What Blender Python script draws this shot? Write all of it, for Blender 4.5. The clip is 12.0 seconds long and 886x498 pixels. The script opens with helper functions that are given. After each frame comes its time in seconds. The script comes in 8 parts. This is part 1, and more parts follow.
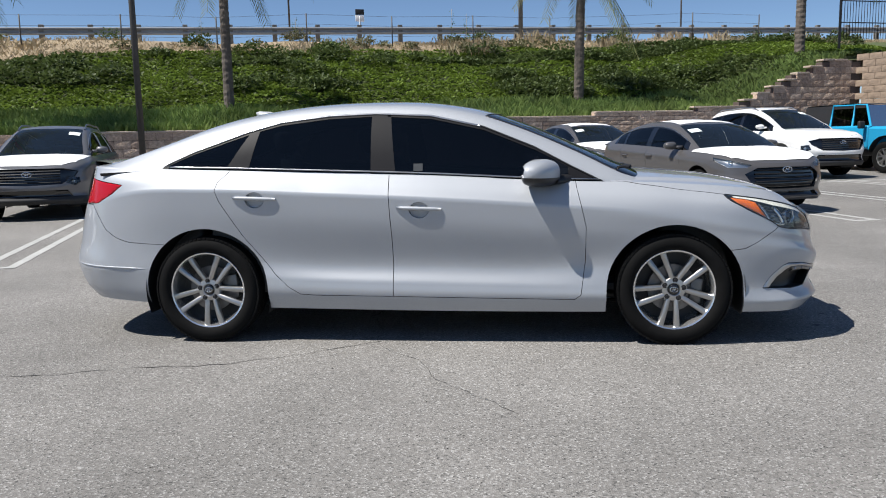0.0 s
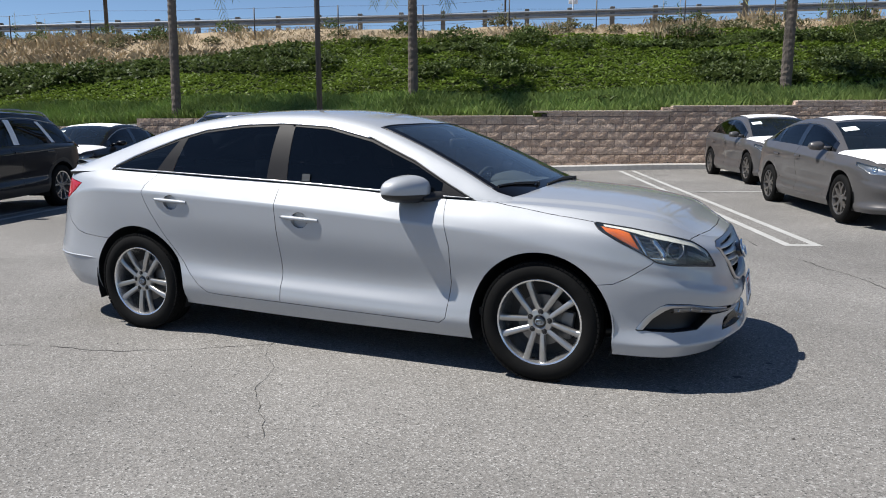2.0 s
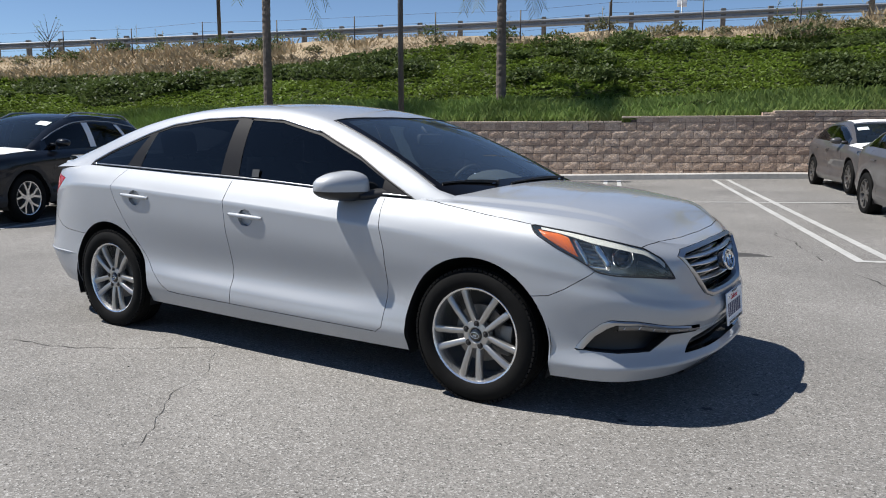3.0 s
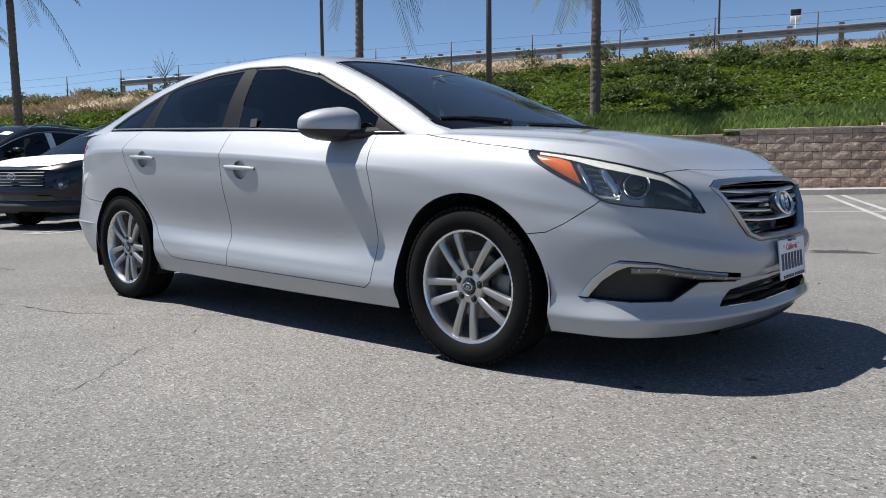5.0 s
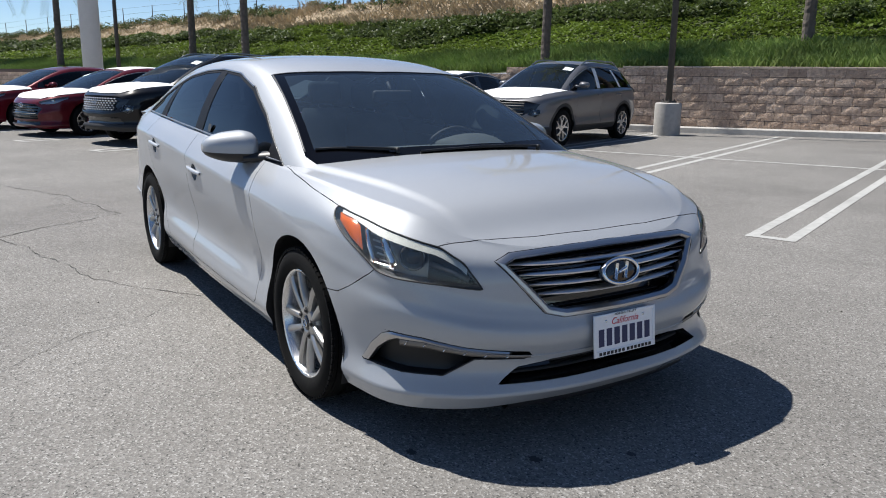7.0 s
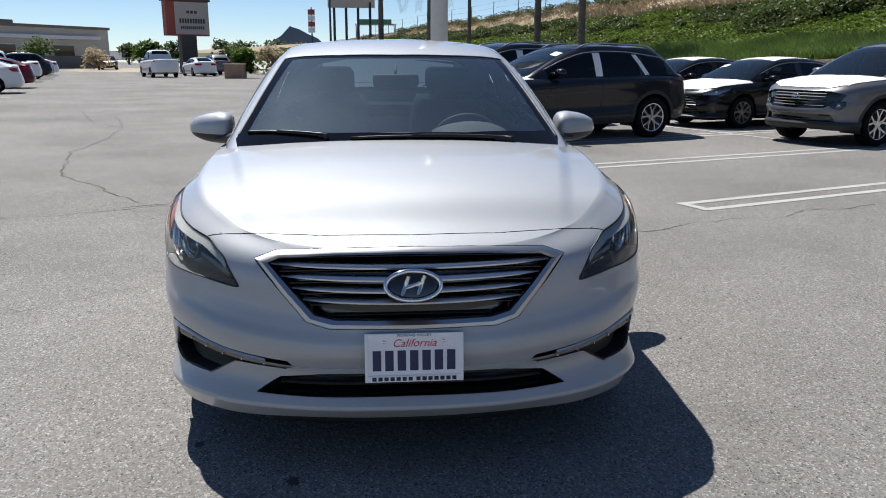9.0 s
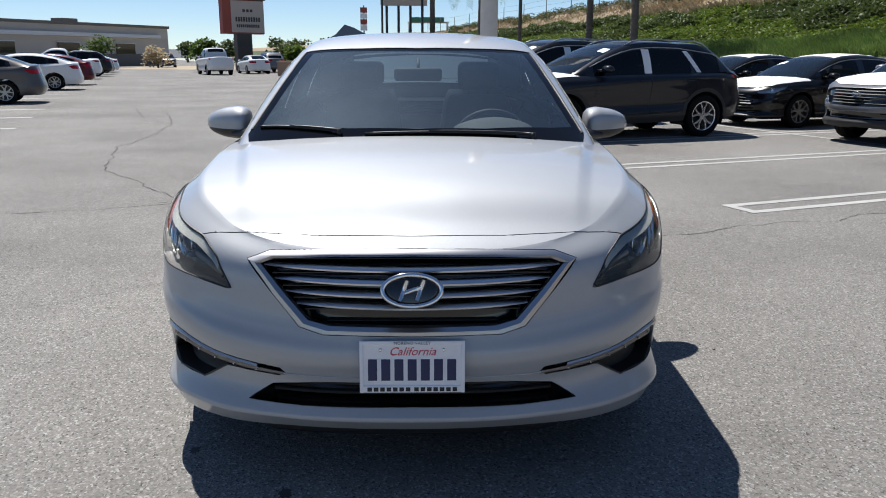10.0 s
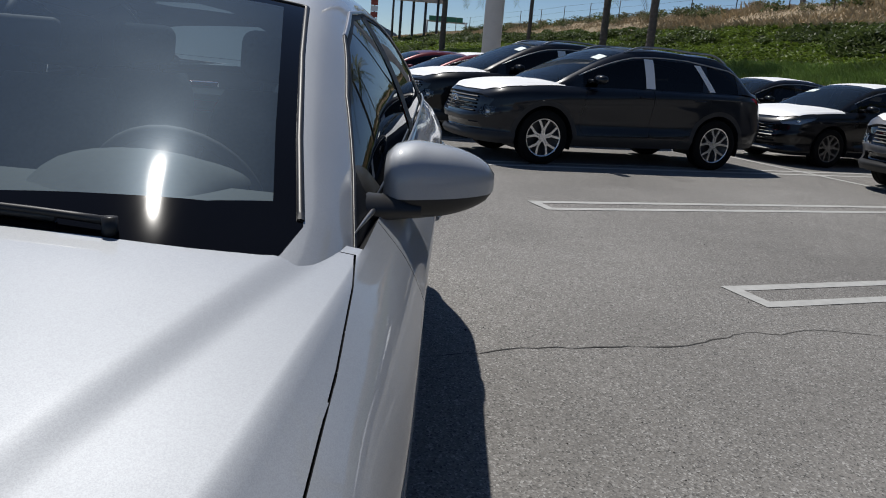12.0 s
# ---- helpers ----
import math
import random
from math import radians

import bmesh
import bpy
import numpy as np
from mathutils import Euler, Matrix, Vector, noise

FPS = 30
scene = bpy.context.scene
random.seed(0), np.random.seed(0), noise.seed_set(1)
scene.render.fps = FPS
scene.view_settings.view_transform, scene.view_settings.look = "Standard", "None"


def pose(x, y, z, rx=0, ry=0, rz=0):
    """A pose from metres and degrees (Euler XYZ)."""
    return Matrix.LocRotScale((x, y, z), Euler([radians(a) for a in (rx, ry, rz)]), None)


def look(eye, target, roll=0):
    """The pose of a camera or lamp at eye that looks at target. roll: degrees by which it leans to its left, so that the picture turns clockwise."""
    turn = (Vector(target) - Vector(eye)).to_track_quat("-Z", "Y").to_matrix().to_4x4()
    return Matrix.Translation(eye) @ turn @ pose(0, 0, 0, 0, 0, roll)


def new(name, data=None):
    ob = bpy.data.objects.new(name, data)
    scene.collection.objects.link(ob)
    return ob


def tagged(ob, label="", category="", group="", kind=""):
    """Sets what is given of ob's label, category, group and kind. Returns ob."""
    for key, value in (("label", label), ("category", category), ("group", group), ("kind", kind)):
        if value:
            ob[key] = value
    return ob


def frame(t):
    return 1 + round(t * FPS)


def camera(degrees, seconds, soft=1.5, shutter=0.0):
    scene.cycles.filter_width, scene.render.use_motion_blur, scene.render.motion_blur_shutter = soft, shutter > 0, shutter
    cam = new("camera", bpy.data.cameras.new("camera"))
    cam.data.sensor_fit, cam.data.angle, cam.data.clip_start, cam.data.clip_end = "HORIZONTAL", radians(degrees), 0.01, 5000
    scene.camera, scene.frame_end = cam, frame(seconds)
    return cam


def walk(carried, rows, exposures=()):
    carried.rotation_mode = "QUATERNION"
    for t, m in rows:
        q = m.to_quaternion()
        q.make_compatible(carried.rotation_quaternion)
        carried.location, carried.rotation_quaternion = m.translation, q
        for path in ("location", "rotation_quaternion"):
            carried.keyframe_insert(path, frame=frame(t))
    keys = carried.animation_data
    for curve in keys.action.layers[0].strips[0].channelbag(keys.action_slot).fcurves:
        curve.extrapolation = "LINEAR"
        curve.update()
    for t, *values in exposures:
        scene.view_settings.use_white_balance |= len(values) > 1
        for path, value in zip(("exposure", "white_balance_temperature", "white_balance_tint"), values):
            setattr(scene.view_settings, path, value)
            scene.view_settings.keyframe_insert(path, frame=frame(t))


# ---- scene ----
cam = camera(59.5, 12.0, 1.0)
PATH = [
    (0, (0.543, -5.421, 1.209), (0.333, -3.451, 0.932), -1.2),
    (0.5, (0.914, -5.371, 1.222), (0.564, -3.422, 0.944), -1.4),
    (1, (1.49, -5.26, 1.301), (0.992, -3.345, 1.012), -1.3),
    (1.5, (2.036, -5.021, 1.356), (1.382, -3.155, 1.052), -0.8),
    (2, (2.577, -4.768, 1.368), (1.771, -2.965, 1.051), -0.2),
    (2.5, (2.977, -4.374, 1.317), (2.029, -2.641, 0.999), -0.0),
    (2.7, (3.106, -4.222, 1.316), (2.106, -2.518, 1.003), 0.0),
    (4.3, (3.353, -3.368, 0.81), (2.107, -1.815, 0.621), -0.4),
    (4.5, (3.356, -3.353, 0.781), (2.096, -1.811, 0.599), -0.4),
    (5, (3.363, -3.324, 0.797), (2.067, -1.814, 0.595), -0.5),
    (5.5, (3.417, -3.257, 0.986), (2.072, -1.801, 0.723), -0.4),
    (6, (3.634, -3.052, 1.211), (2.213, -1.686, 0.871), -0.1),
    (6.5, (4.046, -2.642, 1.321), (2.521, -1.414, 0.915), 0.4),
    (7, (4.388, -2.079, 1.374), (2.739, -1.037, 0.931), 0.7),
    (7.2, (4.522, -1.841, 1.365), (2.823, -0.887, 0.913), 0.8),
    (8.8, (4.755, -0.185, 1.366), (2.826, 0.045, 0.892), 0.3),
    (9, (4.712, -0.112, 1.354), (2.777, 0.057, 0.878), 0.2),
    (9.5, (4.589, 0.006, 1.33), (2.649, 0.076, 0.852), 0.2),
    (10, (4.564, 0.046, 1.331), (2.623, 0.086, 0.85), 0.2),
    (10.5, (4.361, 0.149, 1.301), (2.42, 0.21, 0.824), 0.5),
    (11, (3.78, 0.477, 1.317), (1.84, 0.557, 0.839), 1.8),
    (11.5, (3.035, 0.698, 1.3), (1.094, 0.771, 0.824), 3.0),
    (12, (2.248, 0.941, 1.262), (0.306, 0.965, 0.784), 4.8),
]
EXPOSURES = [(0.0, 0.5), (7.2, 0.5), (8.8, 0.44), (10.3, 0.44), (11.2, 0.1), (12.0, -0.18)]
walk(cam, [(t, look(eye, target, roll)) for t, eye, target, roll in PATH], EXPOSURES)


# ---- world, sun ----
SUN_WAY = Vector((0.54, 0.26, -1.0)).normalized()
world = bpy.data.worlds.new("sky")
scene.world = world
world.use_nodes = True
wn = world.node_tree.nodes
sky = wn.new("ShaderNodeTexSky")
sky.sky_type = "NISHITA"
sky.sun_disc = False
sky.sun_elevation = math.asin(-SUN_WAY.z)
sky.sun_rotation = math.atan2(-SUN_WAY.x, -SUN_WAY.y)
sky.altitude = 3000.0
sky.air_density = 1.0
sky.dust_density = 0.0
sky.ozone_density = 4.0
wn["Background"].inputs["Strength"].default_value = 0.078
world.node_tree.links.new(sky.outputs["Color"], wn["Background"].inputs["Color"])

sun = new("sun", bpy.data.lights.new("sun", "SUN"))
sun.data.energy = 4.75
sun.data.angle = radians(0.55)
sun.data.color = (1.0, 0.965, 0.91)
sun.matrix_world = look((-20, -10, 34), Vector((-20, -10, 34)) + SUN_WAY)


# ---- materials ----
def material(name):
    m = bpy.data.materials.new(name)
    m.use_nodes = True
    return m, m.node_tree.nodes, m.node_tree.links, m.node_tree.nodes["Principled BSDF"]


def plain(name, colour, rough=0.5, metal=0.0, coat=0.0, grain=0.0, scale=30.0, bump=0.0, coat_rough=0.03, spec=0.5):
    """A surface with its colour broken up at two scales, and a fine relief."""
    m, n, l, b = material(name)
    b.inputs["Roughness"].default_value = rough
    b.inputs["Metallic"].default_value = metal
    b.inputs["Coat Weight"].default_value = coat
    b.inputs["Coat Roughness"].default_value = coat_rough
    b.inputs["Specular IOR Level"].default_value = spec
    b.inputs["Base Color"].default_value = (*colour, 1)
    if grain or bump:
        tc = n.new("ShaderNodeTexCoord")
        fine = n.new("ShaderNodeTexNoise")
        fine.inputs["Scale"].default_value = scale
        fine.inputs["Detail"].default_value = 5
        l.new(tc.outputs["Object"], fine.inputs["Vector"])
        wide = n.new("ShaderNodeTexNoise")
        wide.inputs["Scale"].default_value = scale / 11
        wide.inputs["Detail"].default_value = 3
        l.new(tc.outputs["Object"], wide.inputs["Vector"])
        add = n.new("ShaderNodeMath")
        add.operation = "ADD"
        l.new(fine.outputs["Fac"], add.inputs[0])
        l.new(wide.outputs["Fac"], add.inputs[1])
        ramp = n.new("ShaderNodeMapRange")
        ramp.inputs["From Min"].default_value = 0.6
        ramp.inputs["From Max"].default_value = 1.4
        ramp.inputs["To Min"].default_value = 1 - grain
        ramp.inputs["To Max"].default_value = 1 + grain
        l.new(add.outputs[0], ramp.inputs["Value"])
        mul = n.new("ShaderNodeVectorMath")
        mul.operation = "SCALE"
        mul.inputs[0].default_value = colour
        l.new(ramp.outputs[0], mul.inputs["Scale"])
        l.new(mul.outputs[0], b.inputs["Base Color"])
        if bump:
            bp = n.new("ShaderNodeBump")
            bp.inputs["Strength"].default_value = min(1.0, bump)
            bp.inputs["Distance"].default_value = 0.01
            l.new(fine.outputs["Fac"], bp.inputs["Height"])
            l.new(bp.outputs[0], b.inputs["Normal"])
    return m


def car_paint(name, colour, metal=0.55, rough=0.32, flake=0.06, coat=0.7):
    """Clear-coated paint with fine metal flake and a little road dust."""
    m, n, l, b = material(name)
    b.inputs["Metallic"].default_value = metal
    b.inputs["Coat Weight"].default_value = coat
    b.inputs["Specular IOR Level"].default_value = 0.1
    b.inputs["Coat Roughness"].default_value = 0.05
    tc = n.new("ShaderNodeTexCoord")
    fl = n.new("ShaderNodeTexVoronoi")
    fl.inputs["Scale"].default_value = 900
    l.new(tc.outputs["Object"], fl.inputs["Vector"])
    du = n.new("ShaderNodeTexNoise")
    du.inputs["Scale"].default_value = 3.0
    du.inputs["Detail"].default_value = 6
    l.new(tc.outputs["Object"], du.inputs["Vector"])
    sep = n.new("ShaderNodeSeparateColor")
    l.new(fl.outputs["Color"], sep.inputs[0])
    r1 = n.new("ShaderNodeMapRange")
    r1.inputs["To Min"].default_value = 1 - flake
    r1.inputs["To Max"].default_value = 1 + flake
    l.new(sep.outputs[0], r1.inputs["Value"])
    r2 = n.new("ShaderNodeMapRange")
    r2.inputs["From Min"].default_value = 0.3
    r2.inputs["From Max"].default_value = 0.7
    r2.inputs["To Min"].default_value = rough - 0.03
    r2.inputs["To Max"].default_value = rough + 0.05
    l.new(du.outputs["Fac"], r2.inputs["Value"])
    l.new(r2.outputs[0], b.inputs["Roughness"])
    mul = n.new("ShaderNodeVectorMath")
    mul.operation = "SCALE"
    mul.inputs[0].default_value = colour
    l.new(r1.outputs[0], mul.inputs["Scale"])
    l.new(mul.outputs[0], b.inputs["Base Color"])
    return m


def tinted_glass(name, colour, gloss=0.0, dust_sheen=0.0, ior=1.5, haze=0.0):
    """A thin tinted pane: light passes straight through it, dimmed; its face mirrors by the angle."""
    m, n, l, b = material(name)
    out = n["Material Output"]
    n.remove(b)
    tr = n.new("ShaderNodeBsdfTransparent")
    tr.inputs["Color"].default_value = (*colour, 1)
    gl = n.new("ShaderNodeBsdfGlossy")
    gl.inputs["Roughness"].default_value = gloss
    fr = n.new("ShaderNodeFresnel")
    fr.inputs["IOR"].default_value = ior
    mix = n.new("ShaderNodeMixShader")
    l.new(fr.outputs[0], mix.inputs[0])
    l.new(tr.outputs[0], mix.inputs[1])
    l.new(gl.outputs[0], mix.inputs[2])
    if dust_sheen:
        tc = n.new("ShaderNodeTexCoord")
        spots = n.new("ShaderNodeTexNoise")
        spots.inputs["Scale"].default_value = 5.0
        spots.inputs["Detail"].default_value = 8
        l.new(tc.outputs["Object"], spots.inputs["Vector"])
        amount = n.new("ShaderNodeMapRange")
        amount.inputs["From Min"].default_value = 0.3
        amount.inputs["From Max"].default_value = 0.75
        amount.inputs["To Min"].default_value = dust_sheen * 0.9
        amount.inputs["To Max"].default_value = dust_sheen * 1.15
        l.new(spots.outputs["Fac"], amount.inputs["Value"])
        # dust film; the blue of mirrored sky is put into its colour
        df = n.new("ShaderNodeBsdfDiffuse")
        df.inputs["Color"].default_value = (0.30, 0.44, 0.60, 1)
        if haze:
            # fine dust scatters forwards in a wide lobe; a narrow one imitates glint bloom
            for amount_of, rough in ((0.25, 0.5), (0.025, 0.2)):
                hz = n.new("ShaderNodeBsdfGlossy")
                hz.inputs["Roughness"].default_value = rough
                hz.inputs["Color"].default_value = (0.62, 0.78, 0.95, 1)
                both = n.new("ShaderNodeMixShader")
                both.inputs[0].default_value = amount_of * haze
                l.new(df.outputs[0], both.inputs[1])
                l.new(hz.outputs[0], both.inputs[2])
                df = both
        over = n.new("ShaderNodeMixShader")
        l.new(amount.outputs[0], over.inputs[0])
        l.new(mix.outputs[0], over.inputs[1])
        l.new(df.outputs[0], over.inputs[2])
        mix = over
    l.new(mix.outputs[0], out.inputs["Surface"])
    return m


def ground_material(name, base, line=False):
    m, n, l, b = material(name)
    tc = n.new("ShaderNodeTexCoord")
    mix = n.new("ShaderNodeMix")
    mix.data_type = "RGBA"
    chip = n.new("ShaderNodeTexVoronoi")
    chip.inputs["Scale"].default_value = 135
    chip.inputs["Randomness"].default_value = 1.0
    l.new(tc.outputs["Object"], chip.inputs["Vector"])
    sep = n.new("ShaderNodeSeparateColor")
    l.new(chip.outputs["Color"], sep.inputs[0])
    ramp = n.new("ShaderNodeValToRGB")
    el = ramp.color_ramp.elements
    el[0].position, el[0].color = 0.0, (0.36 * base, 0.352 * base, 0.335 * base, 1)
    el[1].position, el[1].color = 1.0, (1.95 * base, 1.91 * base, 1.83 * base, 1)
    mid = el.new(0.5)
    mid.color = (1.015 * base, 0.965 * base, 0.90 * base, 1)
    low = el.new(0.10)
    low.color = (0.78 * base, 0.755 * base, 0.715 * base, 1)
    hi = el.new(0.86)
    hi.color = (1.26 * base, 1.22 * base, 1.16 * base, 1)
    l.new(sep.outputs[0], ramp.inputs["Fac"])
    wide = n.new("ShaderNodeTexNoise")
    wide.inputs["Scale"].default_value = 0.35
    wide.inputs["Detail"].default_value = 7
    wide.inputs["Roughness"].default_value = 0.62
    l.new(tc.outputs["Object"], wide.inputs["Vector"])
    wr = n.new("ShaderNodeMapRange")
    wr.inputs["From Min"].default_value = 0.32
    wr.inputs["From Max"].default_value = 0.68
    wr.inputs["To Min"].default_value = 0.75
    wr.inputs["To Max"].default_value = 1.17
    l.new(wide.outputs["Fac"], wr.inputs["Value"])
    # dark drips and patches
    spot = n.new("ShaderNodeTexNoise")
    spot.inputs["Scale"].default_value = 1.1
    spot.inputs["Detail"].default_value = 4
    l.new(tc.outputs["Object"], spot.inputs["Vector"])
    sr = n.new("ShaderNodeMapRange")
    sr.inputs["From Min"].default_value = 0.66
    sr.inputs["From Max"].default_value = 0.74
    sr.inputs["To Min"].default_value = 1.0
    sr.inputs["To Max"].default_value = 0.80
    l.new(spot.outputs["Fac"], sr.inputs["Value"])
    m1 = n.new("ShaderNodeMath")
    m1.operation = "MULTIPLY"
    l.new(wr.outputs[0], m1.inputs[0])
    l.new(sr.outputs[0], m1.inputs[1])
    mul = n.new("ShaderNodeVectorMath")
    mul.operation = "SCALE"
    l.new(ramp.outputs["Color"], mul.inputs[0])
    l.new(m1.outputs[0], mul.inputs["Scale"])
    l.new(mul.outputs[0], b.inputs["Base Color"])
    b.inputs["Roughness"].default_value = 0.85
    b.inputs["Specular IOR Level"].default_value = 0.3
    bp = n.new("ShaderNodeBump")
    bp.inputs["Strength"].default_value = 0.55
    bp.inputs["Distance"].default_value = 0.004
    l.new(chip.outputs["Distance"], bp.inputs["Height"])
    l.new(bp.outputs[0], b.inputs["Normal"])
    return m


def leaf_material(name, low, high, rough=0.55, through_light=0.35):
    """Leaves: the colour varies from clump to clump, and some light comes through."""
    m, n, l, b = material(name)
    geo = n.new("ShaderNodeNewGeometry")
    ramp = n.new("ShaderNodeValToRGB")
    ramp.color_ramp.elements[0].color = (*low, 1)
    ramp.color_ramp.elements[1].color = (*high, 1)
    l.new(geo.outputs["Random Per Island"], ramp.inputs["Fac"])
    tc = n.new("ShaderNodeTexCoord")
    wide = n.new("ShaderNodeTexNoise")
    wide.inputs["Scale"].default_value = 0.5
    wide.inputs["Detail"].default_value = 4
    l.new(tc.outputs["Object"], wide.inputs["Vector"])
    wr = n.new("ShaderNodeMapRange")
    wr.inputs["From Min"].default_value = 0.3
    wr.inputs["From Max"].default_value = 0.7
    wr.inputs["To Min"].default_value = 0.7
    wr.inputs["To Max"].default_value = 1.3
    l.new(wide.outputs["Fac"], wr.inputs["Value"])
    mul = n.new("ShaderNodeVectorMath")
    mul.operation = "SCALE"
    l.new(ramp.outputs["Color"], mul.inputs[0])
    l.new(wr.outputs[0], mul.inputs["Scale"])
    l.new(mul.outputs[0], b.inputs["Base Color"])
    b.inputs["Roughness"].default_value = rough
    b.inputs["Specular IOR Level"].default_value = 0.25
    tr = n.new("ShaderNodeBsdfTranslucent")
    l.new(mul.outputs[0], tr.inputs["Color"])
    mx = n.new("ShaderNodeMixShader")
    mx.inputs[0].default_value = through_light
    l.new(b.outputs[0], mx.inputs[1])
    l.new(tr.outputs[0], mx.inputs[2])
    l.new(mx.outputs[0], n["Material Output"].inputs["Surface"])
    return m


SILVER = car_paint("silver_paint", (0.395, 0.412, 0.436), 0.38, 0.58, 0.08, 1.0)
# also on folded panel edges, where it paints in the gap's shade
BLACK_TRIM_GAP = plain("black_trim_gap", (0.012, 0.012, 0.013), 0.45, grain=0.15, scale=40)
PILLAR = plain("pillar_trim", (0.013, 0.013, 0.015), 0.5, grain=0.1, scale=40, spec=0.12)
GLOSS_BLACK = plain("gloss_black", (0.006, 0.006, 0.007), 0.12, coat=0.6)
DARK_PLASTIC = plain("dark_plastic", (0.02, 0.02, 0.021), 0.6, grain=0.2, scale=60, bump=0.1)
RUBBER = plain("tyre_rubber", (0.007, 0.007, 0.007), 0.8, grain=0.25, scale=25, bump=0.15, spec=0.12)
CHROME = plain("chrome", (0.78, 0.79, 0.80), 0.1, 1.0)
SATIN_CHROME = plain("satin_chrome", (0.46, 0.46, 0.47), 0.3, 1.0)
BAR_CHROME = plain("bar_chrome", (0.72, 0.73, 0.75), 0.28, 1.0)
ALLOY = plain("alloy", (0.42, 0.415, 0.405), 0.34, 0.85, grain=0.08, scale=40)
BRIGHT_ALLOY = plain("bright_alloy", (0.72, 0.72, 0.72), 0.25, 0.9, grain=0.06, scale=30)
STEEL = plain("brake_steel", (0.20, 0.19, 0.18), 0.45, 0.8, grain=0.2, scale=30)
SIDE_GLASS = tinted_glass("side_glass", (0.05, 0.055, 0.07), dust_sheen=0.003)
SCREEN_GLASS = tinted_glass("windscreen_glass", (0.60, 0.71, 0.77), gloss=0.018, dust_sheen=0.038, ior=1.85, haze=1.0)
REAR_GLASS = tinted_glass("rear_glass", (0.16, 0.20, 0.22), dust_sheen=0.01)
FRIT = plain("screen_print", (0.004, 0.004, 0.005), 0.03, spec=0.15)
CLEAR_GLASS = tinted_glass("lamp_lens", (0.92, 0.93, 0.93), dust_sheen=0.045, haze=0.6)
AMBER = plain("amber_lens", (0.65, 0.14, 0.01), 0.15, coat=1.0)
RED_LENS = plain("red_lens", (0.40, 0.004, 0.010), 0.2, coat=0.35, spec=0.2)
FROST = plain("frosted_strip", (0.60, 0.61, 0.57), 0.3, grain=0.15, scale=90, coat=0.6)
WHITE_PLATE = plain("plate_white", (0.84, 0.84, 0.86), 0.4, grain=0.03, scale=60)
INK_BLUE = plain("ink_blue", (0.02, 0.025, 0.09), 0.5)
INK_RED = plain("ink_red", (0.55, 0.02, 0.05), 0.5)
INK_BLACK = plain("ink_black", (0.01, 0.01, 0.012), 0.5)
DASH_GREY = plain("dash_grey", (0.065, 0.072, 0.072), 0.85, grain=0.15, scale=60, bump=0.1)
LAMP_GREY = plain("lamp_reflector", (0.30, 0.31, 0.32), 0.25, 0.5, grain=0.1, scale=30)
CABIN_GREY = plain("cabin_grey", (0.09, 0.092, 0.09), 0.8, grain=0.12, scale=40)
CABIN_DARK = plain("cabin_dark", (0.028, 0.029, 0.031), 0.75, grain=0.15, scale=50)
FABRIC = plain("seat_fabric", (0.13, 0.13, 0.135), 0.9, grain=0.2, scale=90, bump=0.2)
FILM = plain("hood_film", (0.82, 0.83, 0.84), 0.5, grain=0.04, scale=9, bump=0.12)
PAPER = plain("paper", (0.75, 0.82, 0.80), 0.7)
FADED = plain("faded_sticker", (0.05, 0.055, 0.06), 0.7, grain=0.3, scale=120)
ASPHALT = ground_material("asphalt", 0.193)
CONCRETE = plain("concrete", (0.40, 0.385, 0.36), 0.9, grain=0.22, scale=12, bump=0.3)
LINE_PAINT = plain("line_paint", (0.40, 0.40, 0.385), 0.8, grain=0.22, scale=14, bump=0.2)


# ---- mesh tools ----
from mathutils import interpolate
from mathutils.bvhtree import BVHTree

def mesh_object(name, bm, mat, smooth=True, angle=None):
    me = bpy.data.meshes.new(name)
    bm.to_mesh(me)
    bm.free()
    for m in mat if isinstance(mat, (list, tuple)) else [mat]:
        me.materials.append(m)
    if smooth:
        me.polygons.foreach_set("use_smooth", [True] * len(me.polygons))
        if angle:
            me.set_sharp_from_angle(angle=radians(angle))
    return new(name, me)


def part(name, bm, mat, parent, label="", smooth=True, angle=None, at=None):
    ob = mesh_object(name, bm, mat, smooth, angle)
    ob.parent = parent
    if at is not None:
        ob.matrix_basis = at
    if label:
        tagged(ob, label)
    return ob


def thing(name, label, category, at=None, group="", kind=""):
    ob = new(name)
    ob.empty_display_size = 0.2
    if at is not None:
        ob.matrix_basis = at
    return tagged(ob, label, category, group, kind)


def box(bm, size, at, bevel=0.0, turn=None, segments=2):
    """A bevelled block of that size, centred at a place."""
    m = Matrix.Translation(at) @ (turn if turn is not None else Matrix()) @ Matrix.Diagonal((*size, 1))
    made = bmesh.ops.create_cube(bm, size=1.0, matrix=m)["verts"]
    if bevel:
        edges = {e for v in made for e in v.link_edges}
        bmesh.ops.bevel(bm, geom=list(edges), offset=bevel, segments=segments, profile=0.5, affect="EDGES")
    return bm


def rod(bm, a, b, r0, r1=None, sides=12, caps=True):
    a, b = Vector(a), Vector(b)
    d = b - a
    m = Matrix.Translation((a + b) / 2) @ d.to_track_quat("Z", "Y").to_matrix().to_4x4()
    bmesh.ops.create_cone(bm, cap_ends=caps, segments=sides, radius1=r0, radius2=r0 if r1 is None else r1, depth=d.length, matrix=m)
    return bm


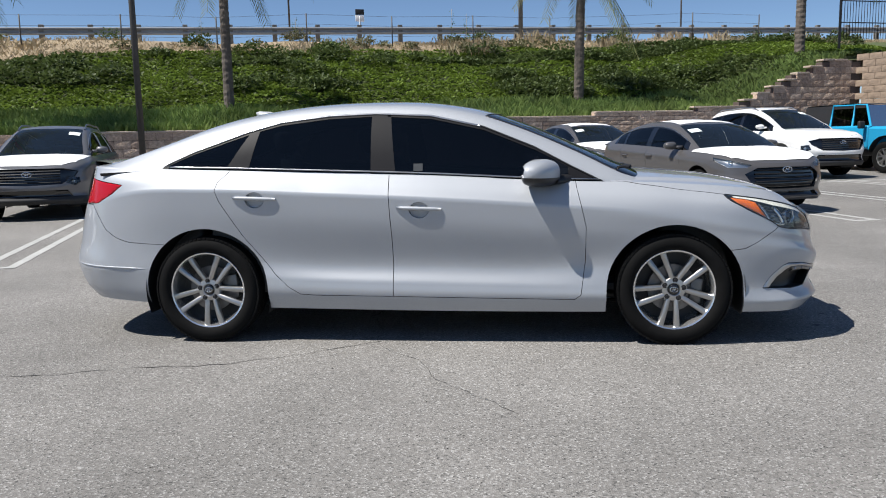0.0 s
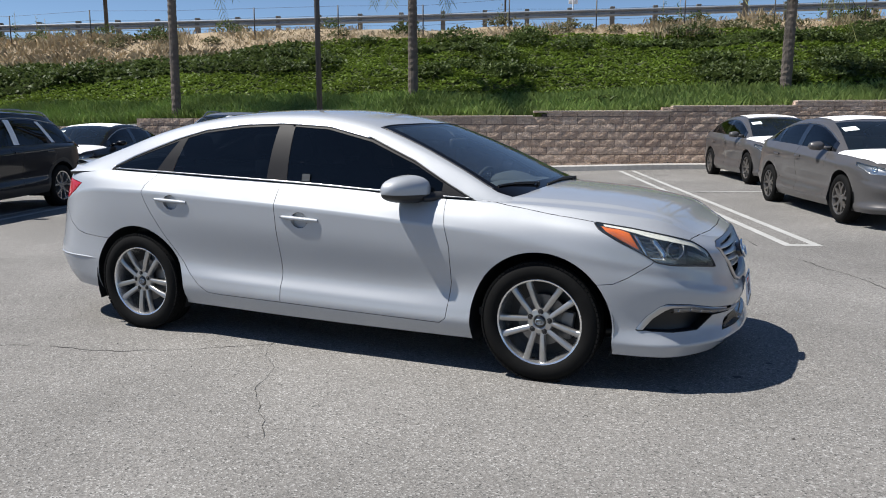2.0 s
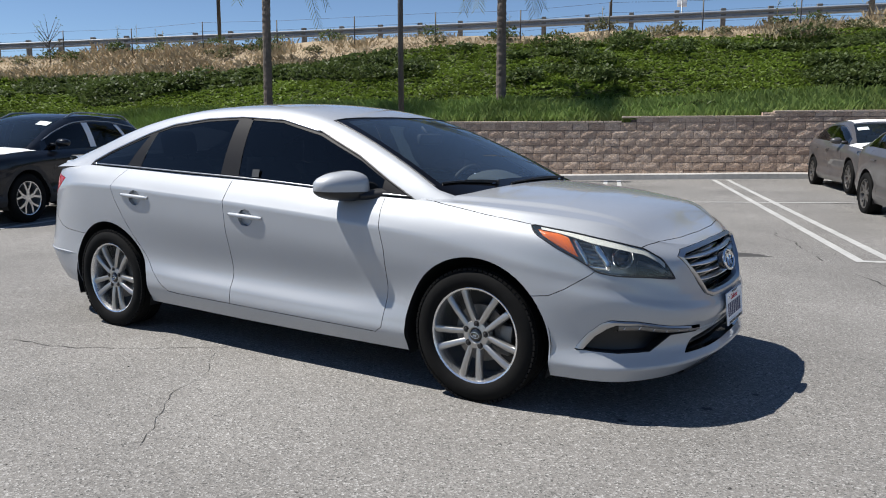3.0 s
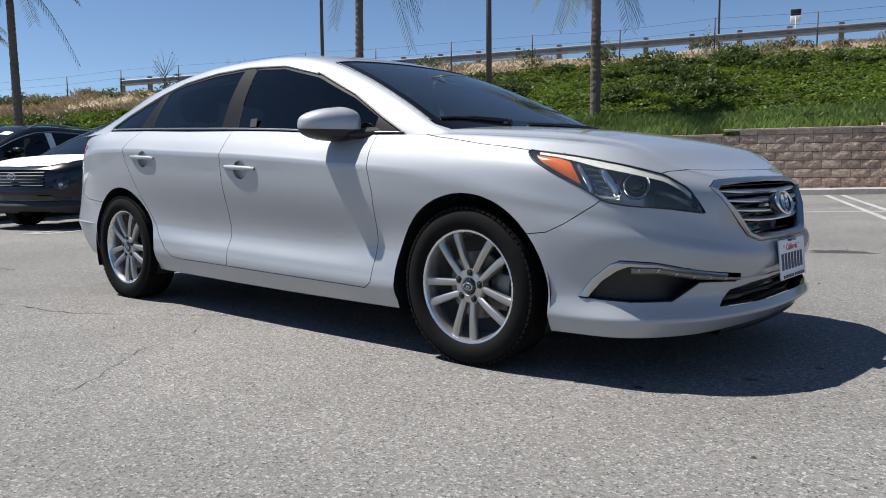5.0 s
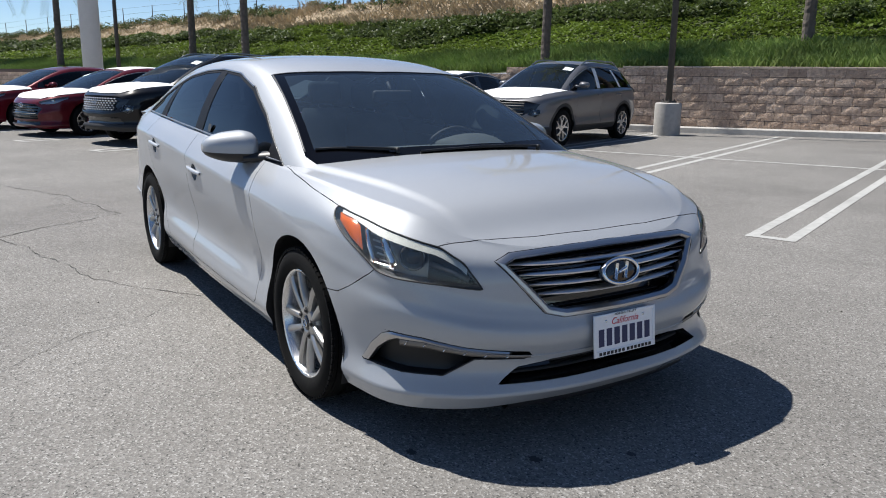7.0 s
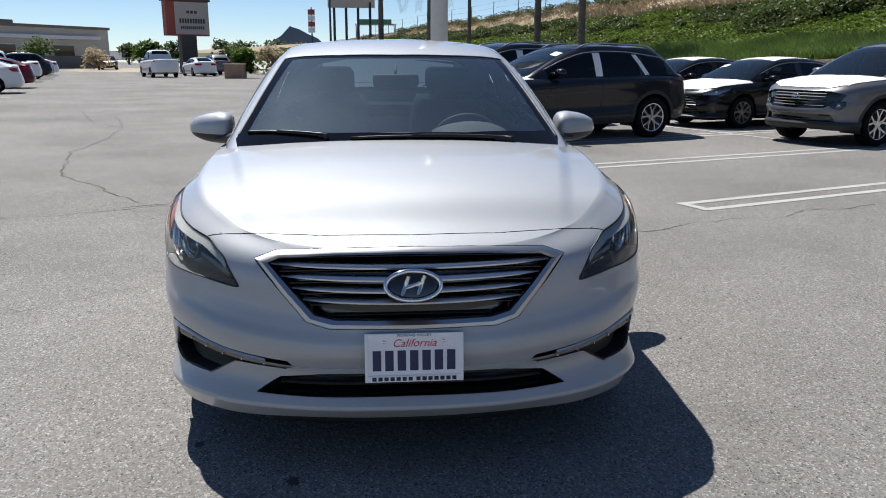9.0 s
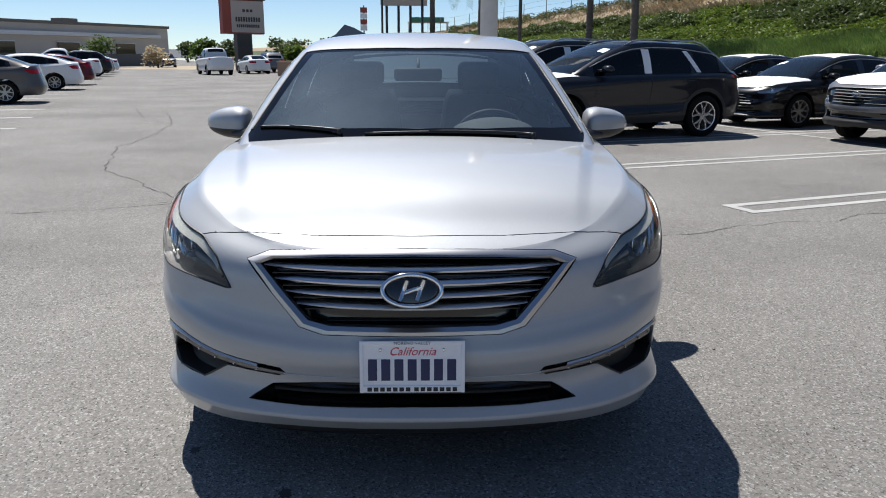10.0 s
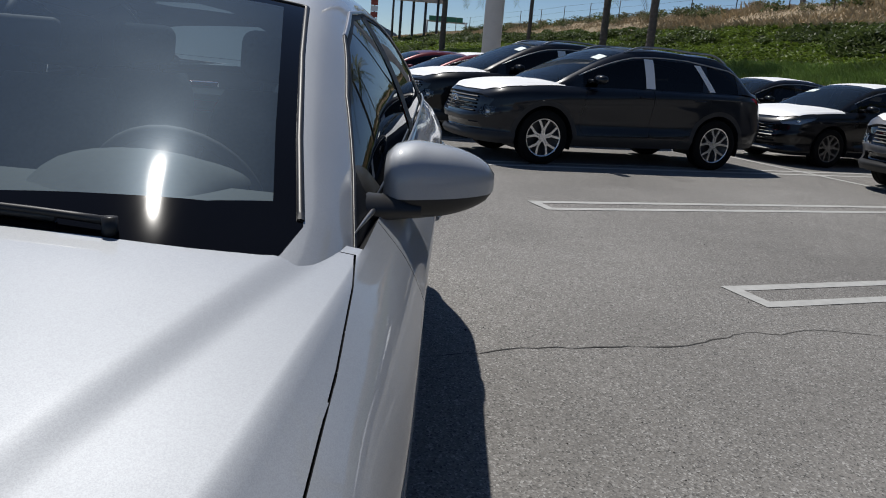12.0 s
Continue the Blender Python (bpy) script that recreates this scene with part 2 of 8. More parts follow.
def sweep(bm, pts, radius, sides=6, closed=False, flat=1.0, up=None):
    """A tube along points; flat squeezes it along its second axis."""
    pts = [Vector(p) for p in pts]
    rings = []
    n = len(pts)
    for i, p in enumerate(pts):
        q0 = pts[i - 1] if i or closed else p
        q1 = pts[(i + 1) % n] if i < n - 1 or closed else p
        t = (q1 - q0).normalized()
        u = up[i] if up else Vector((0, 0, 1))
        s = t.cross(u)
        s = s.normalized() if s.length > 1e-4 else t.orthogonal().normalized()
        w = s.cross(t).normalized()
        r = float(radius[i] if isinstance(radius, (list, tuple)) else radius)
        rings.append([bm.verts.new(p + r * (math.cos(k) * s + flat * math.sin(k) * w)) for k in (2 * math.pi * (j + 0.5) / sides for j in range(sides))])
    for i in range(n if closed else n - 1):
        a, b = rings[i], rings[(i + 1) % n]
        for j in range(sides):
            bm.faces.new((a[j], a[(j + 1) % sides], b[(j + 1) % sides], b[j]))
    if not closed:
        bm.faces.new(rings[0])
        bm.faces.new(rings[-1][::-1])
    return bm


def grid_faces(bm, rows, closed=False):
    vs = [[bm.verts.new(p) for p in row] for row in rows]
    for a, b in zip(vs, vs[1:]):
        for j in range(len(a) if closed else len(a) - 1):
            k = (j + 1) % len(a)
            try:
                bm.faces.new((a[j], a[k], b[k], b[j]))
            except ValueError:
                pass
    return vs


def revolve(bm, profile, axis="y", sides=48, matrix=None):
    """Turns (radius, along) pairs round an axis."""
    rows = []
    for r, h in profile:
        ring = []
        for k in range(sides):
            c, s = r * math.cos(2 * math.pi * k / sides), r * math.sin(2 * math.pi * k / sides)
            p = Vector((c, h, s)) if axis == "y" else Vector((c, s, h))
            ring.append(matrix @ p if matrix else p)
        rows.append(ring)
    grid_faces(bm, rows, True)
    return bm


def slopes(t, p):
    """Tangents of a smooth curve through points p at the knots t."""
    t, p = np.asarray(t, float), np.asarray(p, float)
    d = np.diff(p, axis=0) / np.diff(t)[:, None]
    m = np.empty_like(p)
    h = np.diff(t)
    m[1:-1] = (d[:-1] * h[1:, None] + d[1:] * h[:-1, None]) / (h[1:] + h[:-1])[:, None]
    m[0], m[-1] = d[0], d[-1]
    return m


def curve(t, p, s):
    """A smooth curve through points p at the knots t, at the values s."""
    t, p, s = np.asarray(t, float), np.asarray(p, float), np.asarray(s, float)
    if p.ndim == 1:
        return curve(t, p[:, None], s)[:, 0]
    m = slopes(t, p)
    k = np.clip(np.searchsorted(t, s, "right") - 1, 0, len(t) - 2)
    h = (t[k + 1] - t[k])[:, None]
    u = ((s - t[k]) / (t[k + 1] - t[k]))[:, None]
    return (2 * u**3 - 3 * u**2 + 1) * p[k] + (u**3 - 2 * u**2 + u) * h * m[k] + (-2 * u**3 + 3 * u**2) * p[k + 1] + (u**3 - u**2) * h * m[k + 1]


def rounded(poly, r=0.03, n=4):
    """A polygon with its corners rounded."""
    out = []
    pts = [Vector(p) for p in poly]
    for i, p in enumerate(pts):
        a, b = pts[i - 1] - p, pts[(i + 1) % len(pts)] - p
        k = min(r, 0.45 * a.length, 0.45 * b.length)
        a, b = p + a.normalized() * k, p + b.normalized() * k
        for j in range(n + 1):
            u = j / n
            out.append(tuple(a * (1 - u) ** 2 + p * 2 * u * (1 - u) + b * u * u))
    return out


def inside(poly, h, v):
    hit = False
    for (x0, y0), (x1, y1) in zip(poly, poly[1:] + poly[:1]):
        if (y0 > v) != (y1 > v) and h < (x1 - x0) * (v - y0) / (y1 - y0) + x0:
            hit = not hit
    return hit


def carve(bm, poly, across, up, keep):
    """Cuts the faces that keep() names along a polygon seen along across x up; returns the faces inside it."""
    across, up = Vector(across).normalized(), Vector(up).normalized()
    way = across.cross(up)
    pts = [Vector((p[0], p[1])) for p in poly]
    for p, q in zip(pts, pts[1:] + pts[:1]):
        if (q - p).length < 1e-6:
            continue
        lo = Vector((min(p.x, q.x), min(p.y, q.y)))
        hi = Vector((max(p.x, q.x), max(p.y, q.y)))
        geom = []
        for f in bm.faces:
            hs = [v.co.dot(across) for v in f.verts]
            if max(hs) < lo.x - 1e-3 or min(hs) > hi.x + 1e-3:
                continue
            us = [v.co.dot(up) for v in f.verts]
            if max(us) < lo.y - 1e-3 or min(us) > hi.y + 1e-3 or not keep(f.calc_center_median()):
                continue
            geom.append(f)
        if not geom:
            continue
        edges = {e for f in geom for e in f.edges}
        verts = {v for f in geom for v in f.verts}
        no = (across * (q.x - p.x) + up * (q.y - p.y)).cross(way).normalized()
        bmesh.ops.bisect_plane(bm, geom=geom + list(edges) + list(verts), dist=2e-5, plane_co=across * p.x + up * p.y, plane_no=no)
    flat = [tuple(p) for p in pts]
    res = []
    for f in bm.faces:
        c = f.calc_center_median()
        if keep(c) and inside(flat, c.dot(across), c.dot(up)):
            res.append(f)
    return res


def carve_both(bm, poly, across, up, keep):
    """The same cut on the two sides of a thing that is alike about y = 0."""
    a, u = Vector(across), Vector(up)
    right = carve(bm, poly, a, u, lambda c: c.y < 0 and keep(c))
    left = carve(bm, poly, (a.x, -a.y, a.z), (u.x, -u.y, u.z), lambda c: c.y > 0 and keep(c))
    return right, left


def taken(bm, faces):
    """Moves faces out of a mesh into one of their own."""
    out = bmesh.new()
    seen = {}
    for f in faces:
        vs = []
        for v in f.verts:
            if v not in seen:
                seen[v] = out.verts.new(v.co)
                seen[v].normal = v.normal
            vs.append(seen[v])
        try:
            out.faces.new(vs)
        except ValueError:
            pass
    bmesh.ops.delete(bm, geom=list(faces), context="FACES")
    return out


def rim(bm, gap=0.002, depth=0.014):
    """Draws the border of a sheet in by a gap and folds it inwards, as a pressed panel's edge is."""
    bm.normal_update()
    border = [e for e in bm.edges if e.is_boundary]
    move = {}
    for e in border:
        f = e.link_faces[0]
        t = (e.verts[1].co - e.verts[0].co).normalized()
        w = f.normal.cross(t)
        if w.dot(f.calc_center_median() - e.verts[0].co) < 0:
            w = -w
        for v in e.verts:
            move.setdefault(v, []).append(w)
    for v, ws in move.items():
        w = sum(ws, Vector())
        if w.length > 0.2:
            v.co += w.normalized() * gap
    ns = {v: v.normal.copy() for v in move}
    made = bmesh.ops.extrude_edge_only(bm, edges=border)["geom"]
    for f in made:
        if isinstance(f, bmesh.types.BMFace):
            # second slot is black: the gap's shade is put into the fold's colour
            f.material_index = 1
    old = {}
    for v, nn in ns.items():
        old[tuple(round(c, 6) for c in v.co)] = nn
    for v in made:
        if isinstance(v, bmesh.types.BMVert):
            nn = old.get(tuple(round(c, 6) for c in v.co))
            if nn is not None:
                v.co -= nn * depth
    return bm


def sunk(bm, by):
    """A sheet moved back by a vector, with walls from its old border to the new one."""
    border = [(e.verts[0].co.copy(), e.verts[1].co.copy()) for e in bm.edges if e.is_boundary]
    by = Vector(by)
    for v in bm.verts:
        v.co += by
    for a, b in border:
        bm.faces.new([bm.verts.new(p) for p in (a, b, b + by, a + by)])
    bmesh.ops.remove_doubles(bm, verts=bm.verts, dist=1e-5)
    bmesh.ops.recalc_face_normals(bm, faces=bm.faces)
    return bm


def border_of(bm, step=0.012):
    """The longest border of a sheet as a ring of evenly spaced points."""
    near = {}
    for e in bm.edges:
        if e.is_boundary:
            near.setdefault(e.verts[0], []).append(e.verts[1])
            near.setdefault(e.verts[1], []).append(e.verts[0])
    best, seen = [], set()
    for first in list(near):
        if first in seen:
            continue
        ring, at = [], first
        while at is not None:
            seen.add(at)
            ring.append(at.co.copy())
            at = next((v for v in near[at] if v not in seen), None)
        if len(ring) > len(best):
            best = ring
    kept = [best[0]]
    for p in best[1:]:
        if (p - kept[-1]).length > step:
            kept.append(p)
    if (kept[-1] - kept[0]).length < step * 0.6:
        kept.pop()
    return kept


def surface(bm):
    """What a sheet is before it is cut: a tree to search and its smooth normals."""
    bm.normal_update()
    return bvh_of(bm), [([v.co.copy() for v in f.verts], [v.normal.copy() for v in f.verts]) for f in bm.faces]


def hold_normals(ob, ref):
    """Gives a cut panel the smooth normals of the sheet it came from; its folded edges keep their own."""
    tree, faces = ref
    me = ob.data
    seen = {}
    out = [None] * len(me.loops)
    for p in me.polygons:
        for li in p.loop_indices:
            vi = me.loops[li].vertex_index
            if p.material_index:
                out[li] = p.normal
                continue
            if vi not in seen:
                loc, _, fi, _ = tree.find_nearest(me.vertices[vi].co)
                cos, ns = faces[fi]
                w = interpolate.poly_3d_calc(cos, loc)
                n = Vector()
                for k, q in zip(w, ns):
                    n += q * k
                seen[vi] = n.normalized() if n.length > 1e-6 else p.normal
            n = seen[vi]
            out[li] = n if n.dot(p.normal) > 0 else -n
    me.normals_split_custom_set([tuple(n) for n in out])
    return ob


def bvh_of(bm):
    return BVHTree.FromBMesh(bm)


def laid(tree, poly, across, up, off=0.0, far=6.0, step=0.02, closed=True):
    """Lays an outline onto a surface, seen along across x up; gives places and normals."""
    across, up = Vector(across).normalized(), Vector(up).normalized()
    way = across.cross(up)
    out, ns = [], []
    seq = list(zip(poly, poly[1:] + poly[:1])) if closed else list(zip(poly, poly[1:]))
    for p, q in seq:
        p, q = Vector(p), Vector(q)
        k = max(1, int((q - p).length / step))
        for i in range(k):
            c = p.lerp(q, i / k)
            hit = tree.ray_cast(across * c.x + up * c.y + way * far, -way)
            if hit[0]:
                n = hit[1] if hit[1].dot(way) > 0 else -hit[1]
                out.append(hit[0] + n * off)
                ns.append(n)
    return out, ns


# ---- car bodies ----
# Half plan of a saloon's flank, tail to nose, in metres; heights and insets of its rails are given at the same stations.
PLAN = [(-2.455, 0), (-2.435, 0.40), (-2.355, 0.67), (-2.15, 0.835), (-1.85, 0.895), (-1.40, 0.915), (-0.70, 0.925), (0.0, 0.93), (0.70, 0.925), (1.40, 0.92), (1.80, 0.905), (2.08, 0.82), (2.255, 0.625), (2.34, 0.37), (2.37, 0)]
RAIL_Z = [
    (0.25, 0.25, 0.25, 0.25, 0.24, 0.22, 0.205, 0.195, 0.19, 0.19, 0.19, 0.185, 0.188, 0.195, 0.195),
    (0.33, 0.33, 0.33, 0.33, 0.32, 0.32, 0.305, 0.29, 0.28, 0.27, 0.255, 0.25, 0.25, 0.25, 0.25),
    (0.47, 0.47, 0.47, 0.46, 0.45, 0.42, 0.392, 0.372, 0.355, 0.34, 0.34, 0.34, 0.335, 0.33, 0.33),
    (0.60, 0.60, 0.60, 0.60, 0.59, 0.55, 0.485, 0.47, 0.46, 0.51, 0.53, 0.51, 0.47, 0.44, 0.43),
    (0.72, 0.72, 0.73, 0.76, 0.80, 0.80, 0.76, 0.73, 0.69, 0.675, 0.64, 0.60, 0.55, 0.52, 0.505),
    (0.80, 0.80, 0.82, 0.87, 0.935, 0.945, 0.915, 0.88, 0.83, 0.765, 0.70, 0.66, 0.60, 0.57, 0.555),
    (0.95, 0.95, 0.97, 1.00, 1.012, 1.005, 0.975, 0.94, 0.897, 0.855, 0.815, 0.775, 0.725, 0.69, 0.68),
    (1.09, 1.09, 1.09, 1.088, 1.075, 1.063, 1.037, 1.007, 0.966, 0.938, 0.905, 0.87, 0.80, 0.765, 0.757),
]
RAIL_IN = [
    (0.10, 0.10, 0.09, 0.07, 0.05, 0.05, 0.05, 0.05, 0.05, 0.05, 0.035, 0.025, 0.03, 0.035, 0.035),
    (0.03, 0.03, 0.03, 0.03, 0.02, 0.012, 0.006, 0.004, 0.004, 0.007, 0.008, -0.008, -0.016, -0.022, -0.025),
    (-0.01, -0.01, -0.01, -0.01, 0.0, 0.008, 0.010, 0.010, 0.010, 0.010, 0.018, 0.030, 0.030, 0.018, 0.022),
    (0.02, 0.02, 0.015, 0.01, 0.006, 0.014, 0.040, 0.044, 0.040, 0.012, 0.002, 0.0, -0.01, -0.015, -0.005),
    (0.05, 0.05, 0.04, 0.028, 0.002, -0.008, -0.006, -0.005, -0.003, -0.002, 0.003, 0.009, 0.011, 0.006, 0.007),
    (0.07, 0.07, 0.06, 0.04, 0.003, -0.014, -0.012, -0.012, -0.009, -0.004, 0.005, 0.015, 0.025, 0.02, 0.015),
    (0.12, 0.12, 0.11, 0.07, 0.04, 0.03, 0.03, 0.03, 0.03, 0.03, 0.03, 0.04, 0.05, 0.038, 0.032),
    (0.15, 0.15, 0.14, 0.12, 0.10, 0.085, 0.085, 0.085, 0.09, 0.11, 0.14, 0.155, 0.135, 0.105, 0.10),
]
CROWN = (0.02, 0.03, 0.04, 0.05, 0.06, 0.06, 0.06, 0.06, 0.06, 0.05, 0.042, 0.024, 0.016, 0.008, 0.0)

SEDAN_TOP = dict(
    x=(-2.10, -1.75, -1.40, -0.90, -0.40, 0.0, 0.30, 0.60, 0.90, 1.10, 1.25, 1.37),
    zc=(1.115, 1.255, 1.375, 1.455, 1.475, 1.455, 1.40, 1.295, 1.165, 1.075, 1.005, 0.95),
    ye=(0.69, 0.675, 0.66, 0.62, 0.60, 0.605, 0.625, 0.665, 0.715, 0.75, 0.735, 0.66),
    ze=(1.09, 1.195, 1.30, 1.40, 1.425, 1.405, 1.345, 1.235, 1.10, 1.0, 0.945, 0.91),
    yb=(0.80, 0.82, 0.835, 0.845, 0.85, 0.85, 0.845, 0.84, 0.825, 0.81, 0.78, 0.70),
    zb=(1.05, 1.06, 1.06, 1.04, 1.015, 0.99, 0.975, 0.955, 0.935, 0.925, 0.91, 0.89),
)
SUV_TOP = dict(
    x=(-2.20, -2.02, -1.90, -1.70, -0.90, -0.40, 0.0, 0.30, 0.60, 0.90, 1.12, 1.30),
    zc=(1.10, 1.23, 1.37, 1.525, 1.645, 1.66, 1.635, 1.565, 1.44, 1.30, 1.20, 1.11),
    ye=(0.70, 0.66, 0.63, 0.61, 0.605, 0.605, 0.61, 0.63, 0.67, 0.72, 0.755, 0.68),
    ze=(1.08, 1.20, 1.33, 1.475, 1.595, 1.61, 1.58, 1.50, 1.38, 1.235, 1.12, 1.03),
    yb=(0.80, 0.82, 0.835, 0.84, 0.85, 0.85, 0.85, 0.845, 0.84, 0.83, 0.81, 0.74),
    zb=(1.02, 1.10, 1.12, 1.115, 1.09, 1.08, 1.075, 1.07, 1.06, 1.05, 1.04, 1.01),
)


def rails(zmap, scale):
    """The rails of a flank at the stations, as an array [rail, station, xyz]."""
    plan = np.array(PLAN)
    ext = np.vstack([[(PLAN[1][0], -PLAN[1][1])], plan, [(PLAN[-2][0], -PLAN[-2][1])]])
    tan = ext[2:] - ext[:-2]
    tan /= np.linalg.norm(tan, axis=1)[:, None]
    out = np.stack([tan[:, 1], -tan[:, 0]], 1)  # points inwards
    out[0], out[-1] = (1, 0), (-1, 0)
    inward = np.where((out * (np.array([[0, 0]]) - plan)).sum(1)[:, None] > 0, out, -out)
    res = []
    for zs, ins in zip(RAIL_Z, RAIL_IN):
        p = plan + inward * np.array(ins)[:, None]
        res.append(np.column_stack([p, [zmap(z) for z in zs]]))
    res = np.array(res)
    res[:, 0, 1] = res[:, -1, 1] = 0
    return res * np.array(scale)


def skin(zmap=lambda z: z, scale=(1, 1, 1), nu=150, nv=5, roof_gap=(-1.78, 1.04)):
    """The lower body as one sheet: flanks, nose, tail, bonnet and deck."""
    r = rails(zmap, scale)
    k = len(PLAN)
    knots = np.r_[0, np.cumsum(np.linalg.norm(np.diff(r[3, :, :2], axis=0), axis=1))]
    # mirrored ghosts keep the sheet smooth across the middle
    kk = np.r_[-knots[1], knots, 2 * knots[-1] - knots[-2]]
    s = np.linspace(0, knots[-1], nu)
    flip = np.array([1, -1, 1])
    lines = []
    for row in r:
        p = np.vstack([row[1] * flip, row, row[-2] * flip])
        lines.append(curve(kk, p, s))
    lines = np.array(lines)  # rail, u, xyz
    cr = curve(kk, np.r_[CROWN[1], CROWN, CROWN[-2]], s) * scale[2]
    across = np.r_[np.linspace(1, 0, 13)] if nu < 120 else np.linspace(1, 0, 37)
    vk = np.r_[0, np.cumsum(np.linalg.norm(np.diff(lines, axis=0), axis=2).mean(1))]
    vs = np.unique(np.concatenate([np.linspace(a, b, nv + 1) for a, b in zip(vk, vk[1:])]))
    flank = []
    for i in range(nu):
        soft = curve(vk, lines[:, i], vs)
        hard = np.vstack([curve(vk[lo:hi + 1], lines[lo:hi + 1, i], vs[(vs >= vk[lo] - 1e-9) & (vs <= vk[hi] + 1e-9)])[(0 if lo == 0 else 1):] for lo, hi in ((0, 2), (2, 5), (5, 7))])
        x = lines[5, i, 0] / scale[0]
        k = max(0.0, min(1.0, (x + 2.35) / 0.3)) * max(0.0, min(1.0, (1.30 - x) / 0.5))
        # over the nose one crease alone, along the lower blade
        blade = np.vstack([curve(vk[lo:hi + 1], lines[lo:hi + 1, i], vs[(vs >= vk[lo] - 1e-9) & (vs <= vk[hi] + 1e-9)])[(0 if lo == 0 else 1):] for lo, hi in ((0, 1), (1, 7))])
        q = max(0.0, min(1.0, (x - 1.75) / 0.2))
        soft = soft * (1 - q) + blade * q
        flank.append(soft * (1 - k) + hard * k)
    flank = np.array(flank)  # u, v, xyz
    bm = bmesh.new()
    for sgn in (1, -1):
        side = [[bm.verts.new((p[0], sgn * p[1], p[2])) for p in col] for col in flank]
        top = []
        for i in range(nu):
            e = flank[i, -1]
            # a raised middle of the bonnet, narrowing towards the nose
            edge = 0.765 - 0.215 * (e[0] / scale[0] - 1.1)
            dome = 0.013 * max(0.0, min(1.0, (2.21 - e[0] / scale[0]) / 0.55)) if e[0] > 0.9 else 0.0
            row = [side[i][-1]]
            cols = across
            if e[0] / scale[0] > 0.95 and e[1] > 0.2:
                we = max(0.30, min(0.94, edge / e[1]))
                cols = np.concatenate([np.linspace(1, we + 0.045, 8), np.linspace(we + 0.045, we - 0.045, 9)[1:], np.linspace(we - 0.045, 0, 22)[1:]])
                cols = np.interp(np.linspace(0, 36, len(across)), np.arange(37), cols)
            for w in cols[1:]:
                q = max(0.0, min(1.0, (edge - e[1] * w) / 0.06 + 0.5))
                row.append(bm.verts.new((e[0], sgn * e[1] * w, e[2] + cr[i] * (1 - w**2.4) + dome * (q * q * (3 - 2 * q) - 0.6 * (1 - w**3)))))
            top.append(row)
        for rows in (side, top):
            for a, b in zip(rows, rows[1:]):
                for j in range(len(a) - 1):
                    q = (a[j], a[j + 1], b[j + 1], b[j]) if sgn < 0 else (a[j], b[j], b[j + 1], a[j + 1])
                    if rows is top and roof_gap[0] * scale[0] < sum(v.co.x for v in q) / 4 < roof_gap[1] * scale[0] and abs(sum(v.co.y for v in q) / 4) < (0.83 if q[0].co.x > -1.1 * scale[0] else 0.87) * scale[1]:
                        continue
                    bm.faces.new(q)
    bmesh.ops.remove_doubles(bm, verts=bm.verts, dist=5e-4)
    bmesh.ops.dissolve_degenerate(bm, dist=1e-5, edges=bm.edges)
    bmesh.ops.recalc_face_normals(bm, faces=bm.faces)
    return bm


def cabin(top, scale=(1, 1, 1), nx=90, nside=9, nroof=12):
    """The upper body as one sheet: pillars, glass and roof."""
    x = np.linspace(top["x"][0], top["x"][-1], nx)
    zc, ye, ze, yb, zb = (curve(top["x"], top[key], x) for key in ("zc", "ye", "ze", "yb", "zb"))
    rows = []
    for i in range(nx):
        e, b = np.array([ye[i], ze[i]]), np.array([yb[i], zb[i]])
        hgt = max(0.0, e[1] - b[1])
        side = b + (e - b) * np.array([[0.0], [0.45], [0.86], [1.0]])
        side[1, 0] += 0.030 * min(1, hgt / 0.35)
        side[2, 0] += 0.032 * min(1, hgt / 0.35)
        side[2, 1] -= 0.012 * min(1, hgt / 0.35)
        rise = zc[i] - ze[i]
        over = np.array([[ye[i] * 0.90, ze[i] + 0.30 * rise], [ye[i] * 0.62, ze[i] + 0.72 * rise], [ye[i] * 0.3, ze[i] + 0.94 * rise], [0, zc[i]], [-ye[i] * 0.3, ze[i] + 0.94 * rise]])
        p = np.vstack([side, over])
        t = np.r_[0, np.cumsum(np.linalg.norm(np.diff(p, axis=0), axis=1) + 1e-4)]
        s = np.r_[np.linspace(t[0], t[3], nside + 1), np.linspace(t[3], t[-2], nroof + 1)[1:]]
        rows.append(curve(t, p, s))
    bm = bmesh.new()
    for sgn in (1, -1):
        vs = [[bm.verts.new((x[i] * scale[0], sgn * p[0] * scale[1], p[1] * scale[2])) for p in rows[i]] for i in range(nx)]
        for a, b in zip(vs, vs[1:]):
            for j in range(len(a) - 1):
                bm.faces.new((a[j], a[j + 1], b[j + 1], b[j]) if sgn < 0 else (a[j], b[j], b[j + 1], a[j + 1]))
    bmesh.ops.remove_doubles(bm, verts=bm.verts, dist=5e-4)
    bmesh.ops.recalc_face_normals(bm, faces=bm.faces)
    return bm


def circle(cx, cz, r, n=40, lo=None):
    return [(cx + r * math.cos(2 * math.pi * k / n), cz + r * math.sin(2 * math.pi * k / n)) for k in range(n)]


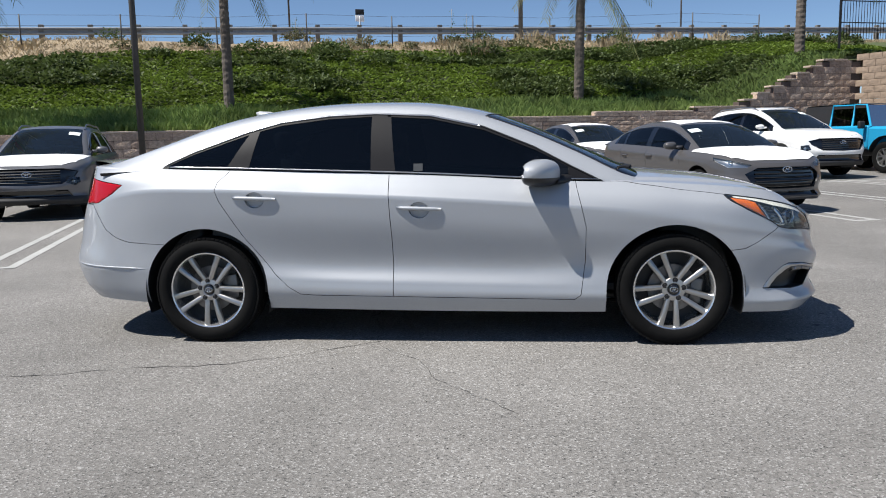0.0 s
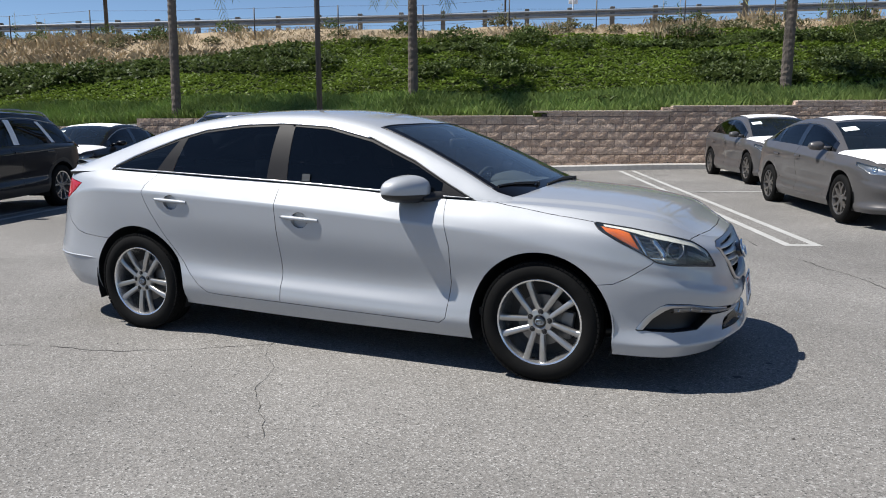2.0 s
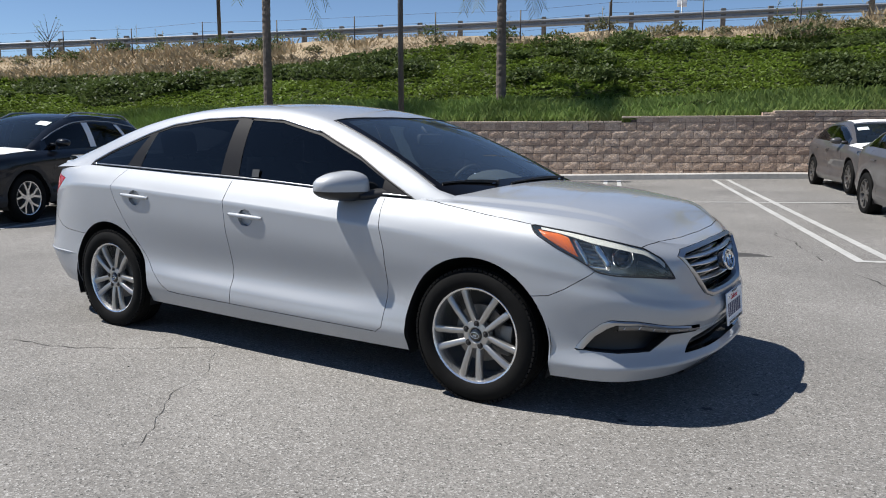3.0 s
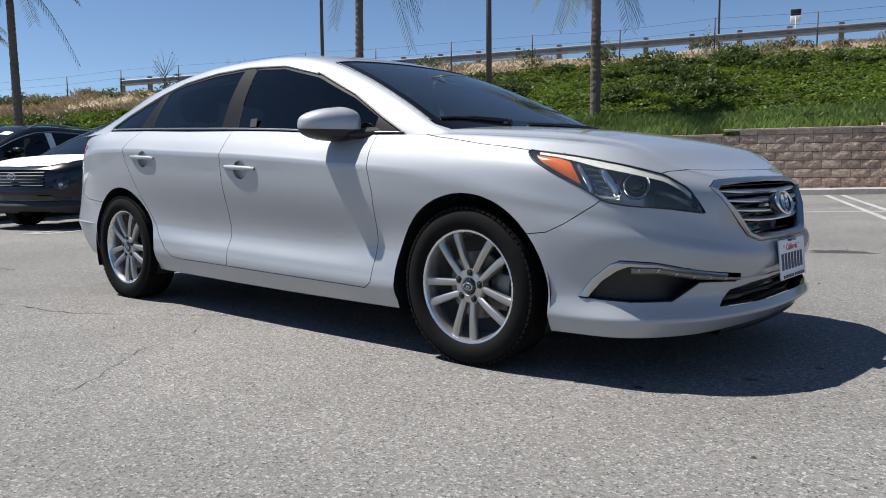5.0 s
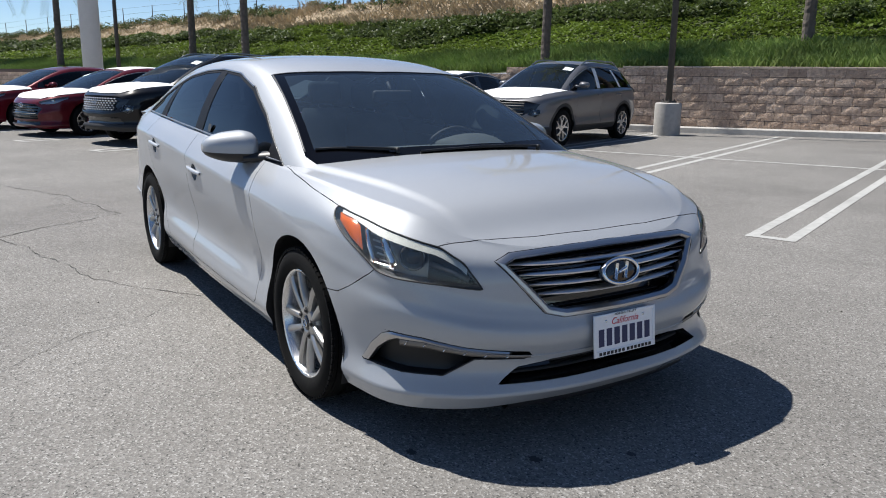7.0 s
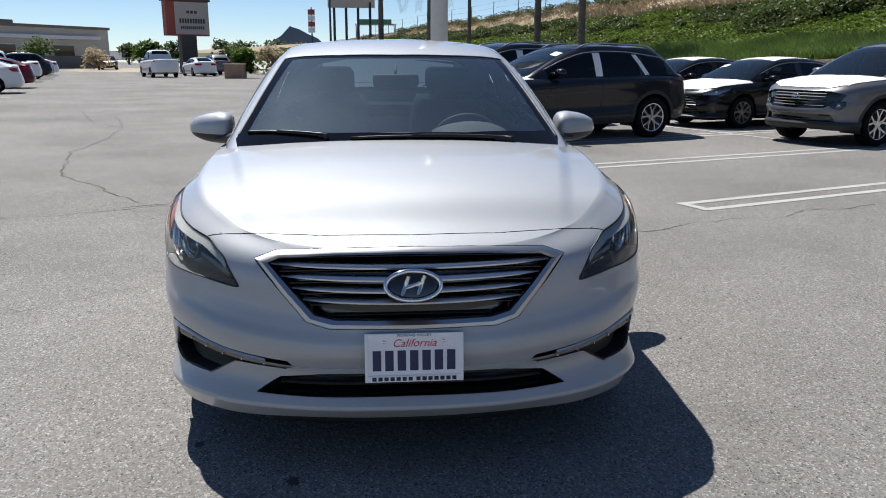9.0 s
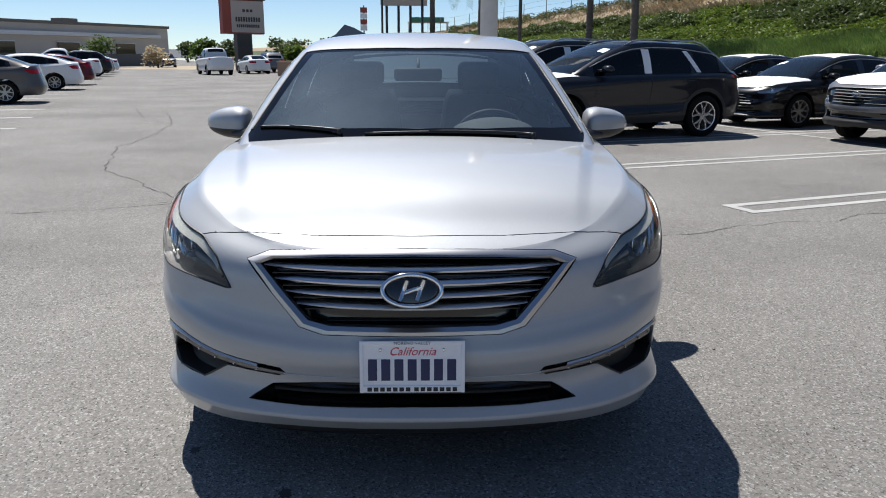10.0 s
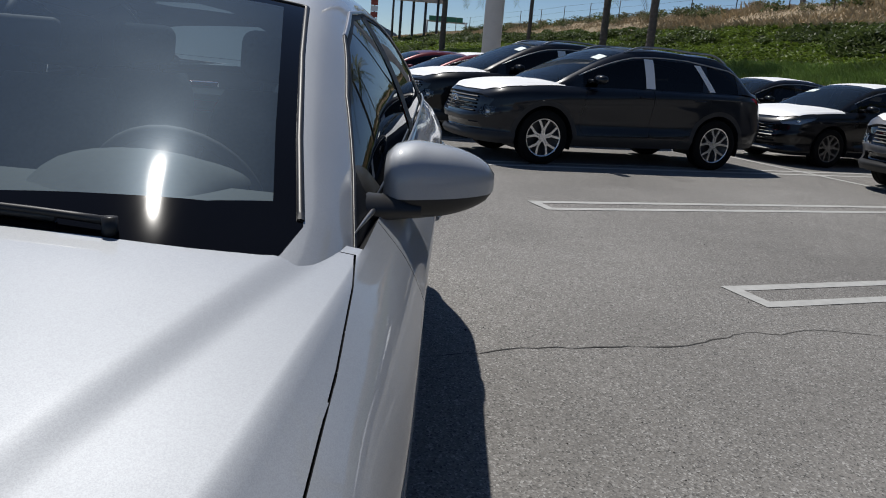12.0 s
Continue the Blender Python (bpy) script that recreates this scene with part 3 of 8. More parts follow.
def wheel_well(x, z, r, y0, y1):
    """A dark inner arch over a wheel, on the side of y0."""
    bm = bmesh.new()
    rows = [[Vector((x + r * math.cos(a), y, z + r * math.sin(a))) for a in np.linspace(-0.35, math.pi + 0.35, 30)] for y in (y0, y1)]
    grid_faces(bm, rows)
    c = bm.verts.new((x, y1, z))
    bm.verts.ensure_lookup_table()
    inner = [v for v in bm.verts if abs(v.co.y - y1) < 1e-6 and v is not c]
    inner.sort(key=lambda v: math.atan2(v.co.z - z + 1e-9, v.co.x - x) % (2 * math.pi) if v.co.z > z - r * 0.34 else 0)
    for a, b in zip(inner, inner[1:]):
        try:
            bm.faces.new((a, b, c))
        except ValueError:
            pass
    return bm


def tyre_mesh(r, w, rim_r, tread=True, sides=72):
    """A tyre whose outer side faces -y, with shoulder blocks and grooves."""
    bm = bmesh.new()
    h = w / 2
    prof = [(rim_r - 0.004, -h * 0.80), (rim_r + 0.006, -h * 0.93), (rim_r + (r - rim_r) * 0.35, -h * 1.02), (rim_r + (r - rim_r) * 0.62, -h * 1.0), (r - 0.022, -h * 0.93), (r - 0.008, -h * 0.84), (r, -h * 0.70)]
    for g in (-0.36, 0.0, 0.36):
        prof += [(r, (g - 0.05) * w), (r - 0.008, (g - 0.04) * w), (r - 0.008, (g + 0.04) * w), (r, (g + 0.05) * w)]
    prof += [(r, h * 0.70), (r - 0.010, h * 0.86), (r - 0.03, h * 0.95), (rim_r + 0.03, h), (rim_r, h * 0.8)]
    revolve(bm, prof, "y", sides)
    if tread:
        for k in range(72):
            a = 2 * math.pi * k / 72
            m = Matrix.Rotation(-a, 4, "Y") @ Matrix.Translation((r - 0.0065, -h * 0.80, 0))
            box(bm, (0.0105, h * 0.24, 2 * math.pi * r / 72 * 0.74), (0, 0, 0), turn=m)
    bmesh.ops.recalc_face_normals(bm, faces=bm.faces)
    return bm


# ---- the lot: a along the wall, b towards it ----
LOT = math.radians(20.5)
LC, LS = math.cos(LOT), math.sin(LOT)
WALL_B = 15.9


def rise(a, b):
    """The lot's slight fall, away from the wall's high end."""
    return 0.0016 * min(9.5, max(0.0, a + 4)) * min(13.5, max(0.0, b - 3))


def spot(a, b, z=0.0):
    return Vector((a * LC - b * LS, a * LS + b * LC, rise(a, b) + z))


def lot_pose(a, b, turn=0.0):
    """Stands a thing at (a, b), its nose towards -b when turn is 0."""
    p = spot(a, b)
    return pose(p.x, p.y, p.z, 0, 0, math.degrees(LOT) - 90 + turn)


def ground():
    bm = bmesh.new()
    xs = np.r_[-900, -300, -120, np.arange(-60, 42, 2.0), 80, 200, 900]
    ys = np.r_[-600, -200, -60, np.arange(-20, 16, 1.5), WALL_B]
    vs = [[bm.verts.new(spot(a, b)) for b in ys] for a in xs]
    for p, q in zip(vs, vs[1:]):
        for j in range(len(ys) - 1):
            bm.faces.new((p[j], q[j], q[j + 1], p[j + 1]))
    return tagged(mesh_object("ground", bm, ASPHALT), "bleached grey asphalt of a parking lot, worn and cracked", "asphalt", kind="structure")


ground()


def strip(bm, p0, p1, w, z=0.004, n=24):
    """A painted strip between two (a, b) places, laid on the lot."""
    p0, p1 = Vector(p0), Vector(p1)
    d = (p1 - p0).normalized()
    s = Vector((-d.y, d.x)) * w / 2
    rows = []
    for i in range(n + 1):
        c = p0.lerp(p1, i / n)
        rows.append([spot(*(c + s), z), spot(*(c - s), z)])
    grid_faces(bm, rows)


def stall_lines():
    bays = [-17.6, -14.9, -12.15, -9.4, -6.65, -3.9, -1.13, 1.66, 4.25, 6.85, 9.4, 12.0]
    for k, a in enumerate(bays):
        bm = bmesh.new()
        for da in (-0.16, 0.16):
            strip(bm, (a + da, 3.5), (a + da, 15.15), 0.10)
        strip(bm, (a - 0.21, 3.5), (a + 0.21, 3.5), 0.10, 0.006, 2)
        tagged(mesh_object("stall_line", bm, LINE_PAINT), "double white painted stall line, scuffed", "road marking", "stall lines", "structure")
    bm = bmesh.new()
    strip(bm, (-18.5, 9.45), (13.5, 9.55), 0.10, 0.005, 40)
    tagged(mesh_object("stall_line", bm, LINE_PAINT), "single white painted line between two rows of stalls", "road marking", "stall lines", "structure")
    for k in range(9):
        a = -12.3 - 2.9 * k
        bm = bmesh.new()
        strip(bm, (a, -3.6), (a, -9.0), 0.22, 0.004, 6)
        tagged(mesh_object("stall_line", bm, LINE_PAINT), "white painted stall line, worn", "road marking", "stall lines", "structure")


stall_lines()


def kerb():
    bm = bmesh.new()
    rows = []
    for a in np.arange(-40, 30.1, 1.0):
        rows.append([spot(a, WALL_B - 0.5 + d, z) for d, z in ((0, -0.05), (0.01, 0.12), (0.04, 0.145), (0.17, 0.15), (0.19, 0.11), (0.55, 0.11))])
    grid_faces(bm, rows)
    bmesh.ops.recalc_face_normals(bm, faces=bm.faces)
    tagged(mesh_object("kerb", bm, CONCRETE, angle=40), "pale concrete kerb at the foot of the block wall", "kerb", kind="structure")


kerb()


# ---- retaining wall of split-faced blocks ----
def block_material(name):
    m, n, l, b = material(name)
    oi = n.new("ShaderNodeObjectInfo")
    geo = n.new("ShaderNodeNewGeometry")
    add = n.new("ShaderNodeMath")
    add.operation = "ADD"
    l.new(oi.outputs["Random"], add.inputs[0])
    l.new(geo.outputs["Random Per Island"], add.inputs[1])
    fr = n.new("ShaderNodeMath")
    fr.operation = "FRACT"
    l.new(add.outputs[0], fr.inputs[0])
    ramp = n.new("ShaderNodeValToRGB")
    e = ramp.color_ramp.elements
    e[0].color = (0.40, 0.29, 0.22, 1)
    e[1].color = (0.60, 0.46, 0.36, 1)
    mid = e.new(0.5)
    mid.color = (0.50, 0.37, 0.28, 1)
    l.new(fr.outputs[0], ramp.inputs["Fac"])
    tc = n.new("ShaderNodeTexCoord")
    nz = n.new("ShaderNodeTexNoise")
    nz.inputs["Scale"].default_value = 14
    nz.inputs["Detail"].default_value = 6
    nz.inputs["Roughness"].default_value = 0.7
    l.new(geo.outputs["Position"], nz.inputs["Vector"])
    mr = n.new("ShaderNodeMapRange")
    mr.inputs["From Min"].default_value = 0.3
    mr.inputs["From Max"].default_value = 0.7
    mr.inputs["To Min"].default_value = 0.65
    mr.inputs["To Max"].default_value = 1.3
    l.new(nz.outputs["Fac"], mr.inputs["Value"])
    mul = n.new("ShaderNodeVectorMath")
    mul.operation = "SCALE"
    l.new(ramp.outputs["Color"], mul.inputs[0])
    l.new(mr.outputs[0], mul.inputs["Scale"])
    l.new(mul.outputs[0], b.inputs["Base Color"])
    b.inputs["Roughness"].default_value = 0.95
    bp = n.new("ShaderNodeBump")
    bp.inputs["Distance"].default_value = 0.05
    bp.inputs["Strength"].default_value = 1.0
    l.new(nz.outputs["Fac"], bp.inputs["Height"])
    l.new(bp.outputs[0], b.inputs["Normal"])
    return m


BLOCK = block_material("split_block")
CAP = plain("cap_block", (0.44, 0.355, 0.285), 0.95, grain=0.25, scale=10, bump=0.4)
TAN_BLOCK = plain("tan_block", (0.30, 0.225, 0.165), 0.95, grain=0.25, scale=10, bump=0.6)
MORTAR = plain("block_core", (0.10, 0.075, 0.065), 0.95, grain=0.2, scale=14)
COURSE = 0.203


def wall_top(a):
    """Height of the wall's top at a: long low steps, then a stair up to its high end."""
    if a < 13.7:
        return 1.57 + 0.12 * max(0, min(4, math.floor((a - 2.06) / 3.36) + 1)) - COURSE * ((a < -9.1) + (a < -14.6))
    return 2.05 + COURSE * min(7, math.floor((a - 13.7) / 0.47) + 1)


# ---- the bank behind the wall ----
def bank(a, b):
    """Height of the planted bank behind the wall and of the embankment's crown."""
    u = b - WALL_B - 0.3
    low = 1.50 - COURSE * max(0.0, min(2.0, (-7.5 - a) / 4.0)) + 0.036 * max(0.0, min(10.0, a - 2)) + 0.40 * max(0.0, min(4.2, a - 13.5))
    top = 5.35 + 0.012 * a if a > -20 else 5.11 + 0.026 * (a + 20)
    top = max(top, 3.3, low + 1.2)
    s = max(0.0, min(1.0, u / 11.8))
    s = s * s * (3 - 2 * s) * 0.3 + s * 0.7
    z = low + (top - low) * s
    z += 0.16 * noise.noise(Vector((a * 0.35, b * 0.45, 0))) * min(1, max(0, u) / 2) * (1 if u < 14 else 0.4)
    return z


def on_bank(a, b, z=0.0):
    return Vector((a * LC - b * LS, a * LS + b * LC, bank(a, b) + z))


# ---- the silver sedan ----
AXLE, HUB_Z, HUB_Y = 1.4025, 0.325, 0.812
SIDE = ((1, 0, 0), (0, 0, 1))
FRONT = ((0, 1, 0), (0, 0, 1))
ABOVE = ((1, 0, 0), (0, 1, 0))
CORNER = ((0.75, 0.66, 0), (0, 0, 1))


def mirrored(half):
    """A closed outline from its half at y <= 0, given as (other, y)."""
    return half + [(p, -y) for p, y in half[::-1] if abs(y) > 1e-6]


def doubled(half):
    """A closed outline across the nose, from its half (y, z) at y >= 0 that runs from middle to middle."""
    return half + [(-y, z) for y, z in half[::-1] if abs(y) > 1e-6]


def spoke_wheel(parent, at, tyre_r=0.328, tyre_w=0.205, rim_r=0.235):
    """An alloy wheel with five pairs of spokes; its outer side faces -y."""
    wheel = part("wheel", revolve(bmesh.new(), [(0.062, -0.035), (0.062, 0.06), (0.0, 0.06)], "y", 24), STEEL, parent, at=at)
    part("tyre", tyre_mesh(tyre_r, tyre_w, rim_r), RUBBER, wheel, "black worn rubber tyre", angle=35)
    bm = bmesh.new()
    revolve(bm, [(rim_r + 0.002, -0.079), (rim_r + 0.004, -0.085), (rim_r - 0.002, -0.088), (rim_r - 0.010, -0.084), (rim_r - 0.016, -0.070), (rim_r - 0.026, -0.03), (rim_r - 0.034, 0.05), (rim_r - 0.02, 0.09)], "y", 64)
    bmesh.ops.recalc_face_normals(bm, faces=bm.faces)
    for f in bm.faces:
        f.normal_flip() if f.normal.dot(Vector((f.calc_center_median().x, 0, f.calc_center_median().z))) > 0 and f.calc_center_median().y > -0.07 else None
    part("rim", bm, BRIGHT_ALLOY, wheel, "machined alloy rim", angle=40)
    for k in range(5):
        for s in (-1, 1):
            bm = bmesh.new()
            mid = math.radians(270 + 72 * k)
            rows = []
            for u in np.linspace(0, 1, 7):
                r = 0.048 + u * (rim_r - 0.016 - 0.048)
                off = s * (0.021 + 0.026 * u)
                w = 0.0135 + 0.0040 * u
                y = -0.064 - 0.012 * math.sin(u * 2.2) if u < 1 else -0.074
                dep = 0.030 - 0.008 * u
                ring = []
                for a, b in ((-1, dep), (-1, 0.006), (-0.62, 0.0), (0.25, -0.003), (0.75, 0.0), (1, 0.006), (1, dep)):
                    across = off + a * w * s
                    ring.append((r * math.cos(mid) - across * math.sin(mid), y + b, r * math.sin(mid) + across * math.cos(mid)))
                rows.append(ring)
            grid_faces(bm, rows, True)
            bmesh.ops.recalc_face_normals(bm, faces=bm.faces)
            part("spoke", bm, ALLOY, wheel, angle=35)
    bm = revolve(bmesh.new(), [(0.075, -0.03), (0.075, -0.055), (0.066, -0.066), (0.040, -0.070), (0.034, -0.066), (0.034, -0.055)], "y", 40)
    for k in range(5):
        a = math.radians(90 + 72 * k)
        rod(bm, (0.056 * math.cos(a), -0.068, 0.056 * math.sin(a)), (0.056 * math.cos(a), -0.04, 0.056 * math.sin(a)), 0.019, sides=20)
    bmesh.ops.recalc_face_normals(bm, faces=bm.faces)
    part("hub", bm, ALLOY, wheel, angle=40)
    for k in range(5):
        a = math.radians(90 + 72 * k)
        c = Vector((0.056 * math.cos(a), 0, 0.056 * math.sin(a)))
        bm = revolve(bmesh.new(), [(0.0, -0.078), (0.007, -0.077), (0.009, -0.072), (0.009, -0.0690), (0.0155, -0.0695)], "y", 12, Matrix.Translation(c))
        bmesh.ops.recalc_face_normals(bm, faces=bm.faces)
        part("wheel_nut", bm, BLACK_TRIM_GAP, wheel, angle=40)
    bm = revolve(bmesh.new(), [(0.0, -0.0735), (0.022, -0.073), (0.030, -0.070), (0.033, -0.060)], "y", 32)
    bmesh.ops.recalc_face_normals(bm, faces=bm.faces)
    cap = part("centre_cap", bm, GLOSS_BLACK, wheel, "gloss black cap with a chrome emblem")
    bm = bmesh.new()
    emblem(bm, 0.022, 0.014, Matrix.Translation((0, -0.0745, 0)) @ Matrix.Rotation(math.radians(90), 4, "X"), 0.002)
    part("emblem", bm, CHROME, cap)
    bm = revolve(bmesh.new(), [(0.07, -0.010), (0.14, -0.010), (0.142, 0.0), (0.14, 0.012), (0.07, 0.012)], "y", 48)
    box(bm, (0.07, 0.05, 0.15), (0.135, 0.0, 0.0), 0.012)
    bmesh.ops.recalc_face_normals(bm, faces=bm.faces)
    part("brake", bm, STEEL, wheel, "dull steel brake disc and caliper", angle=35)
    bm = revolve(bmesh.new(), [(0.0, 0.05), (rim_r - 0.03, 0.05)], "y", 40)
    part("brake_shield", bm, BLACK_TRIM_GAP, wheel)
    return wheel


def emblem(bm, rx, rz, m, thick):
    """An oval ring with two leaning strokes and a bridge, in the xy plane of m, facing its +z."""
    n = 40
    ring = [m @ Vector((rx * math.cos(2 * math.pi * k / n), rz * math.sin(2 * math.pi * k / n), 0)) for k in range(n)]
    z = (m.to_3x3() @ Vector((0, 0, 1))).normalized()
    sweep(bm, ring, 0.09 * rx, 8, True, up=[z] * n)
    w = 0.085 * rx
    for pts in ([(-0.42, -0.66), (-0.30, -0.1), (-0.16, 0.62)], [(0.16, -0.62), (0.30, 0.1), (0.42, 0.66)], [(-0.30, -0.16), (0.0, 0.02), (0.30, 0.16)]):
        sweep(bm, [m @ Vector((x * rx, y * rz, 0)) for x, y in pts], [w * 1.2, w, w * 1.2], 8, up=[z] * 3)


def lettering(name, text, size, m, mat, parent, depth=0.0004, spread=1.0, shear=0.0):
    cu = bpy.data.curves.new(name, "FONT")
    cu.body = text
    cu.size = size
    cu.align_x = "CENTER"
    cu.align_y = "CENTER"
    cu.extrude = depth
    cu.space_character = spread
    cu.shear = shear
    tmp = bpy.data.objects.new(name, cu)
    scene.collection.objects.link(tmp)
    bpy.context.view_layer.update()
    me = bpy.data.meshes.new_from_object(tmp.evaluated_get(bpy.context.evaluated_depsgraph_get()))
    bpy.data.objects.remove(tmp)
    me.materials.clear()
    me.materials.append(mat)
    ob = new(name, me)
    ob.parent = parent
    ob.matrix_basis = m
    return ob


def seat(parent, x, y, wide=0.50):
    s = part("seat", box(bmesh.new(), (0.52, wide, 0.16), (x, y, 0.46), 0.05, segments=3), FABRIC, parent, "dark grey cloth seat")
    bm = bmesh.new()
    rows = []
    for u in np.linspace(0, 1, 9):
        cx, cz = x - 0.22 - 0.22 * u, 0.50 + 0.60 * u
        w = wide / 2 * (1.0 - 0.22 * u * u) * (0.9 if u in (0.0, 1.0) else 1.0)
        d = 0.075 * (1 - 0.35 * u) * (0.55 if u in (0.0, 1.0) else 1.0)
        rows.append([(cx + d * math.copysign(abs(math.cos(k)) ** 0.6, math.cos(k)), y + w * math.copysign(abs(math.sin(k)) ** 0.6, math.sin(k)), cz) for k in np.linspace(0, 2 * math.pi, 20, endpoint=False)])
    vs = grid_faces(bm, rows, True)
    bm.faces.new(vs[-1])
    part("seat_back", bm, FABRIC, s)
    bm = box(bmesh.new(), (0.10, 0.26, 0.17), (x - 0.475, y, 1.215), 0.045, turn=Matrix.Rotation(-0.2, 4, "Y"), segments=4)
    for dy in (-0.06, 0.06):
        rod(bm, (x - 0.455, y + dy, 1.05), (x - 0.47, y + dy, 1.16), 0.006)
    part("headrest", bm, FABRIC, s)
    return s


def mirror_parts(parent, s):
    """A door mirror: silver cap over a black base, on an arm; s is the side's sign of y."""
    rows = []
    ts = np.linspace(0, 1, 16)
    for t in ts:
        k = math.sin(math.pi * min(1, max(0.0, t * 0.94 + 0.05))) ** 0.33 if t > 0.5 else (0.62 + 0.38 * min(1, t / 0.25) ** 0.5)
        y = 0.832 + 0.226 * t
        x0, x1 = 0.555 - 0.050 * t, 0.778 - 0.125 * t
        z0, z1 = 0.928 + 0.020 * t, 1.100 - 0.030 * t
        cx, cz, rx, rz = (x0 + x1) / 2, (z0 + z1) / 2, (x1 - x0) / 2 * k, (z1 - z0) / 2 * k
        ring = []
        for a in np.linspace(0, 2 * math.pi, 36, endpoint=False):
            ex = 0.62 if math.cos(a) < 0 else 0.9
            ring.append((cx + rx * math.copysign(abs(math.cos(a)) ** ex, math.cos(a)), s * y, cz + rz * math.copysign(abs(math.sin(a)) ** (0.8 if math.sin(a) > 0 else 0.5), math.sin(a))))
        rows.append(ring)
    bm = bmesh.new()
    vs = grid_faces(bm, rows, True)
    bm.faces.new(vs[0])
    bm.faces.new(vs[-1])
    bmesh.ops.recalc_face_normals(bm, faces=bm.faces)
    low = carve(bm, [(0.3, 0.9), (1.0, 0.9), (1.0, 0.982), (0.7, 0.986), (0.3, 1.0)], (1, 0, 0), (0, 0, 1), lambda c: True)
    base = taken(bm, low)
    glass = taken(bm, [f for f in bm.faces if f.normal.x < -0.72])
    mir = part("door_mirror", bm, SILVER, parent, "silver door mirror on a black base", angle=50)
    part("mirror_base", base, BLACK_TRIM_GAP, mir, angle=50)
    part("mirror_glass", glass, CHROME, mir, smooth=False)
    bm = bmesh.new()
    rows = []
    for t, (x, y, z, rx, rz) in zip(range(4), ((0.80, 0.775, 0.97, 0.08, 0.034), (0.775, 0.81, 0.968, 0.065, 0.03), (0.735, 0.85, 0.966, 0.055, 0.024), (0.69, 0.91, 0.962, 0.05, 0.018))):
        rows.append([(x + rx * math.cos(a), s * y, z + rz * math.sin(a)) for a in np.linspace(0, 2 * math.pi, 14, endpoint=False)])
    grid_faces(bm, rows, True)
    bmesh.ops.recalc_face_normals(bm, faces=bm.faces)
    part("mirror_arm", bm, BLACK_TRIM_GAP, mir)


def handle_parts(parent, x, z, s, tree):
    hit = tree.ray_cast(Vector((x, s * 3, z)), Vector((0, -s, 0)))
    y = hit[0].y
    bm = bmesh.new()
    pts, rad = [], []
    for u in np.linspace(-1, 1, 11):
        pts.append((x + 0.132 * u, y + s * (0.008 - 0.007 * abs(u) ** 4), z + 0.004 - 0.006 * u))
        rad.append(0.0145 * (1 - 0.35 * abs(u) ** 3))
    sweep(bm, pts, rad, 12, flat=0.85)
    grip = part("door_handle", bm, SILVER, parent, "silver pull handle over a round finger cup")
    return grip


def wiper(parent, p0, p1, tree, low):
    """A wiper lying along the foot of the screen, from its pivot at p0."""
    def lie(u, lift):
        x, y = p0[0] + (p1[0] - p0[0]) * u, p0[1] + (p1[1] - p0[1]) * u
        h = tree.ray_cast(Vector((x, y, 3)), Vector((0, 0, -1)))
        g = low.ray_cast(Vector((x, y, 3)), Vector((0, 0, -1)))
        z = max(h[0].z if h[0] else 0.9, g[0].z if g[0] else 0.9)
        return Vector((x, y, z + 0.004 + lift))
    bm = sweep(bmesh.new(), [lie(u, 0.010 - 0.002 * u) for u in np.linspace(0, 0.62, 10)], [0.0065 - 0.003 * u for u in np.linspace(0, 1, 10)], 8)
    rod(bm, lie(0, -0.02), lie(0, 0.016), 0.011)
    w = part("wiper", bm, BLACK_TRIM_GAP, parent, "black wiper resting on the windscreen")
    bm = sweep(bmesh.new(), [lie(u, 0.003) for u in np.linspace(0.10, 1, 16)], 0.005, 6, flat=1.3)
    part("wiper_blade", bm, BLACK_TRIM_GAP, w)


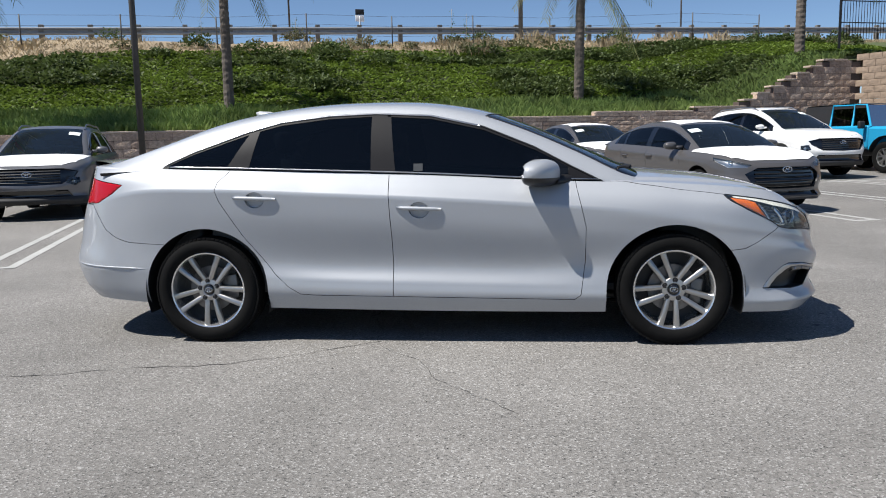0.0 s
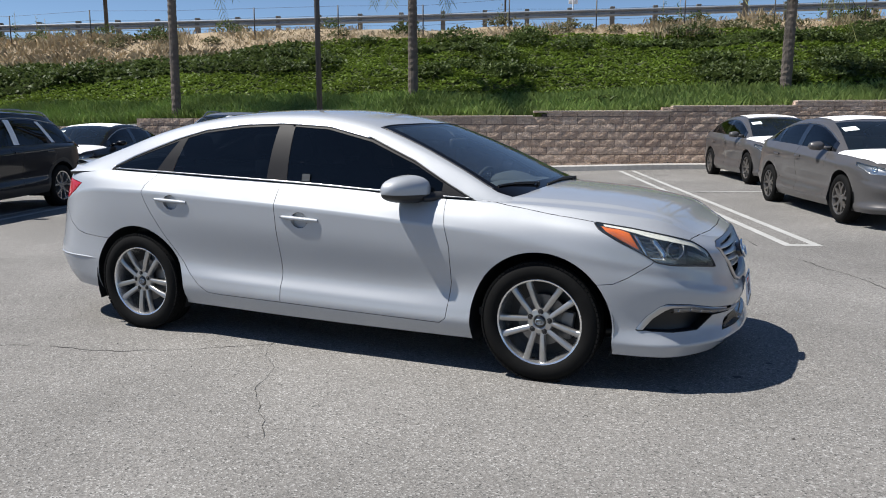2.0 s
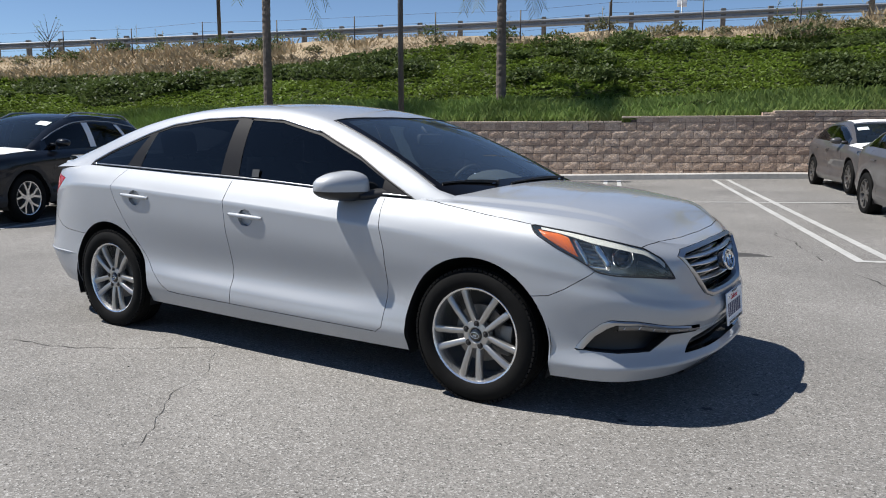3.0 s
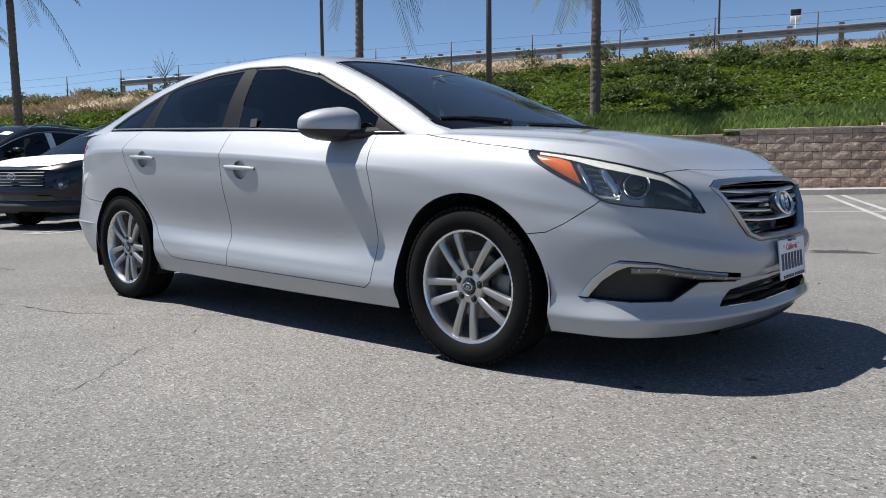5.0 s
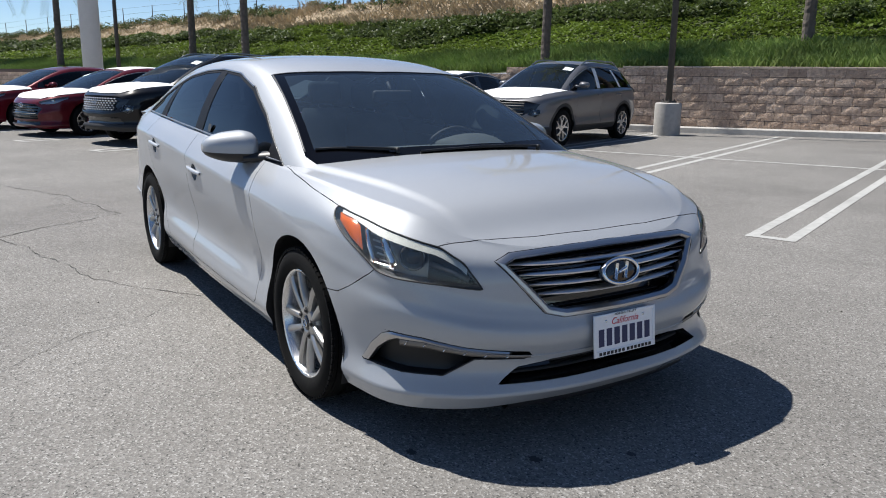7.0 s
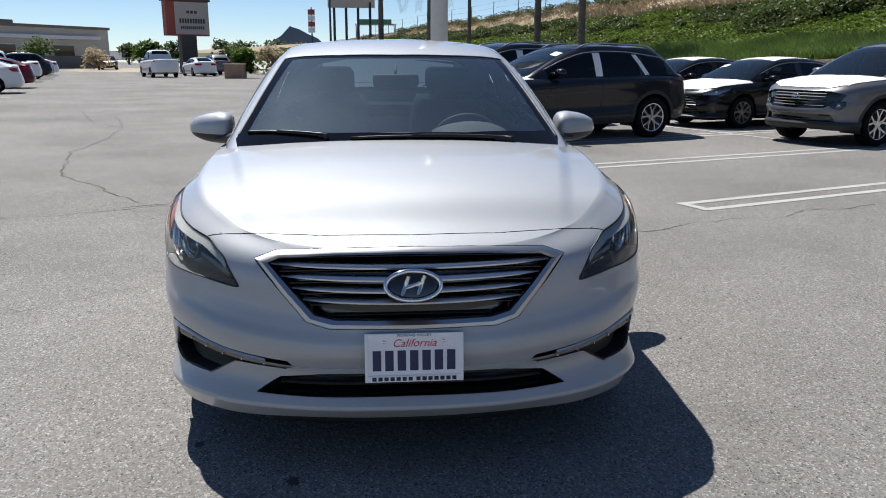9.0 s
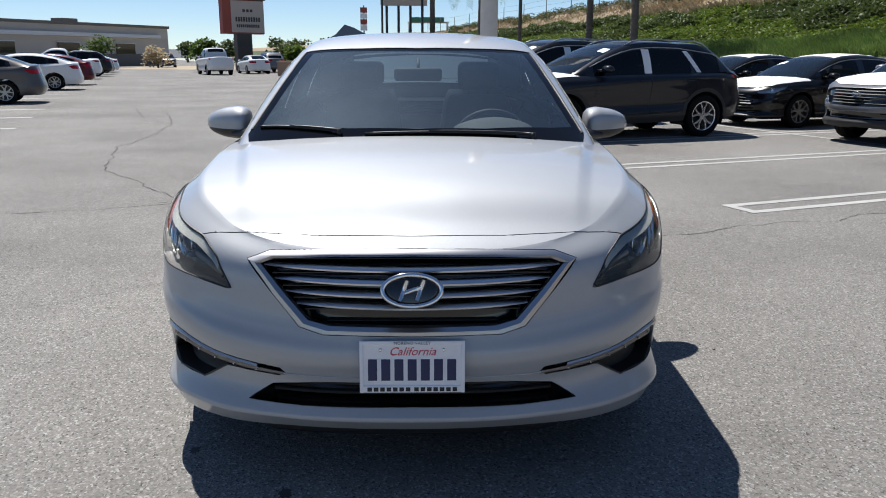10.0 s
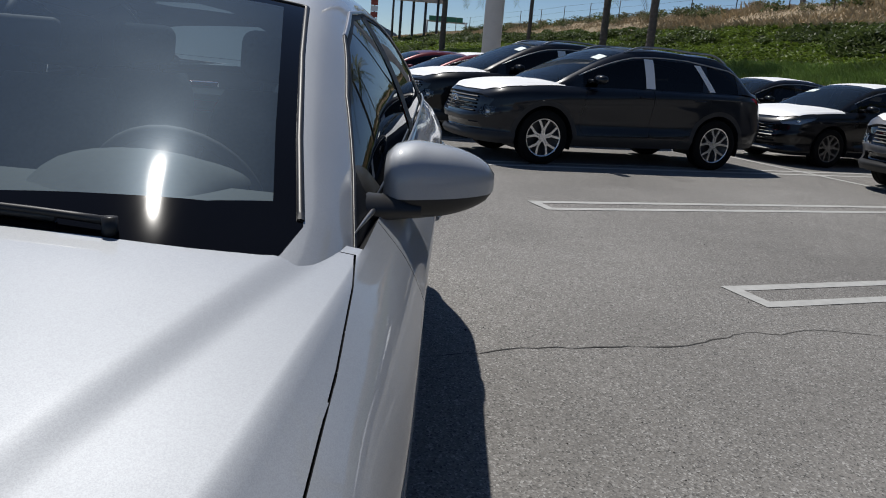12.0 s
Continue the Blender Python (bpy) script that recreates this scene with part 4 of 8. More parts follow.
def silver_sedan():
    car = thing("sedan", "silver four-door sedan with alloy wheels, parked alone on asphalt", "car")
    body, top = skin(nu=190, nv=7), cabin(SEDAN_TOP, nx=120, nside=12, nroof=16)
    ref, top_ref = surface(body), surface(top)
    tree, top_tree = ref[0], top_ref[0]
    # black folded edges carry the shade of the panel gaps in their colour
    paint = [SILVER, BLACK_TRIM_GAP]
    low = lambda c: abs(c.y) > 0.6

    # wheel arches
    for x in (-AXLE, AXLE):
        r, l = carve_both(body, circle(x, 0.318, 0.388, 48) if x < 0 else circle(x, 0.318, 0.388, 48), *SIDE, low)
        bmesh.ops.delete(body, geom=r + l, context="FACES")
        r, l = carve_both(body, [(x - 0.388, 0.1), (x + 0.388, 0.1), (x + 0.388, 0.318), (x - 0.388, 0.318)], *SIDE, low)
        bmesh.ops.delete(body, geom=r + l, context="FACES")

    # nose: lamps, grille, intake, fog lamps
    lamp = [(0.692, 0.874), (0.864, 0.845), (1.031, 0.808), (1.165, 0.775), (1.252, 0.726), (1.325, 0.632), (1.173, 0.653), (1.016, 0.666), (0.94, 0.680), (0.871, 0.727), (0.771, 0.784), (0.70, 0.836)]
    lamp_faces = carve_both(body, rounded(lamp, 0.015, 2), *CORNER, lambda c: c.x > 1.55 and c.z > 0.55)
    lamp_bms = [taken(body, f) for f in lamp_faces]
    grille_out = doubled([(0.0, 0.762), (0.25, 0.759), (0.44, 0.751), (0.508, 0.728), (0.345, 0.538), (0.27, 0.517), (0.0, 0.514)])
    grille_bm = taken(body, carve(body, grille_out, *FRONT, lambda c: c.x > 2.0))
    intake = doubled([(0.0, 0.362), (0.30, 0.357), (0.435, 0.340), (0.515, 0.288), (0.36, 0.286), (0.0, 0.288)])
    intake_bm = taken(body, carve(body, intake, *FRONT, lambda c: c.x > 2.0))
    fog = [(0.86, 0.330), (0.905, 0.400), (0.962, 0.455), (1.00, 0.470), (1.12, 0.462), (1.28, 0.430), (1.48, 0.402), (1.488, 0.386), (1.465, 0.374), (1.30, 0.383), (1.19, 0.318), (1.04, 0.318)]
    fog_bms = [taken(body, f) for f in carve_both(body, fog, *CORNER, lambda c: c.x > 1.7 and c.z < 0.55)]

    # tail lamps
    tail = [(-2.42, 1.03), (-2.20, 1.015), (-1.93, 0.978), (-2.0, 0.925), (-2.12, 0.865), (-2.42, 0.845)]
    tail_bms = [taken(body, f) for f in carve_both(body, tail, *SIDE, lambda c: abs(c.y) > 0.38 and c.x < -1.8)]

    # bonnet, doors, bumpers
    bonnet = mirrored([(2.203, 0.0), (2.193, -0.29), (2.165, -0.50), (2.14, -0.615), (2.13, -0.68), (2.05, -0.772), (1.875, -0.826), (1.66, -0.846), (1.42, -0.842), (1.20, -0.832), (1.08, -0.82), (1.08, -0.76), (1.11, -0.70), (1.165, -0.58), (1.215, -0.40), (1.245, -0.20), (1.25, 0.0)])
    bonnet_bm = taken(body, carve(body, bonnet, *ABOVE, lambda c: c.z > 0.72 and c.x > 0.9))
    cowl_bm = taken(body, [f for f in body.faces if f.calc_center_median().z > 0.9 and 0.9 < f.calc_center_median().x < 1.4 and abs(f.calc_center_median().y) < 0.745])
    front_door = [(-0.262, 1.3), (-0.258, 1.02), (-0.24, 0.65), (-0.24, 0.292), (0.83, 0.272), (0.868, 0.30), (0.895, 0.50), (0.895, 0.70), (0.845, 0.92), (0.80, 1.3)]
    rear_door = [(-0.262, 1.3), (-0.258, 1.02), (-0.24, 0.65), (-0.24, 0.292), (-0.72, 0.298), (-0.81, 0.305), (-0.88, 0.345), (-0.97, 0.43), (-1.15, 0.655), (-1.285, 0.87), (-1.31, 0.935), (-1.30, 0.985), (-1.24, 1.05), (-1.235, 1.3)]
    cup = lambda x, z: [(x + 0.056 * math.cos(k), z + 0.046 * math.sin(k)) for k in np.linspace(0, 2 * math.pi, 24, endpoint=False)]
    doors = []
    for name, outline, hx, hz in (("front_door", front_door, -0.072, 0.815), ("rear_door", rear_door, -1.065, 0.885)):
        for side, faces in zip((-1, 1), carve_both(body, outline, *SIDE, low)):
            bm = taken(body, faces)
            finger = taken(bm, carve(bm, cup(hx, hz - 0.006), *SIDE, lambda c: True))
            rim(bm)
            door = hold_normals(part(name, bm, paint, car), ref)
            sunk(finger, (0, -side * 0.022, 0))
            part("finger_cup", finger, SILVER, door, angle=50)
            handle_parts(door, hx, hz, side, tree)
            doors.append((name, side, door))
    bumper = [(1.70, 0.02), (1.70, 0.556), (1.79, 0.566), (1.86, 0.60), (1.965, 0.668), (2.02, 0.72), (2.6, 0.86), (2.6, 0.02)]
    nose = carve_both(body, bumper, *SIDE, lambda c: c.x > 1.6)
    nose_faces = set(nose[0] + nose[1]) | {f for f in body.faces if f.calc_center_median().x > 2.10}
    nose_bm = taken(body, list(nose_faces))
    rear = [(-2.7, 0.02), (-1.60, 0.02), (-1.60, 0.61), (-1.72, 0.612), (-1.90, 0.625), (-1.98, 0.648), (-2.06, 0.70), (-2.17, 0.855), (-2.7, 0.855)]
    tail_faces = carve_both(body, rear, *SIDE, lambda c: c.x < -1.55)
    rear_bm = taken(body, tail_faces[0] + tail_faces[1])
    lid = mirrored([(-2.02, 0.0), (-2.0, -0.40), (-1.98, -0.60), (-2.06, -0.66), (-2.6, -0.66), (-2.6, 0.0)])
    lid_bm = taken(body, carve(body, lid, *ABOVE, lambda c: c.x < -1.9 and c.z > 0.9))

    hold_normals(part("body", rim(body, 0.0015, 0.03), paint, car, "silver metallic side panels, sills and wings"), ref)
    hold_normals(part("bonnet", rim(bonnet_bm, 0.0022, 0.02), paint, car), ref)
    bump = hold_normals(part("front_bumper", rim(nose_bm), paint, car), ref)
    tail_bumper = hold_normals(part("rear_bumper", rim(rear_bm), paint, car), ref)
    boot = hold_normals(part("boot_lid", rim(lid_bm), paint, car), ref)
    for s in (-1, 1):
        pts = []
        for x in np.linspace(-2.33, -1.80, 22):
            h = tree.ray_cast(Vector((x, s * 3, 0.478 - 0.03 * (x + 2.33))), Vector((0, -s, 0)))
            if h[0]:
                pts.append(h[0] + h[1] * 0.001 * (1 if h[1].y * s > 0 else -1))
        part("bumper_crease", sweep(bmesh.new(), pts, [0.0055 * min(1.0, 0.2 + k / 5, 0.2 + (len(pts) - 1 - k) / 5) for k in range(len(pts))], 8), SILVER, tail_bumper)
    bm = bmesh.new()
    rows = []
    for y in np.linspace(-0.62, 0.62, 25):
        x = -2.31 + 0.10 * (abs(y) / 0.62) ** 2
        rows.append([(x + 0.12, y, 1.098), (x + 0.05, y, 1.118), (x - 0.01, y, 1.125), (x - 0.02, y, 1.112), (x, y, 1.085)])
    grid_faces(bm, rows)
    part("spoiler", bm, SILVER, boot)
    bm = bmesh.new()
    box(bm, (3.9, 1.30, 0.05), (0, 0, 0.25), 0.02)
    box(bm, (0.8, 1.1, 0.45), (1.75, 0, 0.50), 0.05)
    box(bm, (0.7, 1.3, 0.40), (-1.85, 0, 0.52), 0.05)
    box(bm, (1.9, 1.66, 0.06), (0, 0, 0.24), 0.02)
    part("underbody", bm, BLACK_TRIM_GAP, car)

    # upper body
    dlo = [(-1.66, 1.095), (-1.50, 1.165), (-1.16, 1.282), (-0.95, 1.338), (-0.65, 1.372), (-0.36, 1.380), (-0.02, 1.360), (0.30, 1.287), (0.60, 1.162), (0.83, 1.038), (1.05, 0.925), (1.05, 0.86), (-1.62, 0.98), (-1.68, 1.075)]
    band = carve_both(top, dlo, *SIDE, lambda c: abs(c.y) > 0.5)
    band_bms = [taken(top, f) for f in band]
    screen = mirrored([(0.385, 0.0), (0.365, -0.30), (0.305, -0.598), (0.60, -0.642), (0.90, -0.698), (1.11, -0.742), (1.30, -0.70), (1.45, -0.4), (1.45, 0.0)])
    screen_bm = taken(top, carve(top, screen, *ABOVE, lambda c: c.x > 0.2 and c.z > 0.9))
    back = mirrored([(-1.02, 0.0), (-1.04, -0.25), (-1.12, -0.47), (-1.55, -0.52), (-1.92, -0.56), (-2.03, -0.50), (-2.06, 0.0)])
    back_bm = taken(top, carve(top, back, *ABOVE, lambda c: c.x < -0.9))
    hold_normals(part("roof", rim(top, 0.001, 0.02), paint, car, "silver roof and pillars"), top_ref)
    # screen: glass inside a black border
    clear = mirrored([(0.43, 0.0), (0.41, -0.30), (0.365, -0.548), (0.62, -0.598), (0.90, -0.652), (1.08, -0.690), (1.12, -0.60), (1.18, -0.30), (1.195, 0.0)])
    clear_bm = taken(screen_bm, carve(screen_bm, clear, *ABOVE, lambda c: True))
    screen_bm, frit_bm = clear_bm, screen_bm
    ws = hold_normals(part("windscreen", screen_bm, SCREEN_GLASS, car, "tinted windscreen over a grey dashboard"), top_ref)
    ws.visible_shadow = False
    hold_normals(part("screen_border", frit_bm, FRIT, ws, "black printed border of the windscreen"), top_ref)
    border = [(0.39, 0.0), (0.37, -0.30), (0.312, -0.592), (0.60, -0.638), (0.90, -0.694), (1.10, -0.737)]
    pts, ns = laid(top_tree, [(x, -y) for x, y in border[:0:-1]] + border, *ABOVE, off=0.001, closed=False)
    part("screen_seal", sweep(bmesh.new(), pts, 0.0065, 6, up=ns, flat=0.5), BLACK_TRIM_GAP, ws)
    for v in cowl_bm.verts:
        v.co.z -= 0.014
    part("cowl", cowl_bm, BLACK_TRIM_GAP, car, "black plastic cowl under the wipers")
    wiper(car, (1.215, -0.33), (1.095, -0.69), top_tree, tree)
    wiper(car, (1.222, 0.50), (1.24, -0.22), top_tree, tree)
    hold_normals(part("rear_window", back_bm, REAR_GLASS, car, "tinted rear window"), top_ref)
    # side windows
    panes = [
        ("front_window", [(-0.285, 1.5), (-0.205, 0.9), (0.80, 0.86), (0.80, 1.043), (0.62, 1.138), (0.30, 1.268), (-0.02, 1.342), (-0.285, 1.360)]),
        ("rear_window", [(-0.385, 1.363), (-0.365, 0.9), (-1.125, 0.9), (-1.125, 1.06), (-1.08, 1.287), (-0.95, 1.320), (-0.65, 1.354)]),
        ("quarter_window", [(-1.285, 0.9), (-1.275, 1.05), (-1.145, 1.268), (-1.50, 1.150), (-1.64, 1.09), (-1.64, 0.98)]),
    ]
    for s, bm in zip((-1, 1), band_bms):
        panel = None
        glass = []
        for name, outline in panes:
            glass.append((name, taken(bm, carve(bm, outline, *SIDE, lambda c: True))))
        for v in bm.verts:
            v.co.y -= s * 0.001
        panel = hold_normals(part("window_surround", bm, PILLAR, car, "black pillar trim between the side windows"), top_ref)
        for name, g in glass:
            for v in g.verts:
                v.co.y -= s * 0.004
            hold_normals(part(name, g, SIDE_GLASS, panel, "dark tinted side glass"), top_ref)
        flip = (1, 0, 0) if s < 0 else (-1, 0, 0)
        hi = [(-1.655, 1.085)] + dlo[:10] + [(1.045, 0.93)]
        seq = [((p if s < 0 else -p), q) for p, q in hi]
        pts, ns = laid(top_tree, seq, flip, (0, 0, 1), off=0.002, closed=False)
        rear = [k for k, p in enumerate(pts) if p.x < 0.30]
        fore = [k for k, p in enumerate(pts) if p.x > 0.27]
        part("chrome_trim", sweep(bmesh.new(), [pts[k] for k in rear], 0.0065, 8, up=[ns[k] for k in rear], flat=0.6), SATIN_CHROME, panel)
        part("pillar_seal", sweep(bmesh.new(), [pts[k] for k in fore], 0.005, 8, up=[ns[k] for k in fore], flat=0.6), BLACK_TRIM_GAP, panel)
        belt = []
        for x in np.linspace(-1.63, 0.99, 60):
            z = float(curve([p[0] for p in PLAN[4:11]], [z for z in RAIL_Z[7][4:11]], np.array([x]))[0])
            h = top_tree.ray_cast(Vector((x, s * 3, z + 0.012)), Vector((0, -s, 0)))
            if h[0]:
                belt.append(h[0] + Vector((0, s * 0.006, 0)))
        part("belt_trim", sweep(bmesh.new(), belt, [0.0048 * min(1.0, 0.2 + 6 * (1.0 - p.x)) for p in belt], 8, flat=1.0), SATIN_CHROME, panel)
    bm = box(bmesh.new(), (0.055, 0.0015, 0.045), (-0.085, -0.832, 1.055), 0.0, turn=Matrix.Rotation(-0.25, 4, "X"))
    part("sticker", bm, FADED, car, "small faded sticker behind the side glass", smooth=False)
    # aerial fin
    bm = bmesh.new()
    rows = []
    for u in np.linspace(0, 1, 8):
        x = -1.33 + 0.19 * u
        hgt = 0.055 * (1 - u) ** 0.8 * (1 if u > 0 else 0.85)
        w = 0.022 * math.sin(math.pi * (0.25 + 0.7 * u))
        z = float(curve(SEDAN_TOP["x"], SEDAN_TOP["zc"], np.array([x]))[0]) - 0.006
        rows.append([(x - 0.02 * 0, -w, z), (x - 0.012, -w * 0.4, z + hgt * 0.6), (x - 0.022, 0, z + hgt), (x - 0.012, w * 0.4, z + hgt * 0.6), (x, w, z)])
    vs = grid_faces(bm, rows)
    bm.faces.new(vs[0])
    part("aerial", bm, SILVER, car, "small white shark-fin aerial")

    # wheels, wells
    for x in (-AXLE, AXLE):
        for s in (-1, 1):
            part("wheel_arch_liner", wheel_well(x, HUB_Z - 0.007, 0.40, s * 0.895, s * 0.52), BLACK_TRIM_GAP, car)
            spoke_wheel(car, pose(x, HUB_Y * s, HUB_Z, 0, 0, 0 if s < 0 else 180) @ Matrix.Rotation(0.12 if x > 0 else -0.1, 4, "Y"))

    # lamps
    for s, bm in zip((-1, 1), lamp_bms):
        acr, up = Vector((0.75, 0.66 * (1 if s < 0 else -1), 0)), Vector((0, 0, 1))
        way = acr.cross(up) if s < 0 else up.cross(acr)
        way = Vector((0.66, 0.75 * s, 0)).normalized()
        lens_tree = bvh_of(bm)

        def on(h, z, deep):
            c = lens_tree.ray_cast(acr * h + up * z + way * 3, -way)
            q = c[0] if c[0] else lens_tree.find_nearest(acr * h + up * z + way * (Vector((2.05, s * 0.8, 0)).dot(way)))[0]
            return q - way * deep

        lens = bm.copy()
        for v in bm.verts:
            v.co -= way * 0.004
        sunk(bm, -way * 0.075)
        head = part("headlamp", bm, LAMP_GREY, car, "clear headlamp with chrome inner trim and an amber marker", angle=50)
        edge = border_of(lens)
        glass = part("lens", lens, CLEAR_GLASS, head)
        glass.visible_shadow = False
        part("lamp_seal", sweep(bmesh.new(), edge, 0.0032, 6, True), BLACK_TRIM_GAP, head)
        # frosted upper edge strip
        rows = []
        for u in np.linspace(0, 1, 20):
            h = 0.735 + u * 0.53
            zt = np.interp(h, [p[0] for p in lamp[:6]], [p[1] for p in lamp[:6]])
            w = 0.014 + 0.014 * min(1.0, max(0.0, (h - 0.80) / 0.12)) - 0.004 * max(0.0, (u - 0.5) * 2)
            rows.append([on(h, zt - 0.004, 0.003), on(h, zt - w, 0.004)])
        bm2 = bmesh.new()
        grid_faces(bm2, rows)
        part("light_strip", bm2, FROST, head, "frosted white strip along the lamp's top")
        # amber marker
        am = [(0.722, 0.852), (0.80, 0.842), (0.838, 0.822), (0.868, 0.742), (0.80, 0.780), (0.735, 0.828)]
        bm2 = bmesh.new()
        cm = np.mean(am, axis=0)
        outer, inner = [on(h, z, 0.012) for h, z in am], [on(cm[0] + 0.7 * (h - cm[0]), cm[1] + 0.7 * (z - cm[1]), 0.005) for h, z in am]
        vo, vi = [bm2.verts.new(p) for p in outer], [bm2.verts.new(p) for p in inner]
        for i in range(len(vo)):
            bm2.faces.new((vo[i - 1], vo[i], vi[i], vi[i - 1]))
        bm2.faces.new(vi)
        bmesh.ops.recalc_face_normals(bm2, faces=bm2.faces)
        part("amber_marker", bm2, AMBER, head, "amber side marker")
        # dark shroud towards the grille
        rows = []
        for u in np.linspace(0, 1, 10):
            h = 1.125 + 0.185 * u
            zt = np.interp(h, [p[0] for p in lamp[:6]], [p[1] for p in lamp[:6]]) - 0.026
            zb = np.interp(h, [1.0, 1.173, 1.325], [0.672, 0.660, 0.640])
            rows.append([on(h, max(zb, zt) - (max(zb, zt) - zb) * k, 0.028 + 0.012 * math.sin(k * 3.1)) for k in np.linspace(0, 1, 5)])
        bm2 = bmesh.new()
        grid_faces(bm2, rows)
        part("inner_shroud", bm2, DARK_PLASTIC, head, "dark ribbed inner shroud")
        # chrome blades beside the projector
        for a, b, w in (((0.865, 0.815), (0.915, 0.70), 0.010), ((0.945, 0.795), (1.00, 0.70), 0.017), ((0.90, 0.70), (1.0, 0.692), 0.008)):
            bm2 = bmesh.new()
            pts = [on(a[0] + (b[0] - a[0]) * u, a[1] + (b[1] - a[1]) * u, 0.030) for u in np.linspace(0, 1, 6)]
            sweep(bm2, pts, w, 8, up=[way] * 6, flat=0.4)
            part("chrome_blade", bm2, CHROME, head)
        for k in range(5):
            h = 0.885 + 0.012 * k
            bm2 = sweep(bmesh.new(), [on(h, 0.80 - 0.022 * k, 0.045), on(h + 0.06, 0.79 - 0.022 * k, 0.05)], 0.004, 6)
            part("reflector_rib", bm2, SATIN_CHROME, head)
        c = on(1.065, 0.735, 0.042)
        m = Matrix.Translation(c) @ way.to_track_quat("Z", "Y").to_matrix().to_4x4()
        bm2 = revolve(bmesh.new(), [(0.050, -0.03), (0.050, 0.006), (0.046, 0.010), (0.040, 0.006), (0.038, -0.004)], "z", 32, m)
        bmesh.ops.recalc_face_normals(bm2, faces=bm2.faces)
        ring = part("projector_ring", bm2, CHROME, head, angle=50)
        bm2 = revolve(bmesh.new(), [(0.0, 0.012), (0.015, 0.010), (0.028, 0.004), (0.038, -0.006)], "z", 28, m)
        bmesh.ops.recalc_face_normals(bm2, faces=bm2.faces)
        part("projector_lens", bm2, GLOSS_BLACK, ring)
        bm2 = sweep(bmesh.new(), [on(1.13, 0.715, 0.035), on(1.20, 0.695, 0.03), on(1.27, 0.665, 0.022)], 0.012, 8, up=[way] * 3, flat=0.5)
        part("inner_blade", bm2, STEEL, head)

    # grille
    g_tree = bvh_of(grille_bm)
    backing = sunk(grille_bm, (-0.075, 0, -0.005))
    grille = part("grille", backing, GLOSS_BLACK, car, "black grille with five chrome bars and a broad chrome surround", angle=50)

    def face(y, z, off=0.0):
        h = tree.ray_cast(Vector((4, y, z)), Vector((-1, 0, 0)))
        return h[0] + Vector((off, 0, 0))

    inner = doubled([(0.0, 0.742), (0.25, 0.739), (0.425, 0.731), (0.466, 0.716), (0.318, 0.556), (0.25, 0.541), (0.0, 0.538)])
    bm = bmesh.new()
    rows = []
    n = len(inner)
    for i in range(n):
        for u in (0.0, 0.5):
            o = Vector(grille_out[i]).lerp(Vector(grille_out[(i + 1) % n]), u)
            k = Vector(inner[i]).lerp(Vector(inner[(i + 1) % n]), u)
            rows.append([face(*o, 0.002), face(*o.lerp(k, 0.15), 0.009), face(*o.lerp(k, 0.6), 0.010), face(*k, -0.004), face(*k, -0.03)])
    rows.append(rows[0])
    grid_faces(bm, rows)
    bmesh.ops.remove_doubles(bm, verts=bm.verts, dist=1e-5)
    bmesh.ops.recalc_face_normals(bm, faces=bm.faces)
    part("surround", bm, SATIN_CHROME, grille, "chrome surround", angle=30)
    for k in range(5):
        z = 0.708 - 0.0365 * k
        if k == 4:
            continue
        half = np.interp(z, [0.541, 0.556, 0.716], [0.27, 0.318, 0.466])
        ys = np.linspace(-half + 0.004, half - 0.004, 41)
        bm = bmesh.new()
        rows = []
        for y in ys:
            p = face(y, z - 0.012 * (abs(y) / 0.45) ** 2 * 0 - 0.004, -0.022)
            w = 0.0085 * (1 - 0.5 * (abs(y) / half) ** 6)
            zz = p.z + 0.010 * (abs(y) / half) ** 2
            rows.append([(p.x - 0.024, y, zz + w), (p.x - 0.006, y, zz + w * 0.75), (p.x + 0.004, y, zz - w * 0.3), (p.x + 0.002, y, zz - w), (p.x - 0.02, y, zz - w)])
        grid_faces(bm, rows)
        bmesh.ops.recalc_face_normals(bm, faces=bm.faces)
        part("grille_bar", bm, BAR_CHROME, grille, angle=40)
    bm = bmesh.new()
    for k in range(6):
        z = 0.727 - 0.0365 * k
        half = np.interp(z, [0.541, 0.556, 0.716], [0.26, 0.318, 0.46])
        box(bm, (0.02, 2 * half - 0.02, 0.003), (face(0, z).x - 0.066, 0, z))
    part("grille_mesh", bm, BLACK_TRIM_GAP, grille, smooth=False)
    nrm = Vector((1, 0, 0.32)).normalized()
    m = Matrix.Translation(face(0, 0.655, 0.006)) @ Matrix(((0, nrm.x * 0 - 0.305, nrm.x, 0), (1, 0, 0, 0), (0, 0.952, nrm.z, 0), (0, 0, 0, 1)))
    bm = bmesh.new()
    n = 40
    rows = [[m @ Vector((0.086 * k * math.cos(a), 0.045 * k * math.sin(a), dz)) for a in np.linspace(0, 2 * math.pi, n, endpoint=False)] for k, dz in ((1.0, -0.03), (1.0, 0.0), (0.8, 0.002), (0.02, 0.003))]
    grid_faces(bm, rows, True)
    badge = part("badge", bm, GLOSS_BLACK, grille, "oval chrome emblem on a black ground")
    bm = bmesh.new()
    emblem(bm, 0.088, 0.047, m @ Matrix.Translation((0, 0, 0.004)), 0.004)
    part("emblem", bm, CHROME, badge)

    # lower intake
    sunk(intake_bm, (-0.10, 0, 0.0))
    low_in = part("lower_intake", intake_bm, GLOSS_BLACK, car, "black lower air intake with two bars")
